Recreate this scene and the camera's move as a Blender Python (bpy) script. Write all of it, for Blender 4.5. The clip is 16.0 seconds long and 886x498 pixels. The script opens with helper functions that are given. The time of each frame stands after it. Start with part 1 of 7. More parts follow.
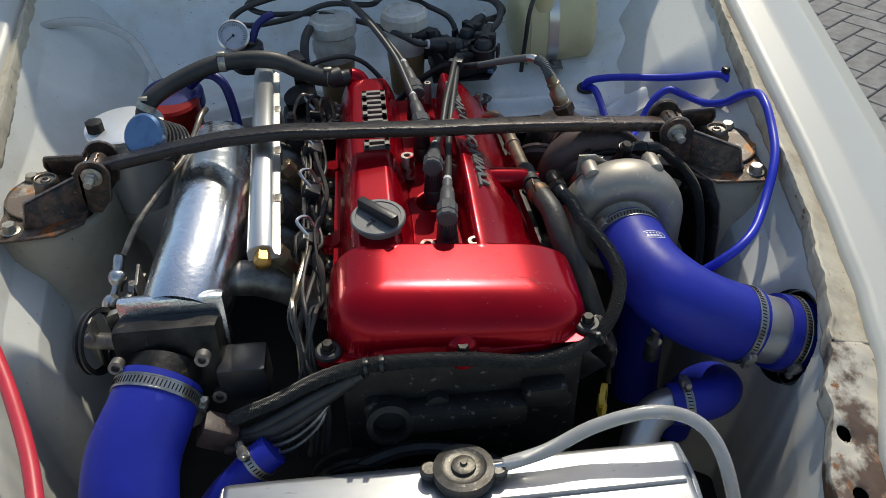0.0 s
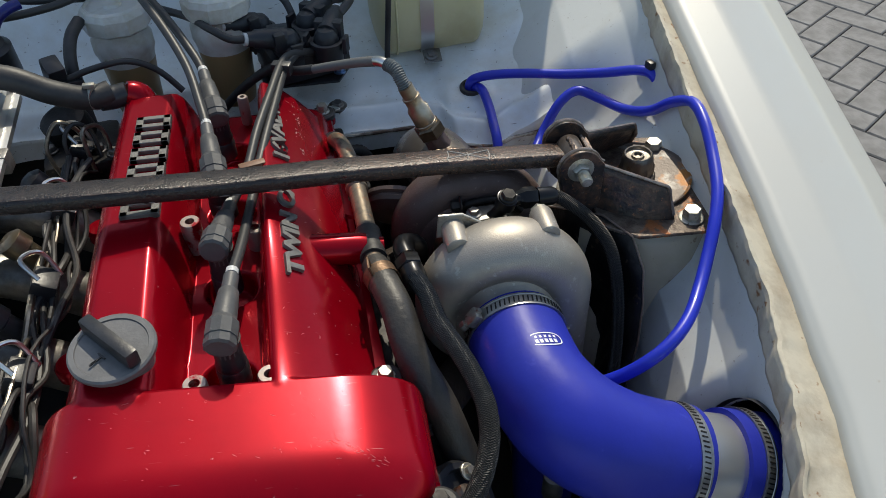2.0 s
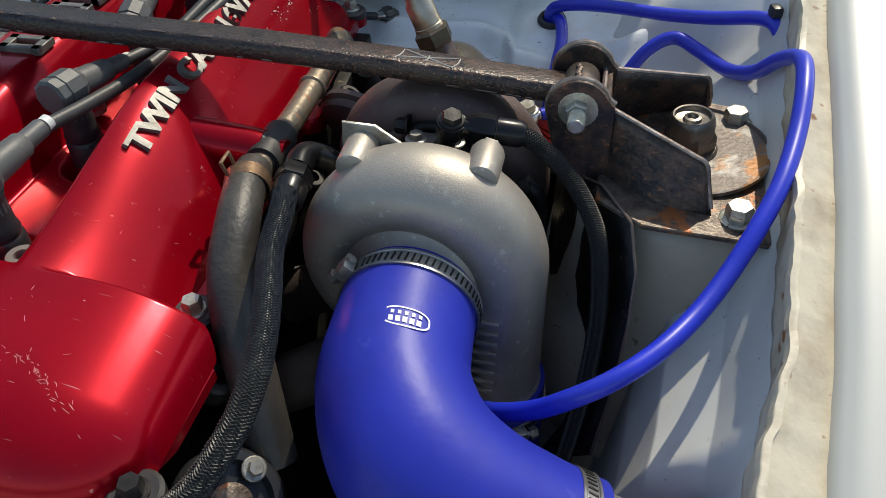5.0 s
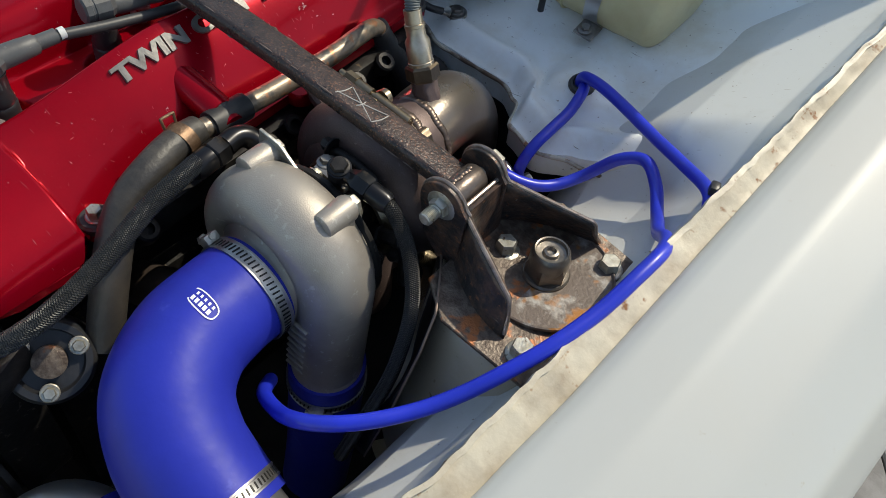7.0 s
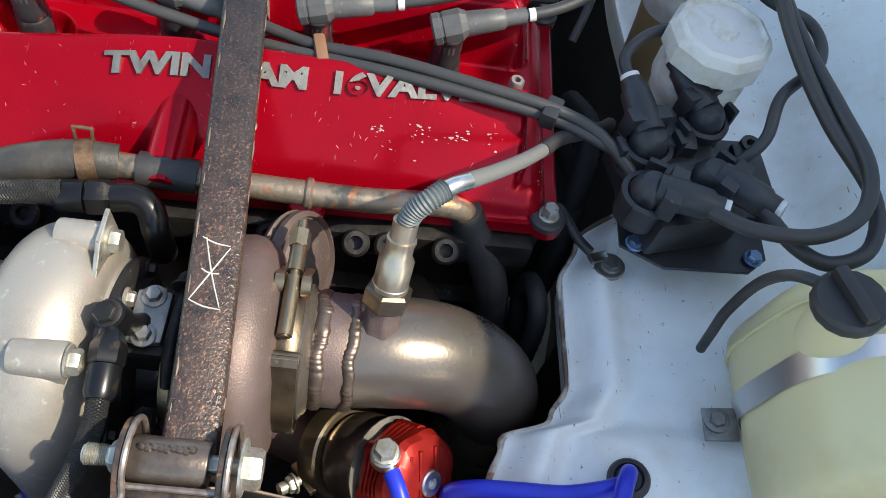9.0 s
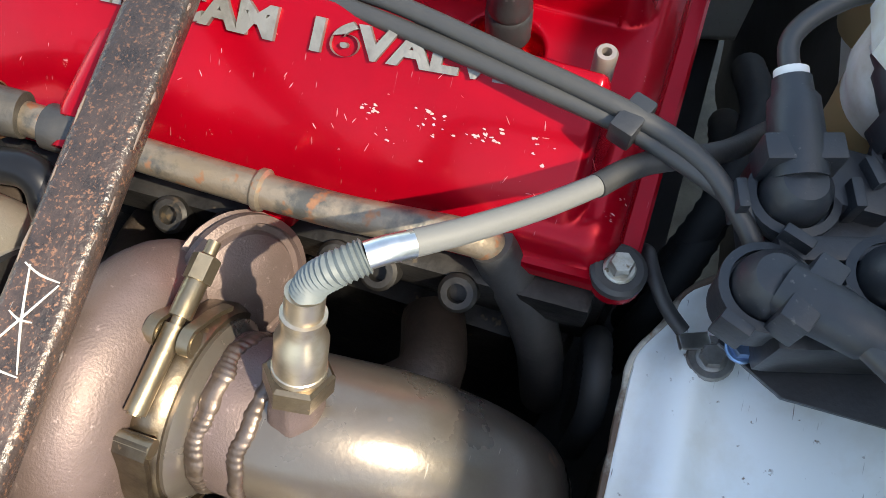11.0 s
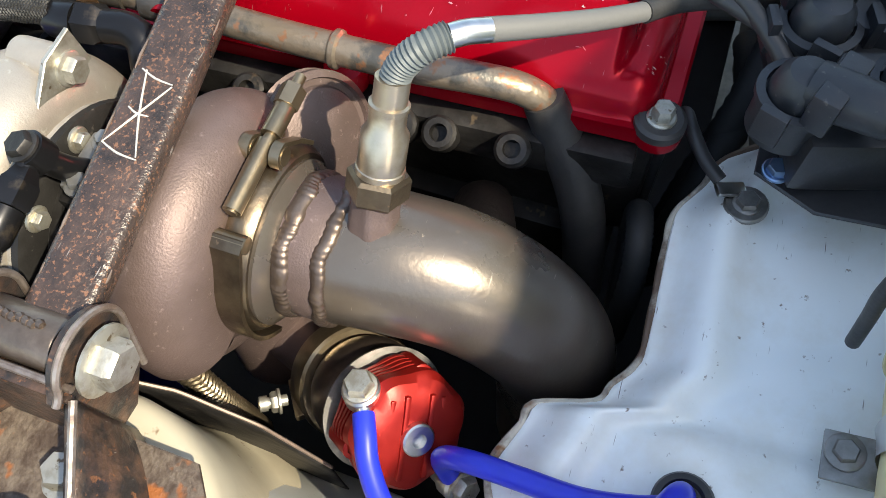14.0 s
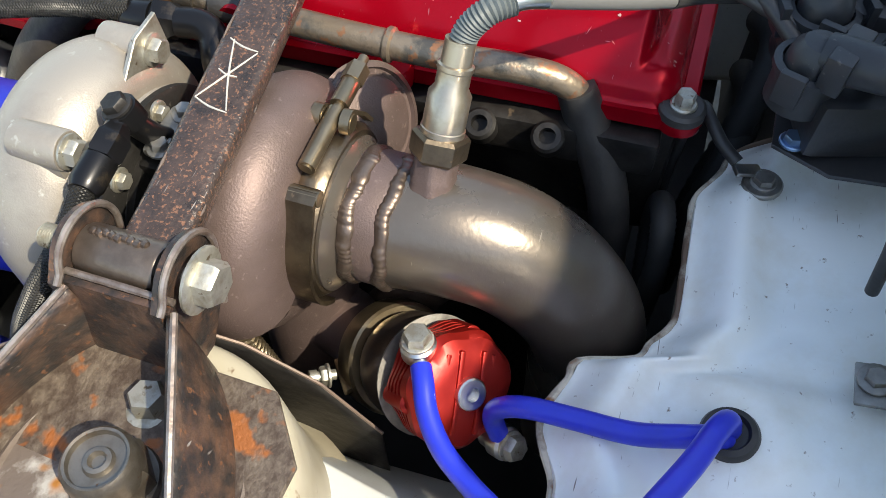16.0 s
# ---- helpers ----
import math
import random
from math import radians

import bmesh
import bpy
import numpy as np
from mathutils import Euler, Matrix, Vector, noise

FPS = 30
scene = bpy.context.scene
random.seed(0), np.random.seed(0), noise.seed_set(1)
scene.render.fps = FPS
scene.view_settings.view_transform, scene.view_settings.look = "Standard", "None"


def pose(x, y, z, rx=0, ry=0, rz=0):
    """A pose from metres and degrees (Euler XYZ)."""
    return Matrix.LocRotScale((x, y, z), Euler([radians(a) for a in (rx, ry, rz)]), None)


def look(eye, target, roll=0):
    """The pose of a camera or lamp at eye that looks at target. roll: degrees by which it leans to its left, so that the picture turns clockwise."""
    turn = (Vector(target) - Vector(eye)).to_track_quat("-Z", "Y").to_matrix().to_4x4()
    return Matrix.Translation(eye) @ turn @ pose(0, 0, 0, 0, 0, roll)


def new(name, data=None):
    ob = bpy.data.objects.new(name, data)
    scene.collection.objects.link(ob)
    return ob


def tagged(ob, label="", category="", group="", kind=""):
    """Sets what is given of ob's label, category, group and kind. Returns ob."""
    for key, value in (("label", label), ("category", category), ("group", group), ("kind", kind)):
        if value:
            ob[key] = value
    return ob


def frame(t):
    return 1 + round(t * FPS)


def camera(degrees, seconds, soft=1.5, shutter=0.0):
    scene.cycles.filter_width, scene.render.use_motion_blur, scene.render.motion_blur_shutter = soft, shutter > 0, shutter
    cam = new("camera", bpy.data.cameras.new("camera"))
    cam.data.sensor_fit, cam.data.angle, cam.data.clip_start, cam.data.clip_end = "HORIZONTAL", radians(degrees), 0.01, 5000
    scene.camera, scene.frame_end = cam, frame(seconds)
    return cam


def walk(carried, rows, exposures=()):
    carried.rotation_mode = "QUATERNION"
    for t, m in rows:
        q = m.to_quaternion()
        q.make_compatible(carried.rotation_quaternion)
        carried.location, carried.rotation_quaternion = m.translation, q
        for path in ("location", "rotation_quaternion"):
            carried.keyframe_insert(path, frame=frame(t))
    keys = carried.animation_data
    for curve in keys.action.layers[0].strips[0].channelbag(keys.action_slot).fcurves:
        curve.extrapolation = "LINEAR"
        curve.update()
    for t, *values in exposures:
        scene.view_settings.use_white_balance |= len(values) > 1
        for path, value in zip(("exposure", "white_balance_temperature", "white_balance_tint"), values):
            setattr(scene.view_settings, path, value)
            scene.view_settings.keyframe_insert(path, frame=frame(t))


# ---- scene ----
cam = camera(58.9, 16.0, soft=0.8)
PATH = [
    (0, (-0.0705, -0.6054, 1.3651), (0.0473, 0.7327, 0.2909), -1.5),
    (0.5, (-0.0404, -0.4764, 1.3582), (0.0955, 0.8299, 0.2471), -4.2),
    (1, (-0.0043, -0.3947, 1.3358), (0.1703, 0.8729, 0.186), -4.8),
    (1.5, (0.037, -0.332, 1.3031), (0.2331, 0.909, 0.1284), -5.2),
    (2, (0.0989, -0.2795, 1.2696), (0.3139, 0.9675, 0.1052), -0.9),
    (2.5, (0.2442, -0.2193, 1.1681), (0.2623, 1.0578, 0.0157), 1.2),
    (3, (0.2872, -0.1634, 1.089), (0.0765, 1.1008, -0.0574), -0.4),
    (3.2, (0.295, -0.1574, 1.0666), (0.0378, 1.1042, -0.0746), -1.2),
    (5.3, (0.3449, -0.1625, 1.1096), (0.0602, 1.0784, -0.0471), -1.7),
    (5.5, (0.3457, -0.1711, 1.1372), (0.0817, 1.0432, -0.0522), -0.5),
    (6, (0.3638, -0.1668, 1.2309), (0.117, 0.9477, -0.0557), 5.6),
    (6.5, (0.4902, -0.1092, 1.2636), (0.135, 0.9219, -0.0668), 12.1),
    (7, (0.5375, -0.0464, 1.2636), (0.012, 0.8815, -0.0866), 12.7),
    (7.5, (0.5504, 0.0869, 1.2662), (-0.1367, 0.8772, -0.0978), 13.6),
    (8, (0.5349, 0.1806, 1.2662), (-0.2795, 0.8093, -0.1116), 16.7),
    (8.5, (0.5134, 0.3019, 1.2567), (-0.4214, 0.6622, -0.1408), 16.5),
    (9, (0.4558, 0.4016, 1.2386), (-0.4713, 0.5874, -0.1976), 16.8),
    (9.2, (0.4326, 0.4137, 1.2309), (-0.4661, 0.5745, -0.2268), 17.4),
    (11.3, (0.2537, 0.5255, 1.1191), (-0.3328, 0.2313, -0.4702), -6.6),
    (11.5, (0.2546, 0.5169, 1.1182), (-0.3225, 0.2236, -0.4753), -6.5),
    (12, (0.2657, 0.5237, 1.1139), (-0.307, 0.215, -0.4779), -8.3),
    (12.5, (0.295, 0.5444, 1.1105), (-0.2933, 0.2055, -0.4702), -10.9),
    (13, (0.3328, 0.5478, 1.1277), (-0.3062, 0.209, -0.4323), -8.7),
    (13.5, (0.3603, 0.5332, 1.1234), (-0.3259, 0.2012, -0.4177), -6.2),
    (14, (0.3827, 0.5358, 1.1131), (-0.3337, 0.2098, -0.416), -5.4),
    (14.5, (0.4223, 0.5384, 1.1131), (-0.3337, 0.2348, -0.4014), -3.5),
    (15, (0.461, 0.5375, 1.0899), (-0.3586, 0.2537, -0.3954), -1.5),
    (15.5, (0.4782, 0.5332, 1.0959), (-0.4025, 0.2219, -0.3481), -1.9),
    (16, (0.4739, 0.5203, 1.1045), (-0.4412, 0.1944, -0.3145), -1.4),
]
walk(cam, [(t, look(eye, target, roll)) for t, eye, target, roll in PATH],
     [(0.0, 0.07, 7100, 6), (0.5, 0.22, 7080, 6), (1.5, 0.22, 7100, 6), (3.0, 0.36, 7200, 6), (6.0, 0.45, 7250, 6), (7.0, 0.40, 7250, 6), (8.0, 0.70, 7250, 6), (9.0, 1.34, 7250, 6), (11.5, 1.89, 7750, 6), (13.0, 1.79, 7700, 6), (14.5, 1.55, 7600, 6), (16.0, 1.40, 7450, 6)])

# ---- light ----
SUN = Vector((0.27, 0.80, 1.0)).normalized()
world = bpy.data.worlds.new("sky")
scene.world = world
world.use_nodes = True
wn = world.node_tree
sky = wn.nodes.new("ShaderNodeTexSky")
sky.sky_type = "NISHITA"
sky.sun_disc = False
sky.sun_elevation = math.asin(SUN.z)
sky.sun_rotation = math.atan2(SUN.x, SUN.y)
bg = wn.nodes["Background"]
bg.inputs["Strength"].default_value = 0.15
wn.links.new(sky.outputs["Color"], bg.inputs["Color"])
lamp = bpy.data.lights.new("sun", "SUN")
lamp.energy, lamp.angle, lamp.color = 2.75, radians(0.6), (1.0, 0.95, 0.86)
new("sun", lamp).matrix_world = look(SUN * 10, (0, 0, 0))


# ---- materials ----
def mat(name, colour, rough=0.5, metal=0.0, second=None, amount=0.5, scale=20.0, bump=0.0, bscale=200.0,
        third=None, tscale=90.0, tamount=0.6, coat=0.0, coat_rough=0.06, scratch=None, rough2=None, trans=0.0, sss=0.0, sharp=0.12, spec=None, stretch=None, along=None):
    """Principled surface: base colour, a second tone in large patches, a third one in small specks, and bump."""
    m = bpy.data.materials.new(name)
    m.use_nodes = True
    nt = m.node_tree
    p = nt.nodes["Principled BSDF"]
    p.inputs["Base Color"].default_value = (*colour, 1)
    p.inputs["Roughness"].default_value = rough
    p.inputs["Metallic"].default_value = metal
    p.inputs["Coat Weight"].default_value = coat
    p.inputs["Coat Roughness"].default_value = coat_rough
    p.inputs["Transmission Weight"].default_value = trans
    if spec is not None:
        p.inputs["Specular IOR Level"].default_value = spec
    if sss:
        p.inputs["Subsurface Weight"].default_value = sss
        p.inputs["Subsurface Radius"].default_value = (0.02, 0.015, 0.008)
        p.inputs["Subsurface Scale"].default_value = 0.5
    co = nt.nodes.new("ShaderNodeTexCoord").outputs["Object"]
    if stretch:
        mp = nt.nodes.new("ShaderNodeMapping")
        mp.inputs["Scale"].default_value = stretch
        nt.links.new(co, mp.inputs["Vector"])
        co = mp.outputs["Vector"]

    def noise_fac(s, centre, width, detail=6.0):
        n = nt.nodes.new("ShaderNodeTexNoise")
        n.inputs["Scale"].default_value, n.inputs["Detail"].default_value = s, detail
        n.inputs["Roughness"].default_value = 0.62
        nt.links.new(co, n.inputs["Vector"])
        r = nt.nodes.new("ShaderNodeMapRange")
        r.inputs["From Min"].default_value, r.inputs["From Max"].default_value = centre - width, centre + width
        nt.links.new(n.outputs["Fac"], r.inputs["Value"])
        return r.outputs["Result"]

    def mix(fac, a, b):
        x = nt.nodes.new("ShaderNodeMix")
        x.data_type = "RGBA"
        nt.links.new(fac, x.inputs["Factor"])
        if a is None:
            x.inputs["A"].default_value = (*colour, 1)
        else:
            nt.links.new(a, x.inputs["A"])
        x.inputs["B"].default_value = (*b, 1)
        return x.outputs["Result"]

    out = None
    if second:
        f = noise_fac(scale, 1 - amount, sharp)
        out = mix(f, None, second)
        if rough2 is not None:
            rr = nt.nodes.new("ShaderNodeMapRange")
            rr.inputs["To Min"].default_value, rr.inputs["To Max"].default_value = rough, rough2
            nt.links.new(f, rr.inputs["Value"])
            nt.links.new(rr.outputs["Result"], p.inputs["Roughness"])
    if third:
        out = mix(noise_fac(tscale, tamount, 0.04, 3.0), out, third)
    if scratch:
        lines = None
        for turn, sc in ((0.5, 44.0), (-0.9, 60.0), (1.7, 38.0)):
            mp = nt.nodes.new("ShaderNodeMapping")
            mp.inputs["Rotation"].default_value = (0.3, turn * 0.4, turn)
            mp.inputs["Scale"].default_value = (sc, sc * 15, sc * 3)
            nt.links.new(co, mp.inputs["Vector"])
            n = nt.nodes.new("ShaderNodeTexNoise")
            n.inputs["Scale"].default_value, n.inputs["Detail"].default_value = 1.0, 1.0
            nt.links.new(mp.outputs["Vector"], n.inputs["Vector"])
            r = nt.nodes.new("ShaderNodeMapRange")
            r.inputs["From Min"].default_value, r.inputs["From Max"].default_value = 0.775, 0.83
            nt.links.new(n.outputs["Fac"], r.inputs["Value"])
            if lines is None:
                lines = r.outputs["Result"]
            else:
                ad = nt.nodes.new("ShaderNodeMath")
                ad.operation, ad.use_clamp = "ADD", True
                nt.links.new(lines, ad.inputs[0])
                nt.links.new(r.outputs["Result"], ad.inputs[1])
                lines = ad.outputs["Value"]
        out = mix(lines, out, scratch)
    if along:
        sp = nt.nodes.new("ShaderNodeSeparateXYZ")
        nt.links.new(co, sp.inputs["Vector"])
        r = nt.nodes.new("ShaderNodeMapRange")
        r.inputs["From Min"].default_value, r.inputs["From Max"].default_value = along[0], along[1]
        r.inputs["To Max"].default_value = 0.78
        nt.links.new(sp.outputs["X"], r.inputs["Value"])
        out = mix(r.outputs["Result"], out, along[2])
    if out:
        nt.links.new(out, p.inputs["Base Color"])
    if bump:
        n = nt.nodes.new("ShaderNodeTexNoise")
        n.inputs["Scale"].default_value, n.inputs["Detail"].default_value = bscale, 4.0
        nt.links.new(co, n.inputs["Vector"])
        b = nt.nodes.new("ShaderNodeBump")
        b.inputs["Strength"].default_value, b.inputs["Distance"].default_value = bump, 0.002
        nt.links.new(n.outputs["Fac"], b.inputs["Height"])
        nt.links.new(b.outputs["Normal"], p.inputs["Normal"])
    return m


white = mat("old_white_paint", (0.66, 0.67, 0.64), 0.34, second=(0.56, 0.55, 0.50), amount=0.40, scale=9, third=(0.26, 0.20, 0.14), tscale=190, tamount=0.725, bump=0.10, bscale=60, coat=0.15, scratch=(0.42, 0.39, 0.34))
shelf_white = mat("stained_white_paint", (0.80, 0.83, 0.82), 0.30, second=(0.70, 0.69, 0.63), amount=0.44, scale=17, third=(0.20, 0.15, 0.11), tscale=150, tamount=0.71, bump=0.16, bscale=40, coat=0.15, scratch=(0.22, 0.20, 0.18))
fender_white = mat("white_car_paint", (0.50, 0.505, 0.475), 0.42, second=(0.50, 0.495, 0.455), amount=0.45, scale=4, third=(0.45, 0.42, 0.36), tscale=120, tamount=0.75, coat=0.3, bump=0.02, bscale=25)
seam = mat("chipped_cream_flange", (0.58, 0.52, 0.40), 0.45, second=(0.38, 0.31, 0.22), amount=0.45, scale=22, third=(0.24, 0.10, 0.03), tscale=60, tamount=0.68, bump=0.5, bscale=70)
cream = mat("aged_cream_paint", (0.43, 0.39, 0.30), 0.4, second=(0.35, 0.305, 0.225), amount=0.42, scale=14, third=(0.20, 0.14, 0.09), tscale=90, tamount=0.70, bump=0.06, bscale=80)
flaking = mat("flaking_cream_paint", (0.56, 0.51, 0.42), 0.5, second=(0.12, 0.075, 0.05), amount=0.50, scale=17, sharp=0.05, third=(0.26, 0.11, 0.04), tscale=60, tamount=0.64, bump=0.5, bscale=60)
red = mat("candy_red_paint", (0.355, 0.0012, 0.011), 0.23, 0.44, second=(0.28, 0.0009, 0.009), amount=0.45, scale=8, third=(0.60, 0.28, 0.28), tscale=170, tamount=0.755, coat=0.10, coat_rough=0.07, spec=0.2, scratch=(0.40, 0.10, 0.11), bump=0.025, bscale=60)
alu_cast = mat("cast_aluminium", (0.37, 0.335, 0.29), 0.46, 0.5, second=(0.27, 0.24, 0.21), amount=0.42, scale=16, third=(0.46, 0.43, 0.38), tscale=120, tamount=0.66, bump=0.14, bscale=900)
alu = mat("bare_aluminium", (0.60, 0.60, 0.59), 0.34, 0.9, second=(0.58, 0.58, 0.57), amount=0.45, scale=10, bump=0.05, bscale=160)
polished = mat("polished_aluminium", (0.70, 0.73, 0.77), 0.20, 1.0, second=(0.58, 0.61, 0.66), amount=0.42, scale=26, third=(0.85, 0.87, 0.9), tscale=210, tamount=0.66, bump=0.22, bscale=120, rough2=0.34)
alu_dull = mat("dull_aluminium", (0.32, 0.31, 0.29), 0.45, 0.8, second=(0.14, 0.13, 0.12), amount=0.5, scale=30, bump=0.2, bscale=150)
zinc = mat("zinc_plated_steel", (0.46, 0.45, 0.40), 0.40, 0.75, second=(0.30, 0.27, 0.21), amount=0.44, scale=110, third=(0.16, 0.12, 0.08), tscale=190, tamount=0.68, bump=0.2, bscale=300)
stainless = mat("stainless_steel", (0.68, 0.67, 0.65), 0.30, 1.0, second=(0.45, 0.44, 0.42), amount=0.4, scale=40)
silicone = mat("blue_silicone", (0.018, 0.030, 0.36), 0.42, second=(0.016, 0.026, 0.30), amount=0.5, scale=14, third=(0.035, 0.05, 0.40), tscale=60, tamount=0.69, bump=0.30, bscale=45, spec=0.28)
vac_blue = mat("blue_vacuum_silicone", (0.012, 0.030, 0.55), 0.36, second=(0.012, 0.028, 0.46), amount=0.5, scale=30, coat=0.15)
rubber = mat("black_rubber", (0.022, 0.022, 0.023), 0.5, second=(0.045, 0.042, 0.040), amount=0.45, scale=26, bump=0.15, bscale=240)
lead_grey = mat("grey_black_lead_rubber", (0.033, 0.033, 0.034), 0.46, second=(0.038, 0.037, 0.036), amount=0.45, scale=40, bump=0.1, bscale=300)
plastic = mat("black_plastic", (0.018, 0.019, 0.022), 0.38, second=(0.03, 0.03, 0.033), amount=0.45, scale=30, bump=0.12, bscale=260)
dark_metal = mat("dark_oily_metal", (0.045, 0.042, 0.040), 0.5, 0.6, second=(0.014, 0.013, 0.013), amount=0.55, scale=28, third=(0.12, 0.09, 0.06), tscale=70, tamount=0.68, bump=0.35, bscale=120)
bar_paint = mat("worn_black_painted_steel", (0.026, 0.022, 0.021), 0.24, 0.2, second=(0.085, 0.056, 0.047), amount=0.47, scale=70, sharp=0.22, third=(0.20, 0.100, 0.062), tscale=520, tamount=0.60, scratch=(0.30, 0.27, 0.25), bump=0.40, bscale=420, rough2=0.40, along=(0.22, 0.02, (0.018, 0.017, 0.018)))
plate_rust = mat("rusty_brown_steel", (0.075, 0.053, 0.041), 0.46, 0.35, second=(0.175, 0.140, 0.110), amount=0.47, scale=120, third=(0.32, 0.11, 0.035), tscale=48, tamount=0.60, sharp=0.12, bump=0.35, bscale=420, rough2=0.40)
bracket_paint = mat("scuffed_black_bracket", (0.030, 0.027, 0.027), 0.38, 0.3, second=(0.13, 0.075, 0.052), amount=0.46, scale=70, third=(0.21, 0.095, 0.05), tscale=190, tamount=0.66, scratch=(0.30, 0.27, 0.25), bump=0.4, bscale=220)
dish_rust = mat("flaked_rusty_dish", (0.14, 0.110, 0.092), 0.5, 0.2, second=(0.40, 0.38, 0.35), amount=0.42, scale=26, sharp=0.05, third=(0.34, 0.14, 0.03), tscale=30, tamount=0.62, bump=0.3, bscale=260)
edge_steel = mat("bare_steel_edge", (0.16, 0.125, 0.105), 0.5, 0.5, second=(0.22, 0.16, 0.13), amount=0.5, scale=60)
turbine = mat("heat_tinted_cast_iron", (0.150, 0.107, 0.099), 0.50, 0.45, second=(0.112, 0.080, 0.071), amount=0.48, scale=22, third=(0.23, 0.17, 0.157), tscale=220, tamount=0.67, bump=0.18, bscale=800)
clamp_steel = mat("dull_stainless_clamp", (0.40, 0.40, 0.39), 0.34, 0.9, second=(0.26, 0.25, 0.24), amount=0.45, scale=60, bump=0.06, bscale=300)
tube_steel = mat("scuffed_tube_steel", (0.15, 0.122, 0.105), 0.34, 0.6, second=(0.095, 0.075, 0.064), amount=0.46, scale=60, third=(0.20, 0.10, 0.06), tscale=160, tamount=0.68, bump=0.12, bscale=300, scratch=(0.28, 0.25, 0.22))
pale_edge = mat("bare_bright_edge", (0.34, 0.29, 0.26), 0.36, 0.7, second=(0.20, 0.15, 0.125), amount=0.48, scale=110, bump=0.15, bscale=300)
pipe_steel = mat("heat_tinted_stainless_pipe", (0.166, 0.143, 0.122), 0.27, 0.66, second=(0.135, 0.108, 0.090), amount=0.46, scale=11, third=(0.50, 0.30, 0.19), tscale=20, tamount=0.72, bump=0.06, bscale=300, rough2=0.33, scratch=(0.34, 0.30, 0.26))
weld_mat = mat("weld_bead", (0.20, 0.155, 0.13), 0.40, 0.8, second=(0.14, 0.105, 0.085), amount=0.5, scale=90, bump=0.2, bscale=200)
clamp_gold = mat("gold_tinted_steel_clamp", (0.29, 0.235, 0.16), 0.34, 0.9, second=(0.22, 0.17, 0.11), amount=0.45, scale=40, bump=0.1, bscale=300)
wg_red = mat("red_anodised_aluminium", (0.34, 0.016, 0.012), 0.37, 0.6, second=(0.26, 0.010, 0.009), amount=0.45, scale=40, bump=0.05, bscale=200)
fluid_white = mat("clouded_white_plastic", (0.58, 0.58, 0.55), 0.36, second=(0.42, 0.38, 0.30), amount=0.42, scale=30, sss=0.2, bump=0.1, bscale=120)
tank_yellow = mat("yellowed_plastic", (0.62, 0.56, 0.33), 0.40, second=(0.50, 0.42, 0.21), amount=0.42, scale=9, sss=0.25, bump=0.08, bscale=70)
brass = mat("brass", (0.50, 0.31, 0.10), 0.42, 1.0, second=(0.40, 0.26, 0.10), amount=0.4, scale=70)
# near-black colour that carries the shade of recesses and the deep bay
bay_dark = mat("bay_shade_black", (0.020, 0.020, 0.021), 0.7, second=(0.010, 0.010, 0.010), amount=0.5, scale=12, bump=0.3, bscale=60)
clear = mat("milky_clear_tube", (0.80, 0.79, 0.77), 0.24, trans=0.62, second=(0.70, 0.66, 0.58), amount=0.35, scale=30)
red_hose = mat("pink_red_strap", (0.62, 0.035, 0.06), 0.4, second=(0.52, 0.03, 0.05), amount=0.45, scale=20, sss=0.1)
braid = mat("braided_black_hose", (0.014, 0.014, 0.015), 0.46, 0.1, second=(0.03, 0.029, 0.028), amount=0.45, scale=40)
steel_braid = mat("steel_braided_hose", (0.34, 0.30, 0.24), 0.32, 0.8, second=(0.16, 0.13, 0.10), amount=0.5, scale=60)
lid_satin = mat("satin_aluminium_lid", (0.74, 0.75, 0.76), 0.38, 0.55, second=(0.62, 0.62, 0.62), amount=0.4, scale=14, bump=0.03)
old_hose = mat("dusty_brown_hose", (0.034, 0.031, 0.028), 0.48, second=(0.065, 0.056, 0.045), amount=0.45, scale=24, bump=0.3, bscale=200)
old_pipe = mat("oxidised_tan_pipe", (0.25, 0.20, 0.15), 0.40, 0.65, second=(0.10, 0.095, 0.085), amount=0.46, scale=42, sharp=0.07, third=(0.32, 0.15, 0.08), tscale=75, tamount=0.62, bump=0.3, bscale=200)
letter_alu = mat("raised_silver_letter", (0.19, 0.185, 0.175), 0.48, 0.5, second=(0.12, 0.11, 0.10), amount=0.4, scale=60, bump=0.2, bscale=300)
print_white = mat("white_print", (0.75, 0.76, 0.80), 0.45)
chalk = mat("paint_marker_line", (0.40, 0.38, 0.35), 0.7)
blue_anod = mat("blue_anodised_cap", (0.16, 0.26, 0.42), 0.3, 0.8, second=(0.10, 0.18, 0.32), amount=0.4, scale=50)
dial = mat("white_dial", (0.50, 0.53, 0.58), 0.3, second=(0.44, 0.47, 0.52), scale=40)
alu_tank = mat("brushed_welded_aluminium", (0.40, 0.41, 0.42), 0.36, 0.85, second=(0.33, 0.34, 0.35), amount=0.45, scale=10, third=(0.22, 0.22, 0.22), tscale=120, tamount=0.7, bump=0.08, bscale=90, stretch=(0.4, 2.0, 2.0))
navy = mat("navy_silicone", (0.012, 0.018, 0.16), 0.42, second=(0.010, 0.014, 0.12), amount=0.5, scale=30)
cap_grey = mat("greyed_black_plastic", (0.15, 0.15, 0.152), 0.48, second=(0.11, 0.11, 0.11), amount=0.5, scale=40, third=(0.16, 0.155, 0.15), tscale=180, tamount=0.68, bump=0.15, bscale=240)
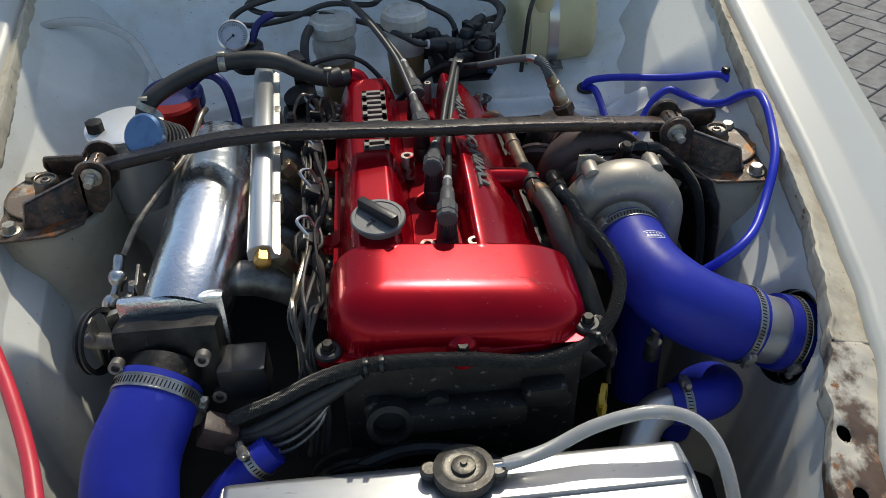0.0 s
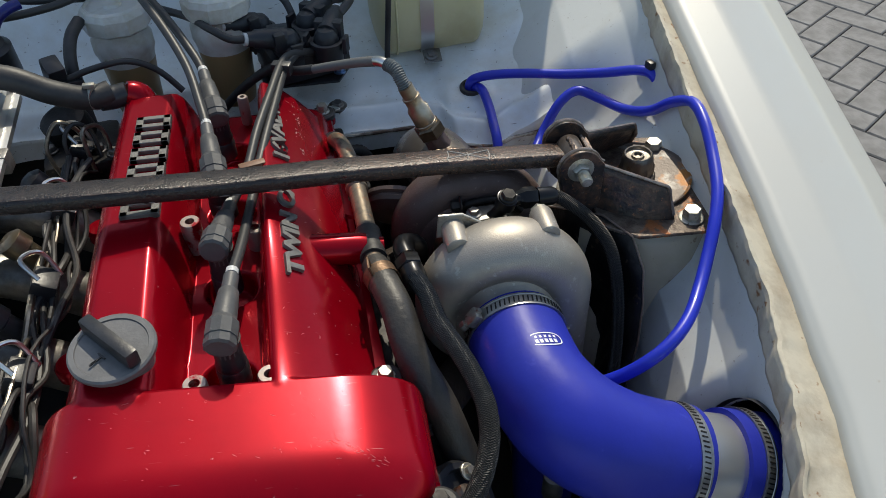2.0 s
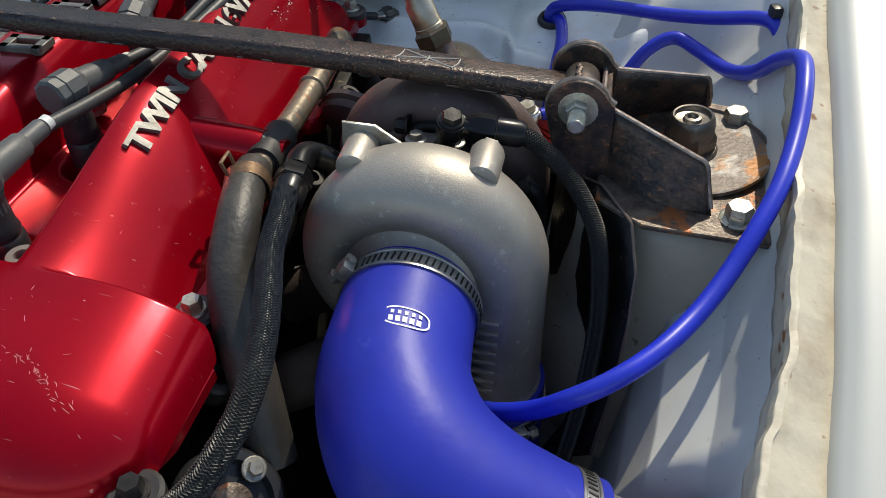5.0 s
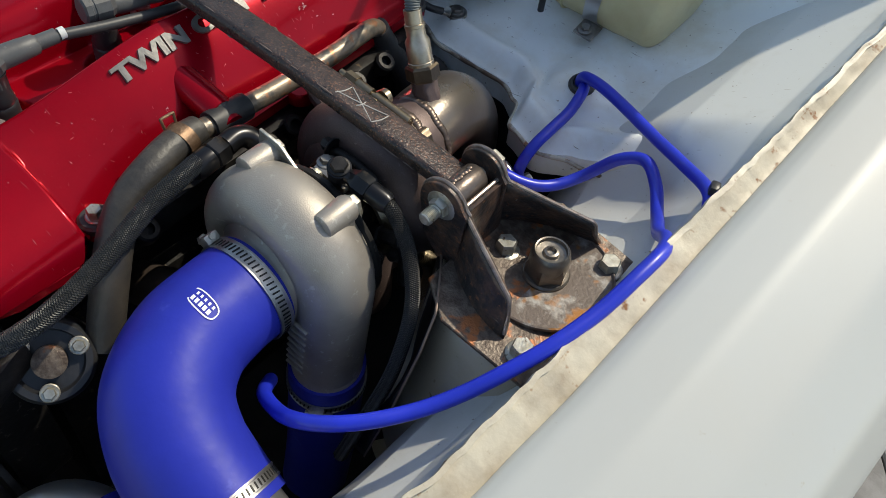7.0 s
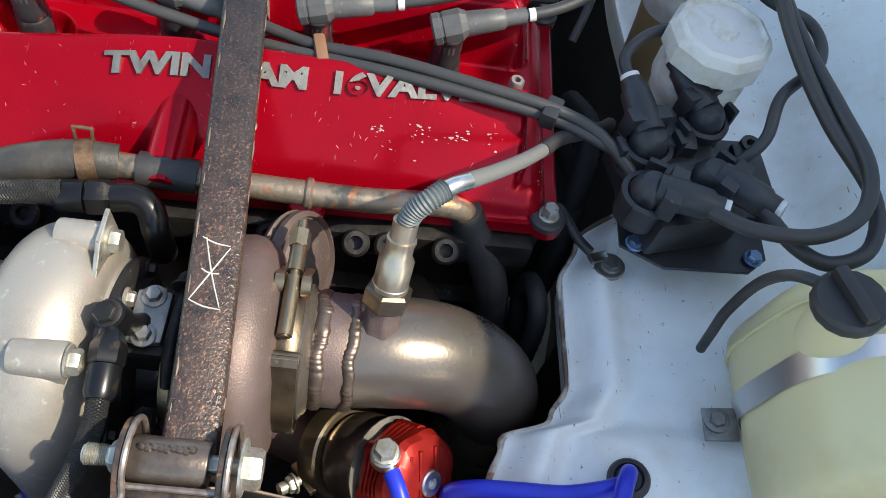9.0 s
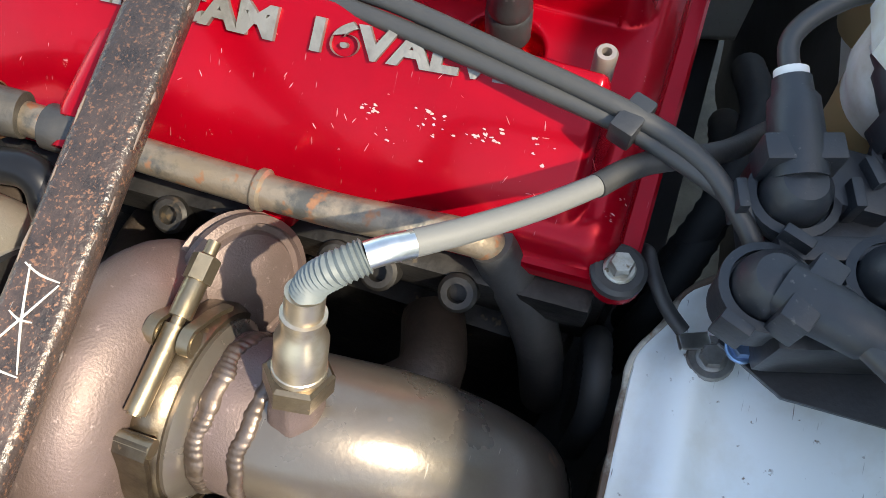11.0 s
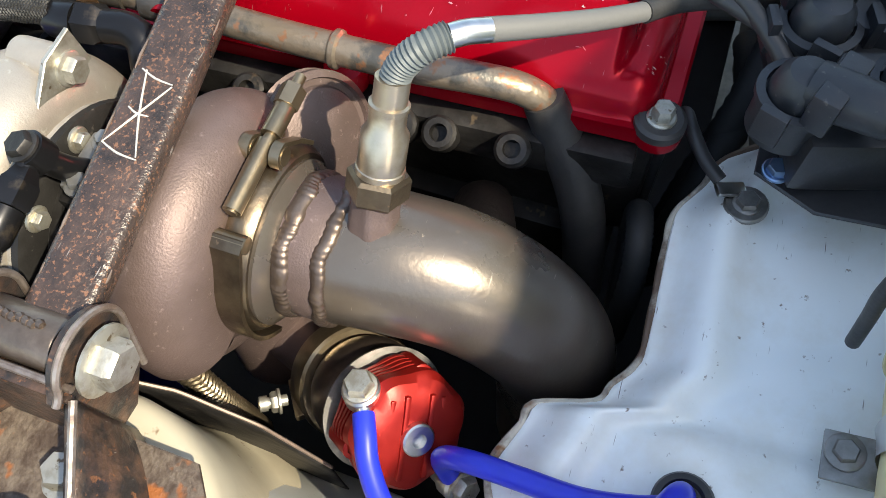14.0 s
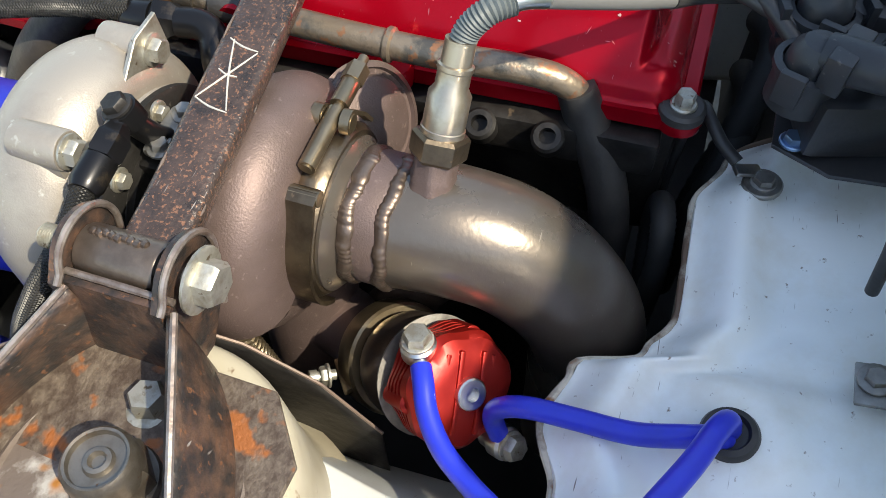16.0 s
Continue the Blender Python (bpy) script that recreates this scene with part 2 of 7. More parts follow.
grimy = mat("grimy_cast_aluminium", (0.032, 0.030, 0.029), 0.55, 0.4, second=(0.018, 0.017, 0.016), amount=0.52, scale=26, third=(0.17, 0.15, 0.13), tscale=90, tamount=0.67, bump=0.35, bscale=140)
manifold_iron = mat("sooty_brown_iron", (0.085, 0.062, 0.050), 0.55, 0.4, second=(0.05, 0.038, 0.032), amount=0.48, scale=24, bump=0.3, bscale=260)
bronze = mat("bronzed_clamp_steel", (0.17, 0.135, 0.095), 0.36, 0.9, second=(0.105, 0.080, 0.058), amount=0.48, scale=60, third=(0.30, 0.20, 0.12), tscale=140, tamount=0.68, bump=0.12, bscale=300)
sealer = mat("brown_seam_sealer", (0.20, 0.135, 0.085), 0.6, second=(0.09, 0.055, 0.035), amount=0.5, scale=60, third=(0.40, 0.34, 0.26), tscale=90, tamount=0.64, bump=0.4, bscale=200)
glass = mat("glass", (1, 1, 1), 0.03, trans=1.0)
stone = mat("grey_paver", (0.23, 0.225, 0.22), 0.8, second=(0.16, 0.155, 0.15), amount=0.5, scale=16, bump=0.4, bscale=120)
sand = mat("joint_sand", (0.15, 0.14, 0.125), 0.9, second=(0.10, 0.095, 0.085), amount=0.5, scale=30, bump=0.3, bscale=200)


# ---- geometry helpers ----
class Geo:
    def __init__(self):
        self.v, self.f = [], []

    def add(self, verts, faces):
        k = len(self.v)
        self.v += [tuple(p) for p in verts]
        self.f += [tuple(i + k for i in q) for q in faces]
        return self

    def bm(self, b, m=None):
        if m is not None:
            b.transform(m)
        b.verts.index_update()
        self.add([p.co for p in b.verts], [[p.index for p in q.verts] for q in b.faces])
        b.free()
        return self

    def box(self, c, size, rot=None, bevel=0.0, seg=2):
        b = bmesh.new()
        bmesh.ops.create_cube(b, size=1.0)
        b.transform(Matrix.Diagonal((*size, 1)))
        if bevel:
            bmesh.ops.bevel(b, geom=b.edges[:], offset=bevel, segments=seg, affect="EDGES", profile=0.6)
        m = Matrix.Translation(c) @ (rot if rot is not None else Matrix.Identity(4))
        return self.bm(b, m)

    def prism(self, poly, o, u, v, depth, bevel=0.0):
        """A polygon in the plane through o with axes u and v, given thickness along u x v."""
        u, v, o = Vector(u).normalized(), Vector(v).normalized(), Vector(o)
        n = u.cross(v).normalized()
        b = bmesh.new()
        lo = [b.verts.new(o + u * p[0] + v * p[1]) for p in poly]
        hi = [b.verts.new(o + u * p[0] + v * p[1] + n * depth) for p in poly]
        k = len(poly)
        b.faces.new(lo[::-1]), b.faces.new(hi)
        for i in range(k):
            b.faces.new((lo[i], lo[(i + 1) % k], hi[(i + 1) % k], hi[i]))
        if bevel:
            es = [e for e in b.edges if (e.verts[0] in lo) == (e.verts[1] in lo)]
            bmesh.ops.bevel(b, geom=es, offset=bevel, segments=1, affect="EDGES")
        return self.bm(b)

    def lathe(self, prof, o, axis, seg=28, cap=True, wob=0.0):
        """prof: (radius, height along axis) pairs."""
        a = Vector(axis).normalized()
        u = a.orthogonal().normalized()
        w = a.cross(u)
        o = Vector(o)
        vs, fs = [], []
        for r, h in prof:
            for i in range(seg):
                t = 2 * math.pi * i / seg
                rr = r * (1 + wob * math.sin(7 * t + h * 90))
                vs.append(o + a * h + (u * math.cos(t) + w * math.sin(t)) * rr)
        n = len(prof)
        for j in range(n - 1):
            for i in range(seg):
                k = (i + 1) % seg
                fs.append((j * seg + i, j * seg + k, (j + 1) * seg + k, (j + 1) * seg + i))
        if cap:
            fs.append(tuple(range(seg))[::-1])
            fs.append(tuple((n - 1) * seg + i for i in range(seg)))
        return self.add(vs, fs)

    def tube(self, pts, r, seg=14, sub=7, cap=True, ribs=None):
        """A hose along a smooth line through pts; r: one radius, or one at each point."""
        P = [Vector(p) for p in pts]
        rs = list(r) if isinstance(r, (list, tuple)) else [r] * len(P)
        line, rad = [], []
        for i in range(len(P) - 1):
            p0, p1, p2, p3 = P[max(i - 1, 0)], P[i], P[i + 1], P[min(i + 2, len(P) - 1)]
            for k in range(sub):
                t = k / sub
                line.append(0.5 * (2 * p1 + (p2 - p0) * t + (2 * p0 - 5 * p1 + 4 * p2 - p3) * t * t + (3 * p1 - p0 - 3 * p2 + p3) * t ** 3))
                rad.append(rs[i] + (rs[i + 1] - rs[i]) * t)
        line.append(P[-1]), rad.append(rs[-1])
        if ribs:
            rad = [q * (1 + ribs * (i % 2)) for i, q in enumerate(rad)]
        d = (line[1] - line[0]).normalized()
        u = d.orthogonal().normalized()
        vs, fs = [], []
        for i, p in enumerate(line):
            nd = (line[min(i + 1, len(line) - 1)] - line[max(i - 1, 0)]).normalized()
            u = (d.rotation_difference(nd) @ u)
            u = (u - nd * u.dot(nd)).normalized()
            d = nd
            w = d.cross(u)
            for k in range(seg):
                t = 2 * math.pi * k / seg
                vs.append(p + (u * math.cos(t) + w * math.sin(t)) * rad[i])
        n = len(line)
        for j in range(n - 1):
            for i in range(seg):
                k = (i + 1) % seg
                fs.append((j * seg + i, j * seg + k, (j + 1) * seg + k, (j + 1) * seg + i))
        if cap:
            fs.append(tuple(range(seg))[::-1])
            fs.append(tuple((n - 1) * seg + i for i in range(seg)))
        return self.add(vs, fs)

    def weave(self, pts, r, strands=10, pitch=0.030, wire=0.0011):
        """Crossing helical strands of a braided cover along the same smooth line as tube()."""
        P = [Vector(p) for p in pts]
        line = []
        for i in range(len(P) - 1):
            p0, p1, p2, p3 = P[max(i - 1, 0)], P[i], P[i + 1], P[min(i + 2, len(P) - 1)]
            for k in range(14):
                t = k / 14
                line.append(0.5 * (2 * p1 + (p2 - p0) * t + (2 * p0 - 5 * p1 + 4 * p2 - p3) * t * t + (3 * p1 - p0 - 3 * p2 + p3) * t ** 3))
        line.append(P[-1])
        d = (line[1] - line[0]).normalized()
        u = d.orthogonal().normalized()
        fr, s = [], 0.0
        for i, p in enumerate(line):
            nd = (line[min(i + 1, len(line) - 1)] - line[max(i - 1, 0)]).normalized()
            u = d.rotation_difference(nd) @ u
            u = (u - nd * u.dot(nd)).normalized()
            d = nd
            if i:
                s += (p - line[i - 1]).length
            fr.append((s, p, u.copy(), d.cross(u), d.copy()))

        def at(q):
            lo, hi = 0, len(fr) - 1
            while hi - lo > 1:
                m = (lo + hi) // 2
                lo, hi = (m, hi) if fr[m][0] <= q else (lo, m)
            a, b = fr[lo], fr[hi]
            k = (q - a[0]) / max(1e-9, b[0] - a[0])
            return a[1].lerp(b[1], k), a[2].lerp(b[2], k), a[3].lerp(b[3], k), a[4]
        n = int(s / (pitch / 12)) + 1
        for sign in (1, -1):
            for j in range(strands):
                vs, fs = [], []
                for i in range(n + 1):
                    q = s * i / n
                    p, a, b, ax = at(q)
                    th = sign * (2 * math.pi * q / pitch) + 2 * math.pi * j / strands
                    o = a * math.cos(th) + b * math.sin(th)
                    side = (b * math.cos(th) - a * math.sin(th)) * 1.0
                    lift = r + 0.0003 + 0.0003 * math.sin(th * strands / 2 * sign)
                    vs += [p + o * (lift - 0.0003) - ax * wire, p + o * (lift + 0.0004), p + o * (lift - 0.0003) + ax * wire]
                    if i:
                        k = 3 * i
                        fs += [(k - 3, k - 2, k + 1, k), (k - 2, k - 1, k + 2, k + 1)]
                self.add(vs, fs)
        return self

    def grid(self, fn, nu, nv, wrap=False):
        """A sheet of points fn(s, t), s and t from 0 to 1."""
        vs = [fn(i / (nu - (0 if wrap else 1)), j / (nv - 1)) for j in range(nv) for i in range(nu)]
        fs = []
        for j in range(nv - 1):
            for i in range(nu if wrap else nu - 1):
                k = (i + 1) % nu
                fs.append((j * nu + i, j * nu + k, (j + 1) * nu + k, (j + 1) * nu + i))
        return self.add(vs, fs)

    def ribbon(self, path, y0, width, thick, closed=False):
        """A flat strap of the given width along y, following (x, z) points."""
        P = [Vector((p[0], p[1])) for p in path]
        n = len(P)
        vs, fs = [], []
        for i, p in enumerate(P):
            d = (P[min(i + 1, n - 1)] - P[max(i - 1, 0)]).normalized()
            o = Vector((-d.y, d.x)) * thick / 2
            for q, yy in ((p + o, -0.5), (p + o, 0.5), (p - o, 0.5), (p - o, -0.5)):
                vs.append((q.x, y0 + width * yy, q.y))
        for i in range(n - 1):
            for k in range(4):
                j = (k + 1) % 4
                fs.append((4 * i + k, 4 * i + j, 4 * i + 4 + j, 4 * i + 4 + k))
        fs += [(3, 2, 1, 0), (4 * n - 4, 4 * n - 3, 4 * n - 2, 4 * n - 1)]
        return self.add(vs, fs)

    def hexbolt(self, o, axis, r=0.007, h=0.006, washer=True, flange=1.5):
        o, a = Vector(o), Vector(axis).normalized()
        if washer:
            self.lathe([(r * flange, 0), (r * flange, 0.0014), (r * flange * 0.9, 0.002)], o, a, 20)
        self.lathe([(r * 1.0, 0.0015), (r, h * 0.8), (r * 0.86, h), (r * 0.5, h)], o, a, 6)
        return self


def part(name, g, material, parent=None, label="", angle=38, solid=0.0):
    """One mesh object from a Geo, under a thing or a part."""
    base = Vector((0, 0, 0))
    top = parent
    while top is not None:
        base, top = base + top.location, top.parent
    me = bpy.data.meshes.new(name)
    me.from_pydata([tuple(Vector(p) - base) for p in g.v], [], g.f)
    me.materials.append(material)
    b = bmesh.new()
    b.from_mesh(me)
    bmesh.ops.recalc_face_normals(b, faces=b.faces[:])
    b.to_mesh(me)
    b.free()
    for q in me.polygons:
        q.use_smooth = True
    me.set_sharp_from_angle(angle=radians(angle))
    me.update()
    ob = new(name, me)
    if parent is not None:
        ob.parent = parent
    if label:
        tagged(ob, label)
    if solid:
        s = ob.modifiers.new("thickness", "SOLIDIFY")
        s.thickness, s.offset = solid, -1
    return ob


def thing(name, at, label, category, group="", kind=""):
    e = new(name)
    e.location = at
    e.empty_display_size = 0.02
    return tagged(e, label, category, group, kind)


def lerp(a, b, t):
    return a + (b - a) * t


def smooth(t):
    t = max(0.0, min(1.0, t))
    return t * t * (3 - 2 * t)


def curve(x, table):
    """Piecewise smooth value of a table of (x, value) pairs."""
    if x <= table[0][0]:
        return table[0][1]
    for (a, va), (b, vb) in zip(table, table[1:]):
        if x <= b:
            return lerp(va, vb, smooth((x - a) / (b - a)))
    return table[-1][1]


def hose_clamp(parent, c, axis, r, screw_dir, w=0.011, name="hose_clamp"):
    """A worm-drive clamp round a hose: band, and housing with screw."""
    a = Vector(axis).normalized()
    s = Vector(screw_dir)
    s = (s - a * s.dot(a)).normalized()
    c = Vector(c)
    g = Geo().lathe([(r, -w / 2), (r + 0.0016, -w / 2), (r + 0.0016, -w / 2 + 0.0015), (r + 0.0010, -w / 2 + 0.002), (r + 0.0010, w / 2 - 0.002), (r + 0.0016, w / 2 - 0.0015), (r + 0.0016, w / 2), (r, w / 2)], c, a, 44, cap=False)
    t = a.cross(s)
    slots = Geo()
    count = int(2 * math.pi * r / 0.0041)
    for k in range(count):
        th = 2 * math.pi * k / count
        d = s * math.cos(th) + t * math.sin(th)
        if th < 0.2 or th > 2 * math.pi - 0.2:
            continue
        rot = Matrix((d.cross(a), a, d)).transposed().to_4x4() @ Matrix.Rotation(0.16, 4, "Z")
        slots.box(c + d * (r + 0.0011), (0.0013, w * 0.50, 0.0006), rot)
    band = part(name, g, clamp_steel, parent, "stainless worm-drive hose clamp")
    part("slot_strip", slots, dark_metal, band, "dark thread slots in the band")
    rot = Matrix((t, a, s)).transposed().to_4x4()
    h = Geo().box(c + s * (r + 0.005), (0.014, w * 0.95, 0.008), rot, 0.0015)
    part("screw_housing", h, zinc, band)
    h2 = Geo().lathe([(0.0028, -0.010), (0.0028, 0.010)], c + s * (r + 0.006), t, 12).lathe([(0.0048, 0.009), (0.0048, 0.014), (0.0036, 0.0155)], c + s * (r + 0.006), t, 6)
    part("screw", h2, zinc, band)
    return band


# ---- ground ----
g = Geo().grid(lambda s, t: (lerp(-60, 60, s), lerp(-60, 60, t), -0.012), 3, 3)
tagged(part("ground", g, sand), "sandy ground under the paving", "ground", kind="structure")
paving = tagged(part("pavement", Geo().grid(lambda s, t: (lerp(-8, 8, s), lerp(-8, 8, t), -0.006), 9, 9), sand), "grey block paving with sandy joints beside the car", "pavement", kind="structure")


# ---- car body: wings, bulkhead, hood, front panel ----
def flange_in(y):
    bend = curve(y, [(-0.60, -0.15), (-0.40, -0.128), (-0.20, -0.086), (-0.10, -0.058), (-0.035, -0.034), (0.005, -0.022), (0.06, -0.011), (0.16, 0.0), (0.9, 0.0)])
    return 0.477 + 0.093 * (y - 0.344) + bend, 0.813 + 0.205 * (y - 0.344)


def flange_out(y):
    bend = curve(y, [(-0.60, -0.17), (-0.40, -0.128), (-0.19, -0.068), (-0.04, -0.022), (0.05, -0.010), (0.18, -0.003), (0.26, 0.0), (1.4, 0.0)])
    return 0.500 + 0.060 * (y - 0.344) + bend, 0.806 + 0.215 * (y - 0.344)


def wing_point(s, t, side=1):
    """The outer wing: from its gutter over the crown and down the flank. t runs along the car."""
    y = lerp(-0.55, 1.35, t)
    x0, z0 = flange_out(y)
    w = 0.205 + 0.02 * math.sin(max(0.0, min(1.0, (y + 0.55) / 1.9)) * math.pi)
    table = [(0.0, (0.0, -0.012)), (0.05, (0.004, 0.004)), (0.12, (0.014, 0.010)), (0.3, (0.06, 0.014)), (0.5, (0.125, -0.002)), (0.66, (0.178, -0.035)),
             (0.78, (0.208, -0.085)), (0.88, (0.222, -0.16)), (1.0, (0.228, -0.55))]
    for (a, p), (b, q) in zip(table, table[1:]):
        if s <= b + 1e-9:
            k = (s - a) / (b - a)
            dx, dz = lerp(p[0], q[0], k), lerp(p[1], q[1], k)
            break
    return (side * (x0 + dx * w / 0.235) + (-0.115 if side < 0 else 0), y, z0 + dz)


for side, nm in ((1, "wing_outer_right"), (-1, "wing_outer_left")):
    g = Geo().grid(lambda s, t: wing_point(s, t, side), 42, 70)
    tagged(part(nm, g, fender_white, angle=60, solid=0.0012), "glossy white painted outer wing of the car", "car wing", kind="structure")


def flange_sheet(s, t, side=1, y0=-0.45):
    y = lerp(y0, 0.86, t)
    xi, zi = flange_in(y)
    xo, zo = flange_out(y)
    j = 0.0022 * noise.noise(Vector((y * 30, 3.1, 0))) + 0.0022 * noise.noise(Vector((y * 85, 7.7, 0)))
    prof = [(-0.001, -0.03), (0.0, -0.004), (0.0016, 0.001), (0.006, 0.0), (0.5, -0.004), (1.0, -0.006)]
    i = min(int(s * 5), 4)
    k = s * 5 - i
    a, z = lerp(prof[i][0], prof[i + 1][0], k), lerp(prof[i][1], prof[i + 1][1], k)
    dent = 0.0035 * max(0.0, noise.noise(Vector((y * 16, s * 2, 2.0))))
    x = xi + j + (a * (xo - xi + 0.012) if a > 0.01 else a)
    return (side * x + (-0.115 if side < 0 else 0), y, lerp(zi, zo, max(0, a)) + z - dent)


for side, nm in ((1, "wing_flange_right"), (-1, "wing_flange_left")):
    g = Geo().grid(lambda s, t: flange_sheet(s, t, side, -0.035 if side > 0 else -0.45), 26, 260)
    tagged(part(nm, g, seam, angle=70, solid=0.0014), "dented cream-painted steel wing flange with rust spots", "flange", kind="structure")

JOIN_O, JOIN_D, JOIN_R = Vector((0.350, 0.0515, 0.680)), Vector((0.94, -0.05, -0.33)).normalized(), 0.0585
for side, nm in ((1, "seam_sealer_right"), (-1, "seam_sealer_left")):
    line = []
    for k in range(70):
        y = lerp(-0.44, 0.85, k / 69)
        xo, zo = flange_out(y)
        line.append((side * (xo + 0.011) + (-0.115 if side < 0 else 0), y, zo - 0.0052 + 0.0006 * math.sin(k * 1.7)))
    tagged(part(nm, Geo().tube(line, [0.0022 + 0.0006 * math.sin(k * 2.1) for k in range(70)], 8, 3), sealer), "brown cracked seam sealer between flange and wing", "seam", kind="structure")

TOWER = Vector((0.418, 0.336, 0.752))


def apron_point(s, t, side=1):
    """Inner wing: from the flange down into the bay, with the wheel arch bulging behind the tower."""
    y = lerp(-0.45, 0.86, t)
    x0, z0 = flange_in(y)
    front = [(0.0, (0.006, -0.014)), (0.12, (-0.001, -0.055)), (0.3, (-0.010, -0.10)), (0.55, (-0.022, -0.22)), (0.8, (-0.036, -0.36)), (1.0, (-0.04, -0.55))]
    mid = [(0.0, (0.006, -0.014)), (0.12, (-0.008, -0.055)), (0.3, (-0.075, -0.095)), (0.55, (-0.135, -0.14)), (0.8, (-0.17, -0.28)), (1.0, (-0.18, -0.55))]
    rear = [(0.0, (0.006, -0.014)), (0.12, (-0.014, -0.07)), (0.3, (-0.062, -0.128)), (0.55, (-0.125, -0.175)), (0.8, (-0.175, -0.26)), (1.0, (-0.19, -0.55))]

    back = [(0.0, (0.006, -0.014)), (0.12, (-0.018, -0.045)), (0.3, (-0.085, -0.085)), (0.55, (-0.15, -0.145)), (0.8, (-0.185, -0.26)), (1.0, (-0.19, -0.55))]

    def ev(tab):
        for (a, p), (b, q) in zip(tab, tab[1:]):
            if s <= b + 1e-9:
                k = (s - a) / (b - a)
                return Vector((lerp(p[0], q[0], k), lerp(p[1], q[1], k)))
        return Vector(tab[-1][1])
    arch = [(0.0, (0.006, -0.014)), (0.12, (-0.003, -0.040)), (0.3, (-0.020, -0.078)), (0.55, (-0.052, -0.108)), (0.66, (-0.070, -0.155)), (0.8, (-0.084, -0.27)), (1.0, (-0.10, -0.55))]
    if y < 0.085:
        d = ev(front)
    elif y < 0.31:
        d = ev(front).lerp(ev(arch), smooth((y - 0.085) / 0.045)).lerp(ev(mid), smooth((y - 0.26) / 0.05))
    elif y < 0.50:
        d = ev(mid).lerp(ev(rear), smooth((y - 0.30) / 0.2))
    else:
        d = ev(rear).lerp(ev(back), smooth((y - 0.50) / 0.09))
    p = Vector((x0 + d.x, y, z0 + d.y))
    if side > 0:
        # the round hole for the intake joiner
        q = p - JOIN_O
        q -= JOIN_D * q.dot(JOIN_D)
        if 1e-6 < q.length < JOIN_R * 1.5:
            p += q.normalized() * max(0.0, JOIN_R - q.length)
    return (side * p.x + (-0.115 if side < 0 else 0), p.y, p.z)


for side, nm in ((1, "inner_wing_right"), (-1, "inner_wing_left")):
    g = Geo().grid(lambda s, t: apron_point(s, t, side), 150, 300)
    if side > 0:
        inner = set()
        for i, p in enumerate(g.v):
            q = Vector(p) - JOIN_O
            q -= JOIN_D * q.dot(JOIN_D)
            if p[0] > 0.36 and q.length < JOIN_R * 1.03:
                inner.add(i)
        g.f = [f for f in g.f if not all(i in inner for i in f)]
    tagged(part(nm, g, white, angle=70, solid=0.001), "dirty white painted inner wing of the engine bay", "inner wing", kind="structure")


def strut_tower(side, nm):
    c = Vector((side * TOWER.x + (-0.115 if side < 0 else 0), TOWER.y, TOWER.z))
    ax = Vector((-0.06 * side, 0.0, 1)).normalized()
    g = Geo().lathe([(0.125, -0.22), (0.113, -0.125), (0.106, -0.118), (0.098, -0.095), (0.090, -0.035), (0.087, -0.010), (0.083, -0.002), (0.078, 0.0), (0.0, 0.0)], c, ax, 64, cap=False)
    tagged(part(nm, g, cream, angle=50), "cream painted strut tower rising from the inner wing", "strut tower", kind="structure")


strut_tower(1, "strut_tower_right")
strut_tower(-1, "strut_tower_left")


# bulkhead: a shelf with a scalloped front edge, and the wall behind it
def shelf_edge(x):
    return curve(x, [(-0.75, 0.58), (-0.42, 0.60), (-0.28, 0.645), (-0.10, 0.660), (0.02, 0.645), (0.085, 0.588), (0.125, 0.572), (0.215, 0.575), (0.245, 0.560), (0.262, 0.525), (0.30, 0.514), (0.34, 0.53), (0.42, 0.55), (0.55, 0.56)])


def shelf(s, t):
    x = lerp(-0.72, 0.50, s)
    e = shelf_edge(x)
    z = 0.706 + 0.0036 * math.sin(x * 9) + 0.050 * smooth((x - 0.30) / 0.16)
    if t < 0.10:
        k = t / 0.10
        return (x, e + 0.004 * (1 - k) - 0.001, z - 0.030 * (1 - k) - 0.014)
    k = (t - 0.10) / 0.90
    y = e + (0.92 - e) * min(1.0, k / 0.72)
    bead = -0.012 * (1 - smooth((y - e) / 0.022)) + 0.0065 * math.exp(-((y - e - 0.028) / 0.010) ** 2) - 0.003 * math.exp(-((y - e - 0.050) / 0.011) ** 2) + 0.004 * math.exp(-(((x - 0.29) ** 2 + (y - 0.606) ** 2) ** 0.5 / 0.034) ** 6)
    z2 = z + bead + 0.16 * max(0.0, y - e - 0.02) + 0.010 * smooth((y - 0.66) / 0.05)
    z2 += 0.17 * smooth((y - 0.76) / 0.17) + 0.0022 * noise.noise(Vector((x * 19, y * 19, 1.0))) + 0.0005 * noise.noise(Vector((x * 55, y * 55, 4.0)))
    if k > 0.72:
        z2 += (k - 0.72) / 0.28 * 0.30
        y += 0.02 * (k - 0.72) / 0.28
    return (x, y, z2)


g = Geo().grid(shelf, 300, 220)
tagged(part("bulkhead", g, shelf_white, angle=55), "stained white painted bulkhead shelf with chipped edge", "bulkhead", kind="structure")

edge_line = [(x_, shelf_edge(x_) - 0.0012, 0.6945) for x_ in [0.02 + 0.012 * k for k in range(33)]]
tagged(part("shelf_edge_trim", Geo().tube(edge_line, [0.0024 + 0.0004 * math.sin(k * 2.3) for k in range(33)], 8, 4), flaking), "chipped rusty edge of the bulkhead shelf", "bulkhead", kind="structure")
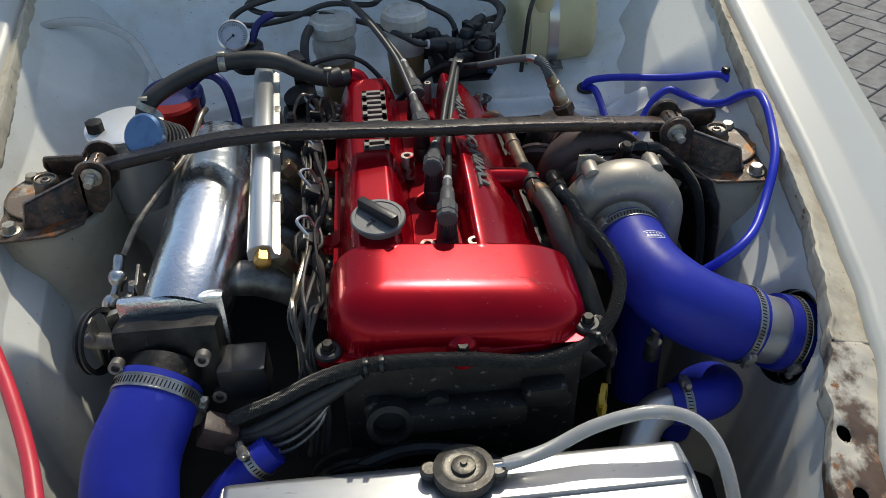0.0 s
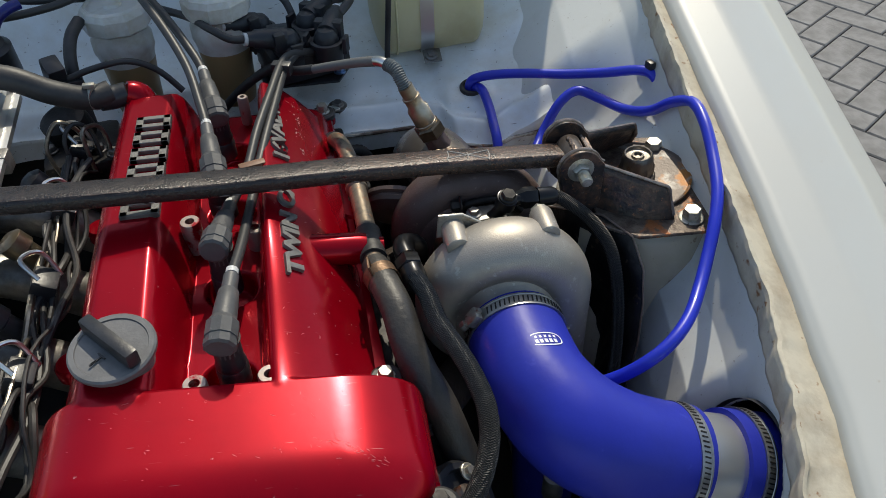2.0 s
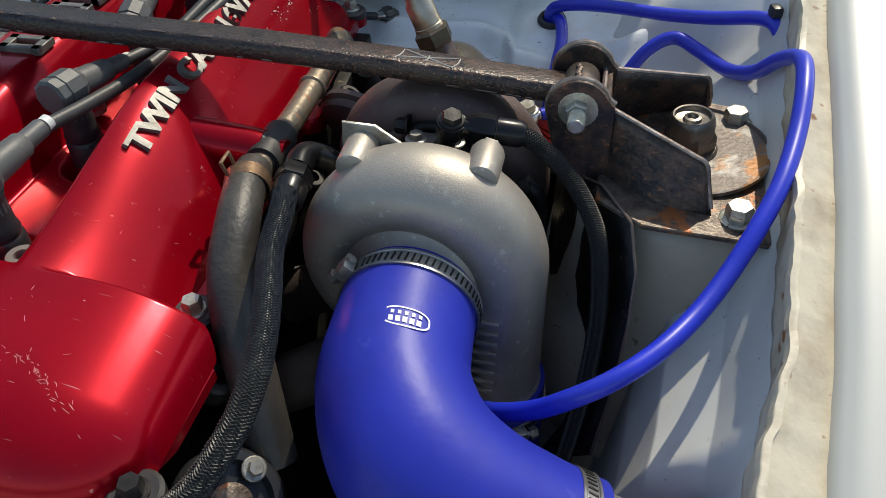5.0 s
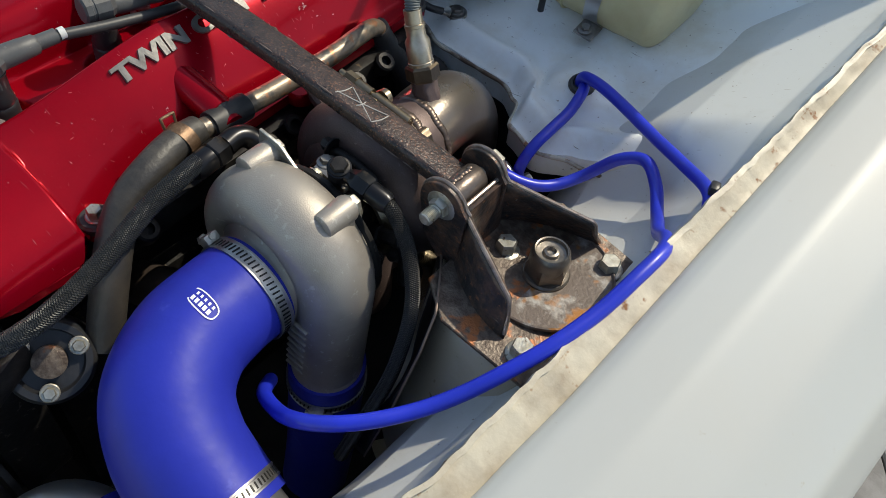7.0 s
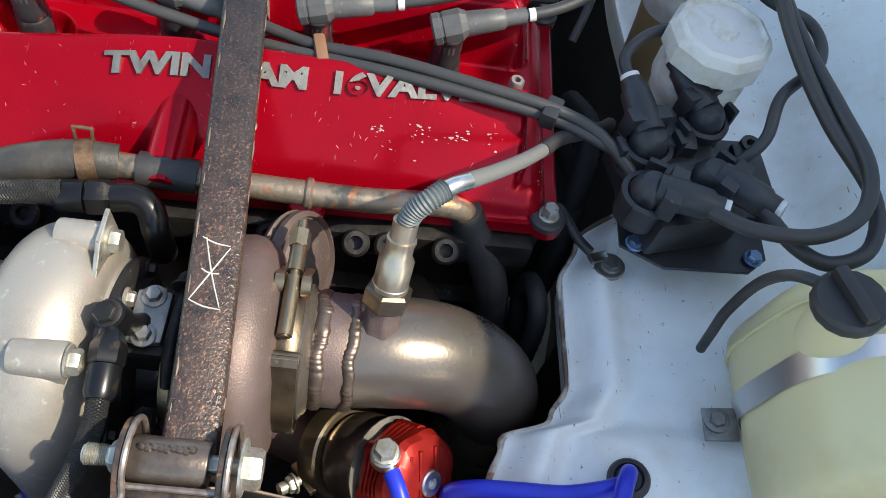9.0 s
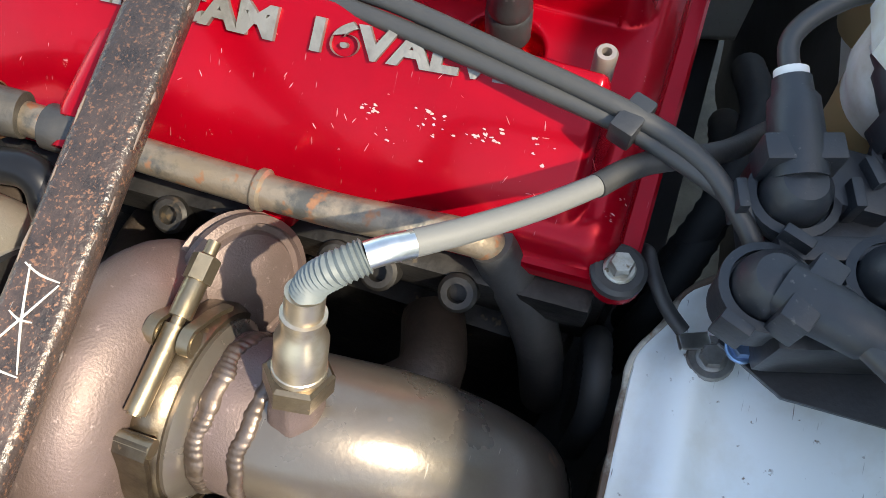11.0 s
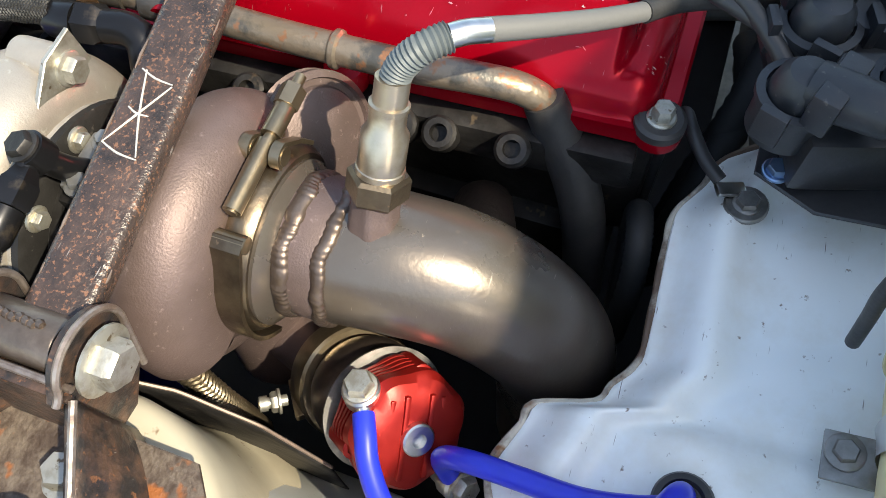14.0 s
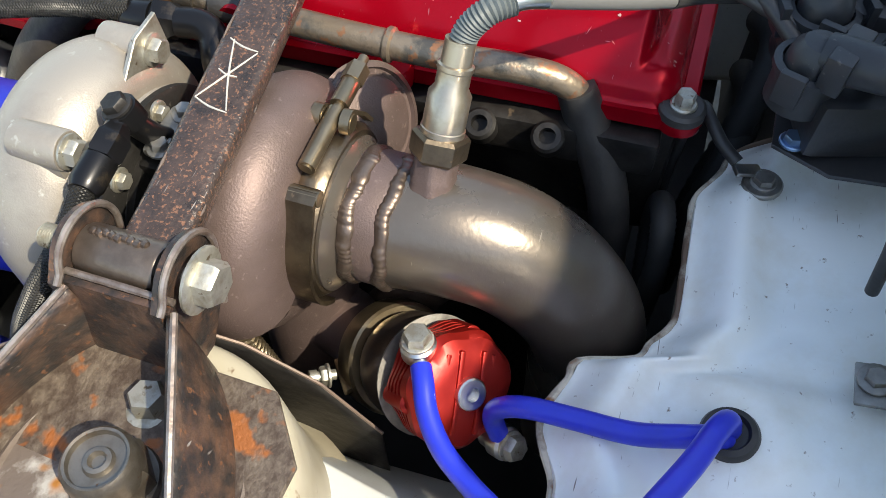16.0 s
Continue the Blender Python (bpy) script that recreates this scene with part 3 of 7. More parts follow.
# front end of the wing flange, flaking, with two holes
HOLES = [(0.378, -0.140, 0.0085), (0.368, -0.202, 0.0085), (0.352, -0.272, 0.007)]


def wing_end(s, t):
    """The flaking front stretch of the flange: a skirt at its inner edge, then a wide dented top."""
    y = lerp(-0.034, -0.45, t)
    xi, zi = flange_in(y)
    xo, zo = flange_out(y)
    j = 0.0022 * noise.noise(Vector((y * 30, 3.1, 0))) + 0.0022 * noise.noise(Vector((y * 85, 7.7, 0)))
    if s < 0.1:
        return Vector((xi + j - 0.001, y, zi - 0.03 * (1 - s / 0.1)))
    k = (s - 0.1) / 0.9
    x = lerp(xi + j, xo + 0.012, k)
    p = Vector((x, y, lerp(zi, zo - 0.006, k) - 0.005 * max(0.0, noise.noise(Vector((y * 22, x * 22, 2.0)))) + 0.0012 * noise.noise(Vector((y * 70, x * 70, 0)))))
    for hx, hy, hr in HOLES:
        d = Vector((p.x - hx, p.y - hy))
        if 1e-6 < d.length < hr * 1.5:
            q = d.normalized() * max(hr, d.length)
            p.x, p.y = hx + q.x, hy + q.y
            p.z -= 0.0015 * (1 - smooth((q.length - hr) / (hr * 0.5)))
    return p


g = Geo().grid(wing_end, 60, 190)
gone = set()
for i, p in enumerate(g.v):
    if any(math.hypot(p[0] - hx, p[1] - hy) < hr * 1.02 for hx, hy, hr in HOLES):
        gone.add(i)
g.f = [q for q in g.f if not all(i in gone for i in q)]
tagged(part("wing_end_right", g, flaking, angle=60, solid=0.0014), "flaking cream front end of the wing flange with rust and round holes", "flange", kind="structure")
# added dark sheet: gives the flange holes their shade, not a body panel
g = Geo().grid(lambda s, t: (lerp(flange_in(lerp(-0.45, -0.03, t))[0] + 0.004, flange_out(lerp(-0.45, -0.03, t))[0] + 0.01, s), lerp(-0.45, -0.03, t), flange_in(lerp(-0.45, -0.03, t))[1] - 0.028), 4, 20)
tagged(part("flange_shade_sheet", g, bay_dark, angle=60), "dark sheet added under the wing flange as the shade behind its holes", "wing panel", kind="structure")
# wall set back below the shelf, with the overhang's shade in its colour
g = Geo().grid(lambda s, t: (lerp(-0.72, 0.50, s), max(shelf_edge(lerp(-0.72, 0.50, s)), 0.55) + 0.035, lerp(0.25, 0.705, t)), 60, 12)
tagged(part("bulkhead_lower", g, bay_dark, angle=60), "near-black lower bulkhead, the shelf's shade put into its colour", "bulkhead", kind="structure")

# hood standing open behind the bay
half = [(0.60, 0.95), (0.56, 1.20), (0.53, 1.45), (0.50, 1.60), (0.44, 1.69), (0.36, 1.735), (0.20, 1.765), (0.0, 1.775)]
outline = [(-a, z) for a, z in half[:1]] + half + [(-a, z) for a, z in reversed(half[1:-1])]
g = Geo().prism([(a, (z - 0.95) / 0.9554) for a, z in outline], (0.05, 1.055, 0.95), (1, 0, 0), (0, 0.309, 1), 0.02)
tagged(part("hood", g, fender_white), "white car hood propped up at the back of the bay", "car hood", kind="structure")
g = Geo().box((0, 1.55, 0.55), (1.5, 1.1, 0.85), None, 0.08)
tagged(part("cowl", g, fender_white), "white car body behind the engine bay", "car body", kind="structure")

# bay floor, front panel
# the floor's near-black colour stands for the shade deep in the bay
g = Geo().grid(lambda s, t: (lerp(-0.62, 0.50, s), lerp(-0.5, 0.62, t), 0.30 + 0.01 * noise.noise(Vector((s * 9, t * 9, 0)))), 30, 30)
tagged(part("bay_floor", g, bay_dark), "near-black floor of the engine bay, deep shade put into its colour", "bay floor", kind="structure")
g = Geo().box((-0.03, -0.33, 0.50), (1.05, 0.05, 0.42), None, 0.012)
tagged(part("front_panel", g, white), "white painted front panel behind the radiator", "front panel", kind="structure")


# ---- engine ----
def rnd(d, r):
    """Quarter-round rise from an edge: 0 at the edge, 1 from r inwards."""
    k = max(0.0, min(1.0, d / r))
    return math.sqrt(max(0.0, 1 - (1 - k) ** 2))


def inside(x, y, x0, x1, y0, y1, r):
    """Distance inwards from the edge of a rectangle with rounded corners."""
    qx, qy = abs(x - (x0 + x1) / 2) - (x1 - x0) / 2 + r, abs(y - (y0 + y1) / 2) - (y1 - y0) / 2 + r
    return r - min(max(qx, qy), 0.0) - math.hypot(max(qx, 0.0), max(qy, 0.0))


def cover_z(x, y):
    base = 0.744
    # front dome over the timing chain: wide rounded corners and a full, round shoulder
    d = inside(x * 0.80, y, -0.146 * 0.80, 0.147 * 0.80, -0.012, 0.30, 0.052)
    top = 0.799 - 0.10 * max(-0.12, min(0.12, x)) + 0.03 * (y - 0.06)
    u = max(0.0, min(1.0, d / 0.060))
    dome = (top - base) * (1 - (1 - u) ** 2.5) ** (1 / 2.1) * (1 - smooth((y - 0.108) / 0.008))
    # two cam ridges: a flat-topped one, and one with a long outer slope
    start = smooth((y - 0.055) / 0.05)
    di = inside(x, y, -0.131, -0.037, -0.2, 0.528, 0.018)
    rise = 0.808 + 0.014 * smooth((y - 0.10) / 0.20)
    intake = (rise - base) * (0.72 * rnd(di, 0.022) + 0.28 * smooth(di / 0.030)) * start
    end = smooth((0.532 - y) / 0.020)
    q = x + 0.036 * max(0.0, y - 0.21)
    fall = max(0.0, 1 - (max(0.0, q - 0.036) / 0.077) ** 1.65)
    exhaust = (0.797 + 0.024 * smooth((y - 0.10) / 0.18) - base) * rnd(x - 0.022, 0.014) * fall * end * start
    valley = 0.022 * rnd(inside(x, y, -0.125, 0.100, 0.0, 0.545, 0.02), 0.02) if y > 0.1 else 0
    z = max(dome, intake, exhaust, valley, 0.0)
    for py in BOOT_Y:
        d = math.hypot(x + 0.005, y - py)
        if d < 0.024:
            z = min(z, valley - 0.02 * (1 - smooth((d - 0.018) / 0.006)))
    return base + max(z, 0.0)


BOOT_Y = (0.137, 0.243, 0.350, 0.452)
worn_lug = mat("bare_lug_with_red_wear", (0.36, 0.30, 0.27), 0.4, 0.6, second=(0.30, 0.004, 0.012), amount=0.42, scale=70, sharp=0.05, bump=0.1)
cover = thing("valve_cover", (0, 0.27, 0.74), "candy red painted twin-cam valve cover with raised silver letters, scratched", "valve cover")


def cover_sheet(s, t):
    y = lerp(-0.012, 0.552, t)
    left = -lerp(0.146, 0.136, smooth((y - 0.1) / 0.05))
    right = lerp(0.147, 0.118, smooth((y - 0.1) / 0.03)) - 0.040 * max(0.0, y - 0.13)
    x = lerp(left, right, s)
    return (x, y, cover_z(x, y))


g = Geo().grid(cover_sheet, 150, 280)
part("shell", g, red, cover, angle=75)
g = Geo()
rim = [(-0.147, 0.040), (-0.142, 0.014), (-0.128, -0.004), (-0.100, -0.0135), (0.085, -0.0135), (0.115, -0.006), (0.136, 0.012), (0.1465, 0.045), (0.1475, 0.095), (0.121, 0.118), (0.106, 0.545), (0.094, 0.556), (-0.128, 0.556), (-0.139, 0.545), (-0.139, 0.125), (-0.148, 0.10)]
g.prism(rim, (0, 0, 0.733), (1, 0, 0), (0, 1, 0), 0.012, 0.002)
for bx, by in ((-0.145, 0.004), (0.144, 0.010), (-0.140, 0.547), (0.096, 0.547), (0.120, 0.131), (-0.143, 0.20), (-0.142, 0.38), (0.114, 0.36), (0.0, -0.016)):
    g.lathe([(0.0145, 0.0), (0.0145, 0.010), (0.012, 0.013)], (bx, by, 0.735), (0, 0, 1), 24)
part("rim", g, red, cover, angle=40)
for bx, by in ((-0.145, 0.004), (0.144, 0.010), (0.096, 0.547), (0.120, 0.131), (-0.140, 0.547), (0.0, -0.018)):
    g = Geo().lathe([(0.0085, 0.001), (0.0085, 0.004), (0.0075, 0.005)], (bx, by, 0.747), (0, 0, 1), 24)
    g.hexbolt((bx, by, 0.750), (0, 0, 1), 0.0066, 0.010, False)
    bolt = part("cover_bolt", g, zinc if by > 0.1 else dark_metal, cover, "hex cover bolt")
    part("rubber_washer", Geo().lathe([(0.0148, -0.004), (0.0148, 0.0015), (0.0125, 0.0032), (0.0085, 0.0030)], (bx, by, 0.747), (0, 0, 1), 28), rubber, bolt, "black rubber washer")
part("front_boss", Geo().grid(lambda s_, t_: (0.021 * math.cos(2 * math.pi * s_) * math.sin(t_ * 1.5708), -0.006 + 0.018 * math.sin(2 * math.pi * s_) * math.sin(t_ * 1.5708), 0.738 + 0.028 * math.cos(t_ * 1.5708)), 32, 9, wrap=True), red, cover, angle=70)
rng_chip = random.Random(11)
g = Geo()
for x_, y_, spread, count in ((0.071, 0.406, 0.005, 12), (0.069, 0.438, 0.006, 15), (0.068, 0.466, 0.005, 18), (0.066, 0.490, 0.006, 7), (0.080, 0.428, 0.010, 4), (0.064, 0.5385, 0.004, 9), (0.076, 0.537, 0.004, 8)):
    for k in range(count):
        px, py = x_ + rng_chip.gauss(0, spread * 0.35), y_ + rng_chip.gauss(0, spread)
        if py > 0.541:
            continue
        size, turn = rng_chip.uniform(0.0002, 0.0011), rng_chip.uniform(0, 6.28)
        vs = []
        for m_ in range(7):
            a_ = 2 * math.pi * m_ / 7
            rr = size * rng_chip.uniform(0.35, 1.2)
            qx, qy = px + rr * 0.55 * math.cos(a_ + turn), py + rr * 1.5 * math.sin(a_ + turn)
            vs.append((qx + 0.0002, qy, cover_z(qx, qy) + 0.0004))
        g.add(vs, [tuple(range(7))])
tagged(part("chipped_paint", g, mat("bare_chip", (0.40, 0.28, 0.26), 0.5, second=(0.36, 0.24, 0.22), amount=0.5, scale=300), cover, "pale chips knocked out of the red paint"), kind="stuff")
# coil-cover lugs
for lx, ly, lz in ((-0.025, 0.116, 0.792), (0.031, 0.116, 0.791), (-0.036, 0.299, 0.801), (0.020, 0.299, 0.785), (0.010, 0.509, 0.800)):
    k = 0.0095 if ly < 0.5 else 0.0060
    g = Geo().lathe([(k, -0.030), (k, 0.003), (k - 0.001, 0.0045), (k * 0.45, 0.0045), (k * 0.45, -0.004)], (lx, ly, lz), (0, 0, 1), 20)
    part("lug", g, worn_lug, cover, "bare metal lug with worn paint")
# breather stubs
g = Geo().lathe([(0.0155, -0.04), (0.0150, 0.012), (0.0140, 0.018), (0.010, 0.019), (0.010, 0.034)], (0.102, 0.262, 0.780), (1, 0, -0.1), 26)
part("breather_stub", g, red, cover)
g = Geo().tube([(-0.090, 0.505, 0.80), (-0.098, 0.511, 0.817), (-0.110, 0.509, 0.824)], [0.016, 0.015, 0.0125], 18)
part("breather_elbow", g, red, cover)
part("breather_fitting", Geo().tube([(-0.108, 0.5095, 0.8235), (-0.122, 0.506, 0.822), (-0.136, 0.499, 0.824)], [0.0118, 0.0128, 0.0118], 18), plastic, cover, "black breather fitting")
# filler cap
cap = part("oil_filler_cap", Geo().lathe([(0.026, -0.02), (0.026, 0.001), (0.0315, 0.002), (0.0325, 0.004), (0.0325, 0.007), (0.031, 0.0085), (0.027, 0.0085), (0.0265, 0.0075), (0.0, 0.0075)], (-0.080, 0.140, 0.816), (0, -0.08, 1), 44, cap=False), cap_grey, cover, "black plastic oil filler cap with turning grip")
rot = Matrix.Rotation(radians(42), 4, "Z")
part("grip", Geo().box((-0.080, 0.140, 0.830), (0.011, 0.060, 0.015), rot, 0.003), plastic, cap, "black turning grip")
part("cap_mark", Geo().box((-0.089, 0.128, 0.8242), (0.010, 0.0012, 0.0012), rot).box((-0.0915, 0.1255, 0.8242), (0.006, 0.0012, 0.0012), rot).box((-0.086, 0.1315, 0.8244), (0.0012, 0.008, 0.0012), rot), plastic, cap)


def lettering(text, at, size, length, material, parent):
    """Raised letters that read along +y, standing up towards -x."""
    cu = bpy.data.curves.new("lettering", "FONT")
    cu.body, cu.size, cu.extrude, cu.space_character = text, size, 0.0016, 1.0
    cu.offset = size * 0.045
    tmp = bpy.data.objects.new("lettering", cu)
    scene.collection.objects.link(tmp)
    me = bpy.data.meshes.new_from_object(tmp.evaluated_get(bpy.context.evaluated_depsgraph_get()))
    bpy.data.objects.remove(tmp)
    w = max(p.co.x for p in me.vertices)
    g = Geo()
    vs = []
    for p in me.vertices:
        yy = at[1] + p.co.x * length / w
        xx = at[0] - 0.036 * max(0.0, yy - 0.21) - 0.050 * max(0.0, yy - 0.375) - 0.76 * p.co.y
        lift = 0.0034 if p.co.z > 0 else -0.003
        vs.append((xx + 0.6 * lift, yy, cover_z(xx, yy) + 0.8 * lift))
    g.add(vs, [tuple(q.vertices) for q in me.polygons])
    bpy.data.meshes.remove(me)
    return part("lettering", g, material, parent, "raised silver letters " + text, angle=20)


for word, y_, len_ in (("TWIN", 0.209, 0.0735), ("CAM", 0.292, 0.059), ("16VALVE", 0.366, 0.110)):
    lettering(word, (0.0615, y_, 0.0012), 0.0236, len_, letter_alu, cover)
for i in range(6):
    y0 = 0.290 + i * 0.0282
    yc, zc = y0 + 0.0115, cover_z(-0.075, y0 + 0.0115)
    ln = 0.0205 if i != 1 else 0.008
    g = Geo()
    for du, dv, su, sv in ((-0.0135, 0, 0.0075, ln), (0.0135, 0, 0.0075, ln), (0, -ln / 2 + 0.0032, 0.034, 0.0064), (0, ln / 2 - 0.0032, 0.034, 0.0064)):
        g.box((-0.075 + du, yc + dv, zc + 0.0012), (su, sv, 0.006), None, 0.0006, 1)
    part("letter_bar", g, letter_alu, cover, "plain silver frame of the raised badge")

# scuffs through the paint on the front edge of the cover
random.seed(21)
g = Geo()
for k in range(75):
    if k < 50:
        x = random.gauss(0.088, 0.013)
        y = 0.050 - 0.60 * max(0.0, x - 0.075) + random.gauss(0, 0.0025)
    else:
        x, y = random.uniform(-0.11, 0.10), random.uniform(0.03, 0.10)
    an, ln = random.gauss(-0.6, 0.5), random.uniform(0.0012, 0.0050)
    q = [(x + ln * j * math.cos(an), y + ln * j * math.sin(an)) for j in (-0.5, 0.0, 0.5)]
    g.tube([(a_, b_, cover_z(a_, b_) + 0.0001) for a_, b_ in q], [0.00008, random.uniform(0.00012, 0.00026), 0.00008], 5, 2)
for k in range(60):
    x, y = random.gauss(0.070, 0.020), random.uniform(0.14, 0.52)
    an, ln = random.uniform(0, 3.1), random.uniform(0.0008, 0.0036)
    q = [(x + ln * j * math.cos(an), y + ln * j * math.sin(an)) for j in (-0.5, 0.0, 0.5)]
    g.tube([(a_, b_, cover_z(a_, b_) + 0.0001) for a_, b_ in q], [0.00008, random.uniform(0.00012, 0.00030), 0.00008], 5, 2)
tagged(part("paint_scuff", g, mat("bare_paint_scuff", (0.52, 0.22, 0.22), 0.5, second=(0.42, 0.10, 0.10), scale=200), cover, "pale scuffs through the red paint"), kind="stuff")

# engine block and head below the cover
engine = thing("engine_block", (0, 0.25, 0.30), "dark oily engine block and cylinder head under the red cover", "engine")
part("head", Geo().box((-0.015, 0.285, 0.675), (0.225, 0.53, 0.118), None, 0.010), dark_metal, engine)
part("block", Geo().box((0.0, 0.29, 0.46), (0.23, 0.50, 0.33), None, 0.02), dark_metal, engine)
g = Geo().box((0.0, 0.005, 0.60), (0.27, 0.055, 0.27), None, 0.012)
for bx in (-0.10, -0.03, 0.05, 0.11):
    g.lathe([(0.013, -0.01), (0.013, 0.012), (0.008, 0.014)], (bx, -0.022, 0.685 - 0.01 * (bx > 0)), (0, -1, 0), 20)
part("timing_cover", g, grimy, engine, "grimy aluminium timing cover")
g = Geo().lathe([(0.026, 0), (0.026, 0.02), (0.019, 0.022), (0.019, 0.002), (0.0, 0.002)], (-0.085, -0.030, 0.672), (0, -1, 0.25), 36, cap=False)
g.box((0.0, -0.035, 0.672), (0.14, 0.03, 0.035), None, 0.01)
g.box((0.09, -0.030, 0.690), (0.05, 0.03, 0.03), None, 0.008)
part("front_casting", g, grimy, engine)
for cx, cz, r in ((0.0, 0.48, 0.075), (-0.13, 0.56, 0.055), (0.12, 0.50, 0.05)):
    g = Geo().lathe([(0.02, 0), (r, 0.0), (r, 0.006), (r - 0.006, 0.010), (r - 0.004, 0.014), (r - 0.006, 0.018), (r - 0.004, 0.022), (r, 0.026), (r, 0.03), (r * 0.6, 0.03), (r * 0.5, 0.015), (0.012, 0.016)], (cx, -0.025, cz), (0, -1, 0), 44)
    part("pulley", g, dark_metal, engine, "ribbed dark drive pulley")
g = Geo().tube([(-0.185, -0.045, 0.56), (-0.06, -0.045, 0.628), (0.05, -0.045, 0.56), (0.0, -0.045, 0.405), (-0.1, -0.045, 0.46), (-0.185, -0.045, 0.56)], 0.009, 8)
part("drive_belt", g, rubber, engine, "ribbed black drive belt")
# side rail under the exhaust cam, with its studs
g = Geo().box((0.112, 0.33, 0.715), (0.030, 0.42, 0.03), Matrix.Rotation(0.045, 4, "Z"), 0.005)
for by in (0.30, 0.335, 0.40, 0.425, 0.47, 0.10, 0.16):
    g.lathe([(0.011, 0), (0.011, 0.014), (0.009, 0.016), (0.0055, 0.016), (0.0055, 0.008)], (0.128 - 0.045 * (by - 0.3), by, 0.716), (0.6, 0, 1), 18)
part("side_rail", g, dark_metal, engine, "dark cast rail with sockets beside the cover")
# exhaust manifold runners
for by, ey in ((0.15, 0.26), (0.25, 0.29), (0.35, 0.33), (0.45, 0.38)):
    g = Geo().tube([(0.12, by, 0.64), (0.165, by + 0.01, 0.66), (0.20, (by + ey) / 2, 0.645), (0.225, ey, 0.60), (0.23, lerp(ey, 0.32, 0.7), 0.55)], 0.021, 16)
    part("manifold_runner", g, manifold_iron, engine, "brown heat-tinted manifold runner")
cs = thing("cam_angle_sensor", (0.172, 0.03, 0.66), "grimy black round cam sensor with rusty bolts", "sensor")
sa_ = Vector((0.55, -0.25, 0.75)).normalized()
part("body", Geo().lathe([(0.034, -0.05), (0.034, -0.004), (0.031, 0.0), (0.026, 0.0), (0.024, -0.006), (0.0, -0.006)], (0.170, 0.040, 0.694), sa_, 40, cap=False), plastic, cs)
part("hub", Geo().lathe([(0.013, -0.008), (0.013, 0.002), (0.007, 0.004), (0.0, 0.004)], (0.170, 0.040, 0.694), sa_, 24, cap=False), plate_rust, cs, "rusty brown hub")
su_ = sa_.orthogonal().normalized()
sw_ = sa_.cross(su_)
for k in range(3):
    a = 0.7 + 2.1 * k
    part("rim_bolt", Geo().hexbolt(Vector((0.170, 0.040, 0.694)) + (su_ * math.cos(a) + sw_ * math.sin(a)) * 0.024, sa_, 0.005, 0.006), zinc, cs)
part("bracket", Geo().box((0.165, 0.012, 0.705), (0.008, 0.045, 0.030), Matrix.Rotation(0.4, 4, "Z"), 0.003), dark_metal, cs)


# ---- strut brace ----
brace = thing("strut_brace", (0, 0.32, 0.80), "square black steel strut brace, worn and rusty, bolted between the towers", "strut brace")
BAR = [(-0.440, 0.316, 0.812), (-0.335, 0.307, 0.8365), (-0.27, 0.299, 0.8500), (-0.20, 0.2920, 0.8580), (-0.10, 0.2920, 0.8530), (0.0, 0.3000, 0.8430), (0.10, 0.3095, 0.8345), (0.20, 0.3185, 0.8240), (0.30, 0.3255, 0.8120), (0.337, 0.3275, 0.8080)]
BAR_W, BAR_H = 0.0152, 0.0072


def bar_sheet(s, t):
    n = len(BAR) - 1
    u = t * n
    i = min(int(u), n - 1)
    c = Vector(BAR[i]).lerp(Vector(BAR[i + 1]), u - i)
    d = (Vector(BAR[min(i + 2, n)]) - Vector(BAR[max(i - 1, 0)])).normalized()
    up = Vector((0, 0.13, 1))
    up = (up - d * up.dot(d)).normalized()
    w = d.cross(up)
    r = 0.0046
    ring = []
    for k, (sx, sy) in enumerate(((1, 1), (-1, 1), (-1, -1), (1, -1))):
        for j in range(4):
            a = radians(90 * k + 30 * j)
            ring.append((sx * (BAR_W - r) + r * math.cos(a), sy * (BAR_H - r) + r * math.sin(a)))
    q = ring[int(round(s * 16)) % 16]
    return c + w * q[0] + up * q[1]


part("bar", Geo().grid(bar_sheet, 16, 90, wrap=True), bar_paint, brace, "square steel bar with chipped black paint", angle=50)
# bare chips along the bar's edges
random.seed(11)
g = Geo()
for corner in (2, 6, 14):
    t = 0.01
    while t < 0.98:
        n_ = random.uniform(0.004, 0.020)
        if random.random() < 0.40:
            w_ = random.uniform(0.0005, 0.0011)
            g.tube([Vector(bar_sheet(corner / 16, t)), Vector(bar_sheet(corner / 16, t + n_ / 2)) + Vector((0, random.uniform(-0.0004, 0.0004), random.uniform(-0.0003, 0.0003))), Vector(bar_sheet(corner / 16, min(0.999, t + n_)))], [w_ * 0.4, w_, w_ * 0.3], 6, 2)
        t += n_ + random.uniform(0.0, 0.006)
tagged(part("chipped_edge", g, edge_steel, brace, "bare steel chips along the edges"), kind="stuff")
# paint-marker sign on the bar
g = Geo()
def on_bar(x, v):
    """A place on the bar's upper face: x along it, v across, from -1 to 1."""
    for (a, b) in zip(BAR, BAR[1:]):
        if a[0] <= x <= b[0]:
            c = Vector(a).lerp(Vector(b), (x - a[0]) / (b[0] - a[0]))
            return c + Vector((0.0, 0.99 * v * BAR_W, BAR_H + 0.0003 - 0.13 * v * BAR_W))


for a, b in (((0.206, -0.55), (0.209, 0.55)), ((0.246, -0.75), (0.249, 0.45)), ((0.206, -0.40), (0.248, 0.40)), ((0.210, 0.55), (0.246, -0.75)), ((0.226, -0.45), (0.2275, 0.25))):
    mid = on_bar((a[0] + b[0]) / 2 + 0.0012, (a[1] + b[1]) / 2 - 0.04)
    g.tube([on_bar(*a), mid, on_bar(*b)], [0.00042, 0.0006, 0.00036], 6, 3)
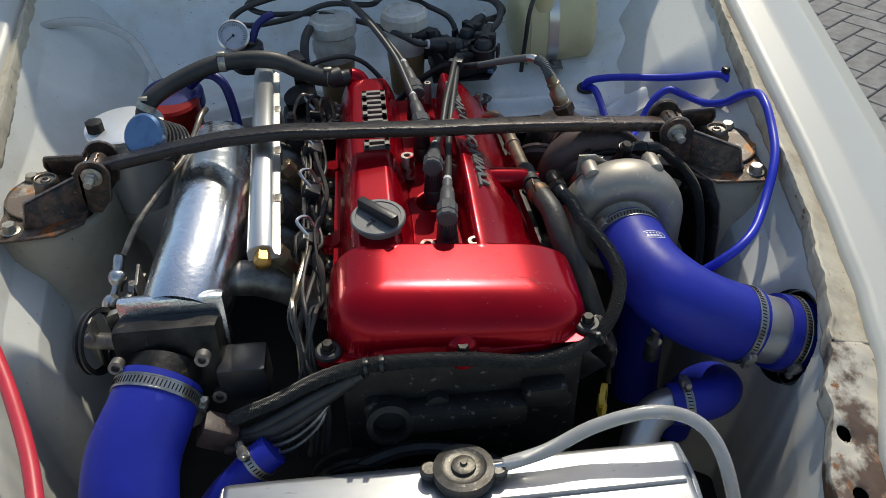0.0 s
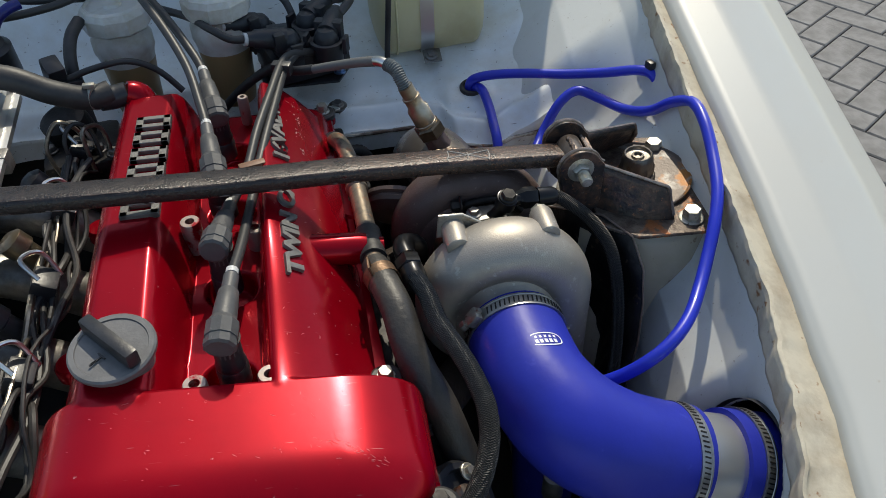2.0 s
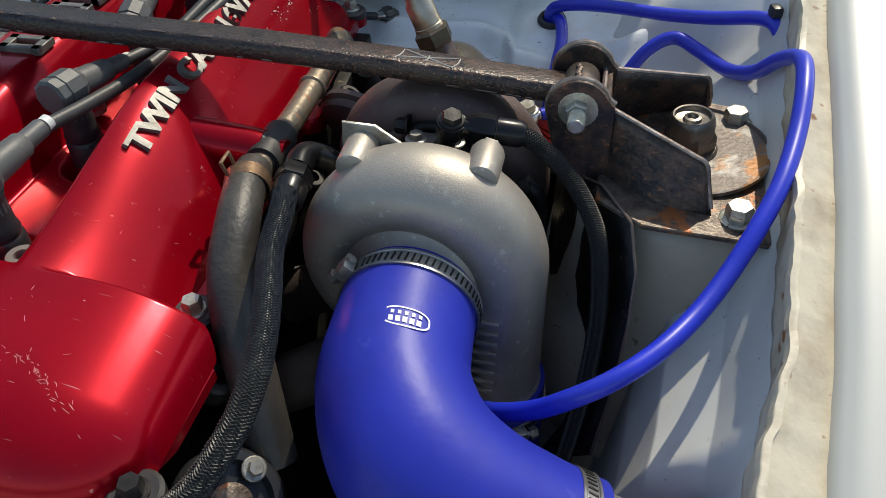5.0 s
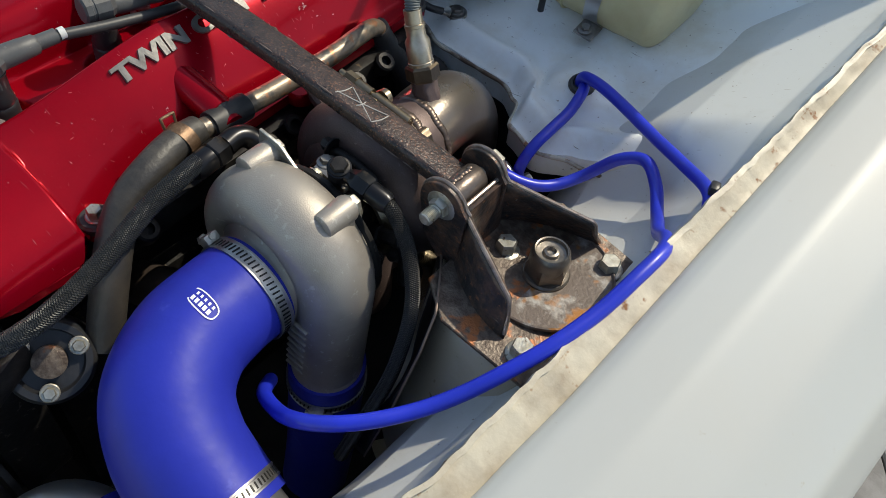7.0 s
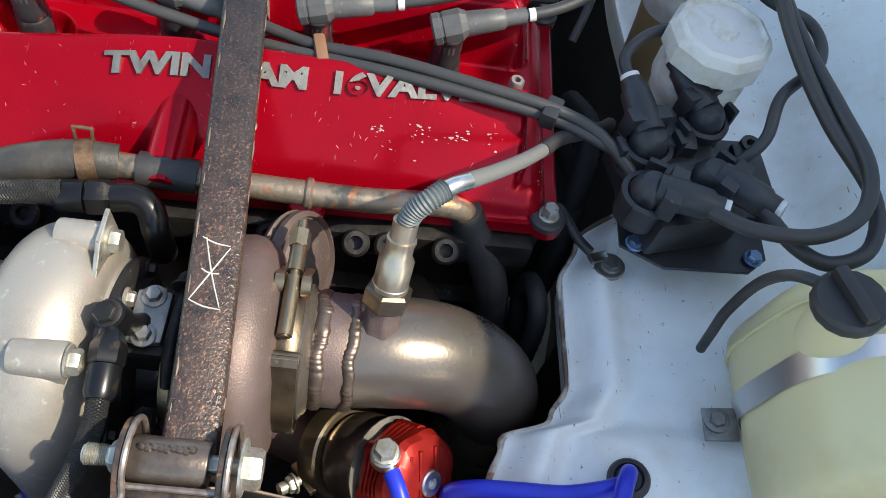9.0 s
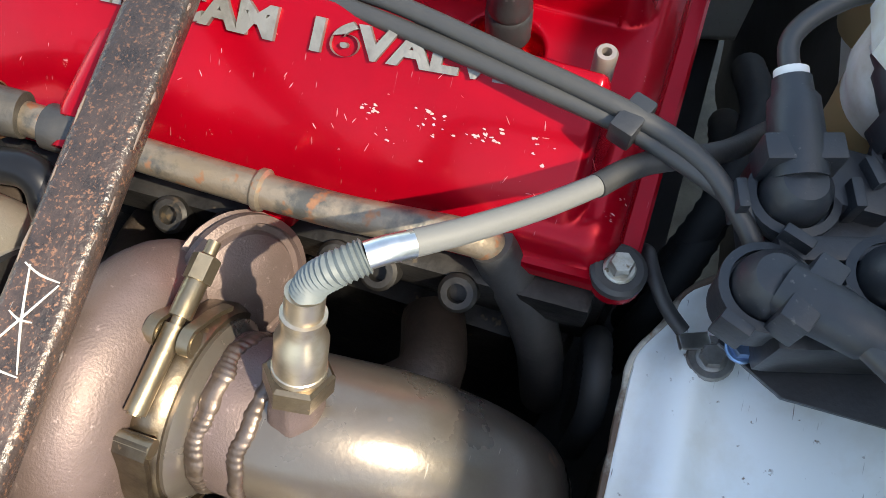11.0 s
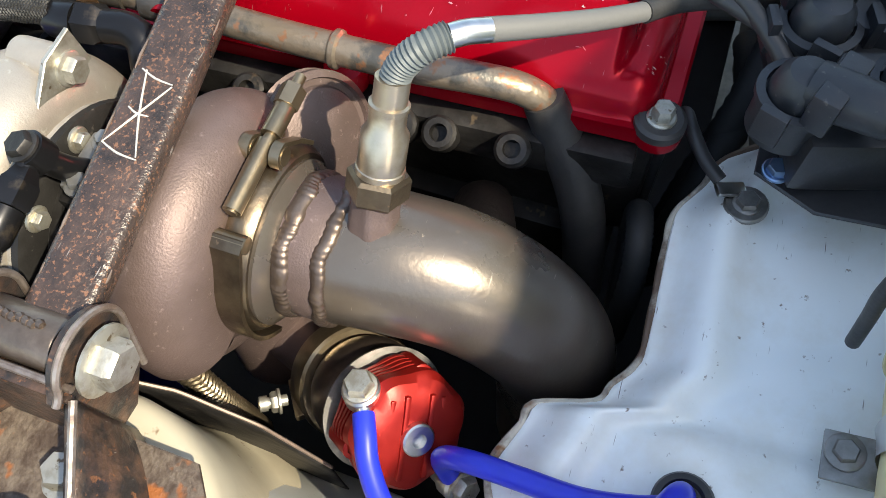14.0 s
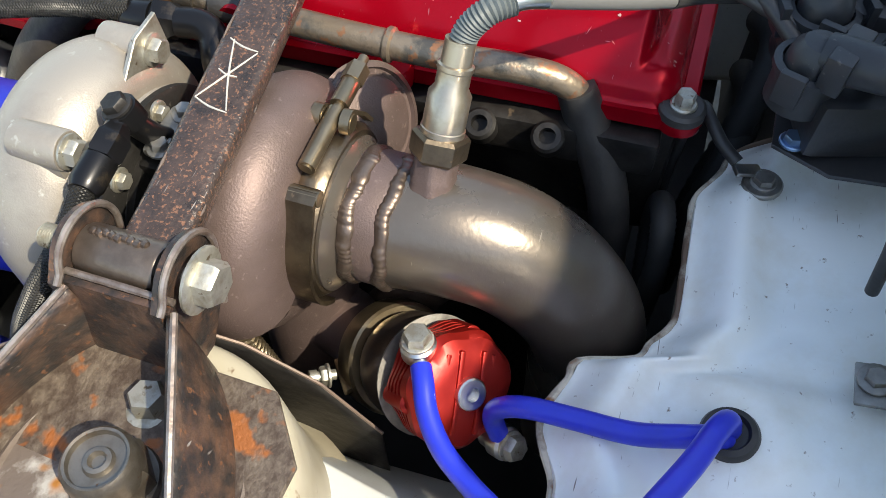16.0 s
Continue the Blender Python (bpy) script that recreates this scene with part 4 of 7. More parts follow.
part("marker_sign", g, chalk, brace, "scratched hourglass mark in pale paint")


def brace_end(side):
    """Pivot tube, bolt and the ears of one mounting bracket."""
    m = (lambda p: (p[0], p[1], p[2])) if side > 0 else (lambda p: (-p[0] - 0.112, p[1] - 0.006, p[2]))
    sx = 1 if side > 0 else -1
    g = Geo().lathe([(0.0118, -0.0235), (0.0124, -0.0225), (0.0124, 0.0155), (0.0118, 0.0165)], m((0.334, 0.323, 0.812)), (0, 1, 0), 30)
    part("pivot_tube", g, tube_steel, brace, "scuffed bare steel pivot tube")
    g = Geo()
    for k in range(9):
        g.lathe([(0.0, -0.0022), (0.0016, -0.0018), (0.0022, 0.0), (0.0016, 0.0018), (0.0, 0.0022)], m((0.3315 + 0.0006 * math.sin(k * 2.1), 0.3055 + 0.0032 * k, 0.8245)), (0.3, 1, 0.2), 8, cap=False)
    part("weld_seam", g, weld_mat, brace, "lumpy weld seam on the tube")
    g = Geo().lathe([(0.0045, -0.0485), (0.0052, -0.0475), (0.0052, 0.04)], m((0.334, 0.323, 0.812)), (0, 1, 0), 16)
    g.hexbolt(m((0.334, 0.356, 0.812)), (0, 1, 0), 0.0112, 0.011, True, 1.45)
    g.hexbolt(m((0.334, 0.2965, 0.812)), (0, -1, 0), 0.0085, 0.0080, True, 1.6)
    for k in range(9):
        g.lathe([(0.0052, 0.0), (0.0060, 0.0006), (0.0052, 0.0012)], m((0.334, 0.2755 + 0.0013 * k, 0.812)), (0, 1, 0), 16)
    part("pivot_bolt", g, zinc, brace, "zinc hex bolt through the pivot")
    br = thing("brace_bracket", m((0.40, 0.33, 0.75)), "folded steel brace bracket, black and rusty, bolted on the tower", "bracket", "brace brackets")
    pl = Geo().prism([(-0.062, -0.070), (-0.030, -0.092), (0.050, -0.092), (0.062, -0.080), (0.066, 0.060), (0.050, 0.072), (-0.030, 0.078), (-0.060, 0.055)] if side > 0 else
                     [(0.062, -0.070), (0.060, 0.055), (0.030, 0.078), (-0.050, 0.072), (-0.066, 0.060), (-0.062, -0.080), (-0.050, -0.092), (0.030, -0.092)],
                     m((0.414, 0.338, 0.7545)), (1, 0, -0.06 * sx), (0, 1, 0), 0.004, 0.0008)
    base = part("base_plate", pl, plate_rust, br, "rust-stained brown base plate")
    for yc, top, foot, n in ((0.2985, ((0.355, 0.301, 0.8125), (0.4235, 0.2745, 0.7920)), ((0.350, 0.300, 0.752), (0.383, 0.262, 0.744), (0.429, 0.267, 0.757)), -1),
                             (0.353, ((0.353, 0.354, 0.8125), (0.430, 0.388, 0.7930)), ((0.349, 0.355, 0.752), (0.378, 0.401, 0.744), (0.433, 0.404, 0.757)), 1)):
        def web(s, t, top=top, foot=foot):
            a = Vector(top[0]).lerp(Vector(top[1]), s)
            k = max(0.0, (s - 0.90) / 0.10)
            a.z -= 0.014 * k * k * k
            b = (1 - s) ** 2 * Vector(foot[0]) + 2 * s * (1 - s) * Vector(foot[1]) + s * s * Vector(foot[2])
            return Vector(m(a.lerp(b, 1 - t)))
        part("gusset", Geo().grid(web, 25, 7), bracket_paint, br, "black gusset plate with bare steel edge", solid=0.0034)
        part("steel_edge", Geo().tube([web(k / 24, 1.0) for k in range(25)] + [web(1.0, 1 - k / 4) for k in range(1, 4)], 0.0018, 8, 2), pale_edge, br, "bare bright cut edge")
        # ear with a round end about the pivot
        ring = [(0.021 * math.cos(radians(w)), 0.021 * math.sin(radians(w))) for w in range(20, 201, 15)]
        poly = [(0.024, -0.055), (0.024, 0.004)] + ring + [(-0.012, -0.040), (0.004, -0.058)]
        e = Geo().prism(poly, m((0.334, yc + (0.0 if n < 0 else -0.0035), 0.812)), (sx, 0, 0), (0, 0, 1), 0.0035, 0.0005)
        part("ear", e, bracket_paint, br, "rounded bracket ear with bare edge")
        rim_ = [Vector(m((0.334, yc + (0.0018 if n < 0 else -0.0018), 0.812))) + Vector((sx * q_[0], 0, q_[1])) for q_ in poly[1:-1]]
        part("ear_edge", Geo().tube(rim_, 0.0018, 8, 2), pale_edge, br, "bare bright cut edge")
    w = Geo().prism([(0, 0), (0.0545, 0), (0.0545, 0.058), (0, 0.058)], m((0.357, 0.2985, 0.757)), (0, 1, 0), (-0.1 * sx, 0, 1), 0.0035)
    part("cross_plate", w, bracket_paint, br)
    part("plate_edge", Geo().tube([m((0.3495, 0.299, 0.8155)), m((0.3495, 0.326, 0.8158)), m((0.3495, 0.353, 0.8155))], 0.0018, 8, 2), pale_edge, br, "bare bright cut edge")
    for bx, by, bz in ((0.452, 0.385, 0.757), (0.446, 0.267, 0.757), (0.378, 0.338, 0.758)):
        q = Geo().hexbolt(m((bx, by, bz)), (-0.06 * sx, 0, 1), 0.0092, 0.012, True, 1.35)
        part("mount_bolt", q, zinc, br, "zinc hex mounting bolt")
    nut = thing("strut_top_nut", m((0.416, 0.338, 0.757)), "thick grey strut top nut with a hollow rod end", "nut", "strut nuts")
    c = m((0.4160, 0.3430, 0.757))
    part("ring", Geo().lathe([(0.058, 0.0), (0.058, 0.0030), (0.0565, 0.0036), (0.055, 0.0016), (0.0, 0.0012)], c, (-0.06 * sx, 0, 1), 56, cap=False), dish_rust, nut, "rusty bearing dish with flaked paint")
    q = Geo().lathe([(0.0205, 0.001), (0.0205, 0.003), (0.0190, 0.0045)], c, (-0.06 * sx, 0, 1), 32)
    q.lathe([(0.0188, 0.004), (0.0188, 0.0150), (0.0165, 0.0195)], c, (-0.06 * sx, 0, 1), 6)
    q.lathe([(0.0166, 0.0150), (0.0165, 0.0240), (0.0156, 0.0285), (0.0140, 0.0305), (0.0128, 0.0300), (0.0122, 0.0270), (0.0070, 0.0262), (0.0060, 0.0285), (0.0040, 0.0290), (0.0030, 0.0262), (0.0, 0.0260)], c, (-0.06 * sx, 0, 1), 40, cap=False)
    part("nut_body", q, mat("dusty_grey_steel", (0.22, 0.20, 0.175), 0.38, 0.8, second=(0.14, 0.115, 0.09), amount=0.45, scale=60, third=(0.16, 0.08, 0.04), tscale=140, tamount=0.68, bump=0.1, bscale=300) if sx > 0 else bpy.data.materials["dusty_grey_steel"], nut)


brace_end(1)
brace_end(-1)

# ---- turbocharger ----
turbo = thing("turbocharger", (0.24, 0.27, 0.65), "turbocharger with bead-blasted aluminium compressor and rust-brown turbine housing", "turbocharger")
C = Vector((0.243, 0.222, 0.727))


def volute(s, t):
    """Compressor scroll round a fore-and-aft axis, running over the top and down into its outlet."""
    a = 2 * math.pi * s
    k = min(1.0, t / 0.80)
    rs = lerp(0.017, 0.0310, k)
    th = radians(-75 - 285 * k)
    R = 0.0845 - rs
    rad = R + rs * math.cos(a)
    y = C.y + rs * lerp(1.5, 1.08, k) * math.sin(a)
    if t <= 0.80:
        return (C.x + rad * math.cos(th), y, C.z + 0.006 + rad * math.sin(th))
    return (C.x + rad, y - 0.006 * (t - 0.8) / 0.2, C.z + 0.006 - 0.125 * (t - 0.80) / 0.20)


g = Geo().grid(volute, 32, 100, wrap=True)
g.lathe([(0.036, -0.052), (0.040, -0.052), (0.040, -0.034), (0.046, -0.028), (0.062, -0.020), (0.066, 0.0), (0.066, 0.034), (0.060, 0.038), (0.0, 0.038)], C, (0, 1, 0), 56, cap=False)
comp = part("compressor_housing", g, alu_cast, turbo, "bead-blasted cast aluminium compressor scroll", angle=60)
g = Geo().lathe([(0.0305, -0.01), (0.0335, 0.0), (0.0335, 0.012), (0.0315, 0.016)], (0.2965, 0.216, 0.612), (0, 0.04, 1), 36)
part("outlet", g, alu_cast, turbo, "cast aluminium outlet lip", angle=50)
for k in range(8):
    part("embossed_mark", Geo().box((0.290 - 0.0004 * k, 0.1868 - 0.0003 * k, 0.712 - 0.0095 * k), (0.020, 0.0036, 0.0030), Matrix.Rotation(0.10, 4, "Y"), 0.001), alu_cast, turbo)
for bx_, bz_ in ((0.199, 0.8020), (0.2812, 0.8035)):
    g = Geo().lathe([(0.0, 0.2185), (0.0090, 0.2185), (0.0104, 0.2195), (0.0108, 0.2215), (0.0112, 0.2470), (0.0106, 0.2490), (0.0, 0.2490)], (bx_, 0, bz_), (0, 1, 0), 28, cap=False)
    g.box((bx_, 0.236, bz_ - 0.009), (0.0200, 0.024, 0.016), None, 0.004)
    part("boss", g, alu_cast, turbo, angle=40)
    part("boss_bolt", Geo().hexbolt((bx_, 0.2495, bz_), (0, 1, 0), 0.0078, 0.0075, True, 1.25), zinc, turbo, "zinc hex bolt")
g = Geo().prism([(-0.012, -0.012), (0.010, -0.014), (0.036, -0.020), (0.040, -0.008), (0.012, 0.012), (-0.010, 0.013)], (0.196, 0.2495, 0.805), (1, 0, 0), (0, 0, 1), 0.003, 0.0005)
part("clamp_plate", g, zinc, turbo)
# back plate with its ring of bolts
part("back_plate", Geo().lathe([(0.0, 0.0), (0.066, 0.0), (0.068, 0.002), (0.068, 0.006), (0.064, 0.008), (0.050, 0.0085), (0.048, 0.012), (0.0, 0.012)], (C.x, 0.2565, C.z), (0, 1, 0), 56, cap=False), grimy, turbo, "oily back plate", angle=30)
for k in range(8):
    a_ = 2 * math.pi * (k + 0.3) / 8
    part("back_plate_bolt", Geo().hexbolt((C.x + 0.060 * math.cos(a_), 0.2640, C.z + 0.060 * math.sin(a_)), (0, 1, 0), 0.0052, 0.006, True, 1.4), zinc if k % 3 else dark_metal, turbo)
part("oil_inlet_flange", Geo().box((C.x - 0.004, 0.281, C.z + 0.056), (0.036, 0.022, 0.007), None, 0.003).hexbolt((C.x - 0.017, 0.281, C.z + 0.059), (0, 0, 1), 0.0052, 0.006).hexbolt((C.x + 0.010, 0.281, C.z + 0.059), (0, 0, 1), 0.0052, 0.006), alu_dull, turbo, "oil inlet flange with two bolts")
part("water_union", Geo().lathe([(0.009, 0.0), (0.009, 0.012), (0.0065, 0.013), (0.0065, 0.026), (0.0085, 0.027), (0.0085, 0.034)], (C.x + 0.034, 0.284, C.z + 0.010), (1, 0.1, 0.5), 6).tube([(C.x + 0.060, 0.286, C.z + 0.024), (C.x + 0.070, 0.288, C.z + 0.012), (C.x + 0.072, 0.290, C.z - 0.03)], 0.006, 14), dark_metal, turbo)
# centre housing
g = Geo().lathe([(0.052, 0.0), (0.052, 0.008), (0.036, 0.012), (0.034, 0.050), (0.045, 0.055)], (C.x - 0.003, 0.262, C.z), (0, 1, 0), 36)
g.box((C.x - 0.002, 0.284, C.z + 0.036), (0.042, 0.034, 0.030), None, 0.004)
part("centre_housing", g, dark_metal, turbo, "oily dark bearing housing")
g = Geo().lathe([(0.046, 0.0), (0.049, 0.001), (0.052, 0.008), (0.049, 0.015), (0.046, 0.016)], (C.x - 0.003, 0.290, C.z), (0, 1, 0), 44, cap=False)
part("housing_clamp", g, clamp_gold, turbo, "gold-tinted V-band clamp")
g = Geo().tube([(C.x - 0.030, 0.298, C.z + 0.045), (C.x - 0.018, 0.298, C.z + 0.058), (C.x + 0.018, 0.298, C.z + 0.058), (C.x + 0.034, 0.298, C.z + 0.042)], 0.0042, 10)
g.hexbolt((C.x - 0.026, 0.298, C.z + 0.058), (-1, 0, 0), 0.006, 0.010)
part("clamp_stud", g, dark_metal, turbo)


def turbine_scroll(s, t):
    a = 2 * math.pi * s
    th = radians(-150) + radians(340) * t
    grow = 0.75 + 0.25 * t
    rs = 0.031 * grow
    R = 0.046 + 0.010 * grow
    rad = R + rs * math.cos(a)
    return (C.x - 0.012 - rad * math.cos(th), 0.332 + rs * 0.95 * math.sin(a), C.z + rad * math.sin(th))


g = Geo().grid(turbine_scroll, 26, 72, wrap=True)
g.lathe([(0.050, -0.030), (0.062, -0.020), (0.064, 0.0), (0.060, 0.02), (0.046, 0.032), (0.042, 0.040)], (C.x - 0.014, 0.332, C.z), (0, 1, 0), 44)
g.tube([(C.x - 0.02, 0.33, C.z - 0.05), (C.x - 0.015, 0.33, C.z - 0.10), (C.x - 0.01, 0.33, C.z - 0.17)], 0.036, 24)
part("turbine_housing", g, turbine, turbo, "rough brown cast-iron turbine housing", angle=60)

g = Geo().lathe([(0.0, -0.012), (0.028, -0.012), (0.0365, -0.009), (0.0385, -0.005), (0.0345, -0.003), (0.0345, -0.001), (0.0385, 0.001), (0.0385, 0.005), (0.0345, 0.007), (0.0335, 0.004), (0.0300, 0.004), (0.0285, 0.007), (0.016, 0.012), (0.0, 0.013)], (0.163, 0.362, 0.742), (0.25, 0.85, 0.45), 44, cap=False)
part("port_flange", g, turbine, turbo, "round copper-brown flange with a grooved rim", angle=35)

# ---- downpipe ----
DP = [(0.226, 0.366, 0.733), (0.224, 0.40, 0.7335), (0.220, 0.435, 0.7325), (0.214, 0.470, 0.7195), (0.210, 0.503, 0.689), (0.207, 0.524, 0.645), (0.205, 0.529, 0.58), (0.205, 0.531, 0.48)]
down = thing("downpipe", (0.23, 0.42, 0.66), "heat-tinted stainless downpipe with weld beads behind the turbine", "exhaust pipe")
part("pipe", Geo().tube(DP, 0.0393, 44, 10), pipe_steel, down)
for yy, wid in ((0.3855, 0.0056), (0.4065, 0.0046)):
    def bead(s, t, yy=yy, wid=wid):
        a, c = 2 * math.pi * s, 2 * math.pi * t
        wob = 1.6 * noise.noise(Vector((math.cos(c) * 3, math.sin(c) * 3, yy * 90)))
        lump = 0.84 + 0.12 * abs(math.sin(27 * c + wob * 3.5 + 0.9 * math.cos(a))) + 0.22 * noise.noise(Vector((math.cos(c) * 6, math.sin(c) * 6, yy * 50)))
        rr = 0.0388 + wid * lump * math.cos(a) * 0.62
        return (0.2245 + rr * math.cos(c), yy + wid * lump * math.sin(a) + 0.0009 * math.sin(5 * c) + 0.0006 * math.sin(11 * c), 0.7335 + rr * math.sin(c))
    part("weld_bead", Geo().grid(bead, 10, 361, wrap=True), weld_mat, down, "rippled weld bead", angle=80)
part("heat_collar", Geo().lathe([(0.0394, 0.377), (0.0400, 0.380), (0.0400, 0.4065), (0.0394, 0.4075)], (0.2240, 0.0, 0.7335), (0, 1, 0), 48, cap=False), turbine, down, "brown scaled collar between the welds")
g = Geo().lathe([(0.040, -0.004), (0.047, -0.003), (0.0475, 0.004), (0.0415, 0.009), (0.0385, 0.010)], (0.2265, 0.3715, 0.7325), (0, 1, 0.0), 52, cap=False)
part("flange_ring", g, pipe_steel, down)
vb = thing("v_band_clamp", (0.226, 0.366, 0.68), "gold-brown V-band clamp with T-bolt joining the downpipe to the turbine", "clamp")
vc = Vector((0.226, 0.364, 0.7325))
g = Geo().lathe([(0.046, -0.0095), (0.050, -0.0095), (0.0535, -0.005), (0.0535, 0.005), (0.050, 0.0095), (0.046, 0.0095)], vc, (0, 1, 0), 60, cap=False)
part("band", g, bronze, vb)
arm = [(vc.x + 0.0560 * math.cos(radians(w_)), vc.z + 0.0560 * math.sin(radians(w_))) for w_ in range(-48, 41, 6)]
arm += [(vc.x + 0.0385, vc.z + 0.0445), (vc.x + 0.0355, vc.z + 0.0500), (vc.x + 0.0305, vc.z + 0.0530), (vc.x + 0.0265, vc.z + 0.0510)]
part("buckle_arm", Geo().ribbon(arm, vc.y, 0.021, 0.0028), bronze, vb, "dark bronze buckle arm", angle=30)
part("arm_pin", Geo().lathe([(0.0030, -0.0115), (0.0046, -0.0112), (0.0046, 0.0112), (0.0030, 0.0115)], (vc.x + 0.0300, vc.y, vc.z + 0.0495), (0, 1, 0), 18), clamp_gold, vb)
for s_ in (-1, 1):
    lug = [(vc.x - 0.012, vc.z + 0.0545), (vc.x - 0.012 + 0.0, vc.z + 0.0600)]
    lug = [(vc.x - 0.018 + 0.0062 * math.cos(radians(w_)), vc.z + 0.0585 + 0.0062 * math.sin(radians(w_))) for w_ in range(-40, 121, 20)] + [(vc.x - 0.034, vc.z + 0.050), (vc.x - 0.043, vc.z + 0.036)]
    part("trunnion_lug", Geo().ribbon(lug, vc.y + s_ * 0.0085, 0.0055, 0.0024), clamp_gold, vb, angle=30)
    part("trunnion", Geo().lathe([(0.0030, -0.0034), (0.0052, -0.0032), (0.0052, 0.0032), (0.0030, 0.0034)], (vc.x - 0.018, vc.y + s_ * 0.0085, vc.z + 0.0585), (0, 1, 0), 18), clamp_gold, vb)
g = Geo().lathe([(0.0032, -0.040), (0.0032, 0.044)], (vc.x - 0.020, vc.y, vc.z + 0.0605), (-1, 0, 0.05), 12)
g.lathe([(0.0055, 0.006), (0.0055, 0.024), (0.0045, 0.026)], (vc.x - 0.020, vc.y, vc.z + 0.0605), (-1, 0, 0.05), 16)
g.lathe([(0.0068, 0.024), (0.0068, 0.036), (0.005, 0.037)], (vc.x - 0.020, vc.y, vc.z + 0.0605), (-1, 0, 0.05), 6)
g.lathe([(0.0050, -0.039), (0.0050, 0.002)], (vc.x - 0.020, vc.y, vc.z + 0.0605), (-1, 0, 0.05), 16)
part("t_bolt", g, clamp_gold, vb, "T-bolt with brass-coloured nut")
# lambda sensor
o2 = thing("lambda_sensor", (0.212, 0.425, 0.765), "steel lambda sensor screwed into the downpipe, with grey cable sleeve", "sensor")
A = Vector((0.2132, 0.4241, 0.7780))
d = Vector((-0.023, 0.004, 0.051)).normalized()
B = A + d * 0.071
part("bung", Geo().lathe([(0.0136, -0.0145), (0.0136, -0.0110), (0.0128, -0.0085), (0.0132, -0.0060), (0.0122, -0.0035), (0.0122, 0.009)], A, d, 40, wob=0.04), turbine, o2, "lumpy welded bung")
part("hex", Geo().lathe([(0.0145, 0.006), (0.0160, 0.008), (0.0160, 0.019), (0.0142, 0.021)], A, d, 6), bronze, o2, angle=20)
part("sensor_body", Geo().lathe([(0.0122, 0.020), (0.0122, 0.024), (0.0116, 0.0245), (0.0116, 0.043), (0.0090, 0.047), (0.0090, 0.056), (0.0097, 0.0565), (0.0097, 0.059), (0.0082, 0.0595), (0.0082, 0.072)], A, d, 28), mat("heat_stained_steel", (0.50, 0.43, 0.34), 0.34, 0.9, second=(0.36, 0.29, 0.21), amount=0.45, scale=50), o2)
cpts = [B - d * 0.003, B + d * 0.006 + Vector((-0.001, 0.003, 0.001)), (0.176, 0.441, 0.8575), (0.168, 0.4505, 0.8595)]
part("ribbed_boot", Geo().tube(cpts, 0.0064, 18, 12, ribs=0.15), mat("grey_rubber", (0.105, 0.122, 0.128), 0.55, second=(0.085, 0.098, 0.10), scale=60), o2, "ribbed grey rubber boot")
part("ferrule", Geo().tube([(0.168, 0.4505, 0.8595), (0.163, 0.457, 0.8592), (0.157, 0.4645, 0.8565)], 0.0056, 16), stainless, o2)
part("cable_sleeve", Geo().tube([(0.158, 0.463, 0.857), (0.140, 0.482, 0.847), (0.115, 0.505, 0.833), (0.090, 0.525, 0.820)], [0.0056, 0.0054, 0.0052, 0.0050], 14), mat("grey_sleeve", (0.12, 0.12, 0.117), 0.55, bump=0.1), o2, "grey cable sleeve")
part("cable", Geo().tube([(0.093, 0.523, 0.8215), (0.070, 0.541, 0.812), (0.045, 0.575, 0.80), (0.0, 0.60, 0.76), (-0.05, 0.62, 0.70)], 0.0056, 12), rubber, o2)


def end_dir(p, q):
    return (Vector(q) - Vector(p)).normalized()


# ---- intake elbow and its clamps ----
IN = [(0.243, 0.185, 0.728), (0.244, 0.150, 0.729), (0.249, 0.112, 0.727), (0.268, 0.078, 0.719), (0.298, 0.060, 0.705), (0.332, 0.054, 0.690), (0.362, 0.051, 0.679)]
elbow = thing("intake_elbow_hose", (0.27, 0.10, 0.66), "large blue silicone turbo inlet hose with white oval logo", "hose")
part("hose", Geo().tube(IN, [0.0445, 0.0445, 0.046, 0.048, 0.0485, 0.048, 0.0475], 44, 10), silicone, elbow)
hose_clamp(elbow, (0.2432, 0.176, 0.728), (0.02, -1, 0.0), 0.0450, (-0.79, 0, 0.61), 0.0135)
hose_clamp(elbow, (0.351, 0.0515, 0.6825), (0.94, -0.05, -0.33), 0.0477, (0.1, -1, -0.25))
# oval logo plate lying on the hose
lg = Vector((0.2475, 0.128, 0.7745))


def on_hose(u, v, lift):
    """A place on the crown of the elbow: u across, v along it."""
    k = max(0.0, min(1.0, (0.150 - (lg.y + v)) / 0.038))
    cx = lerp(0.2445, 0.2495, k) + 0.0
    r = lerp(0.0445, 0.046, k) + lift
    a = u / r + 0.16
    return (cx + r * math.sin(a), lg.y + v, lerp(0.729, 0.727, k) + r * math.cos(a))


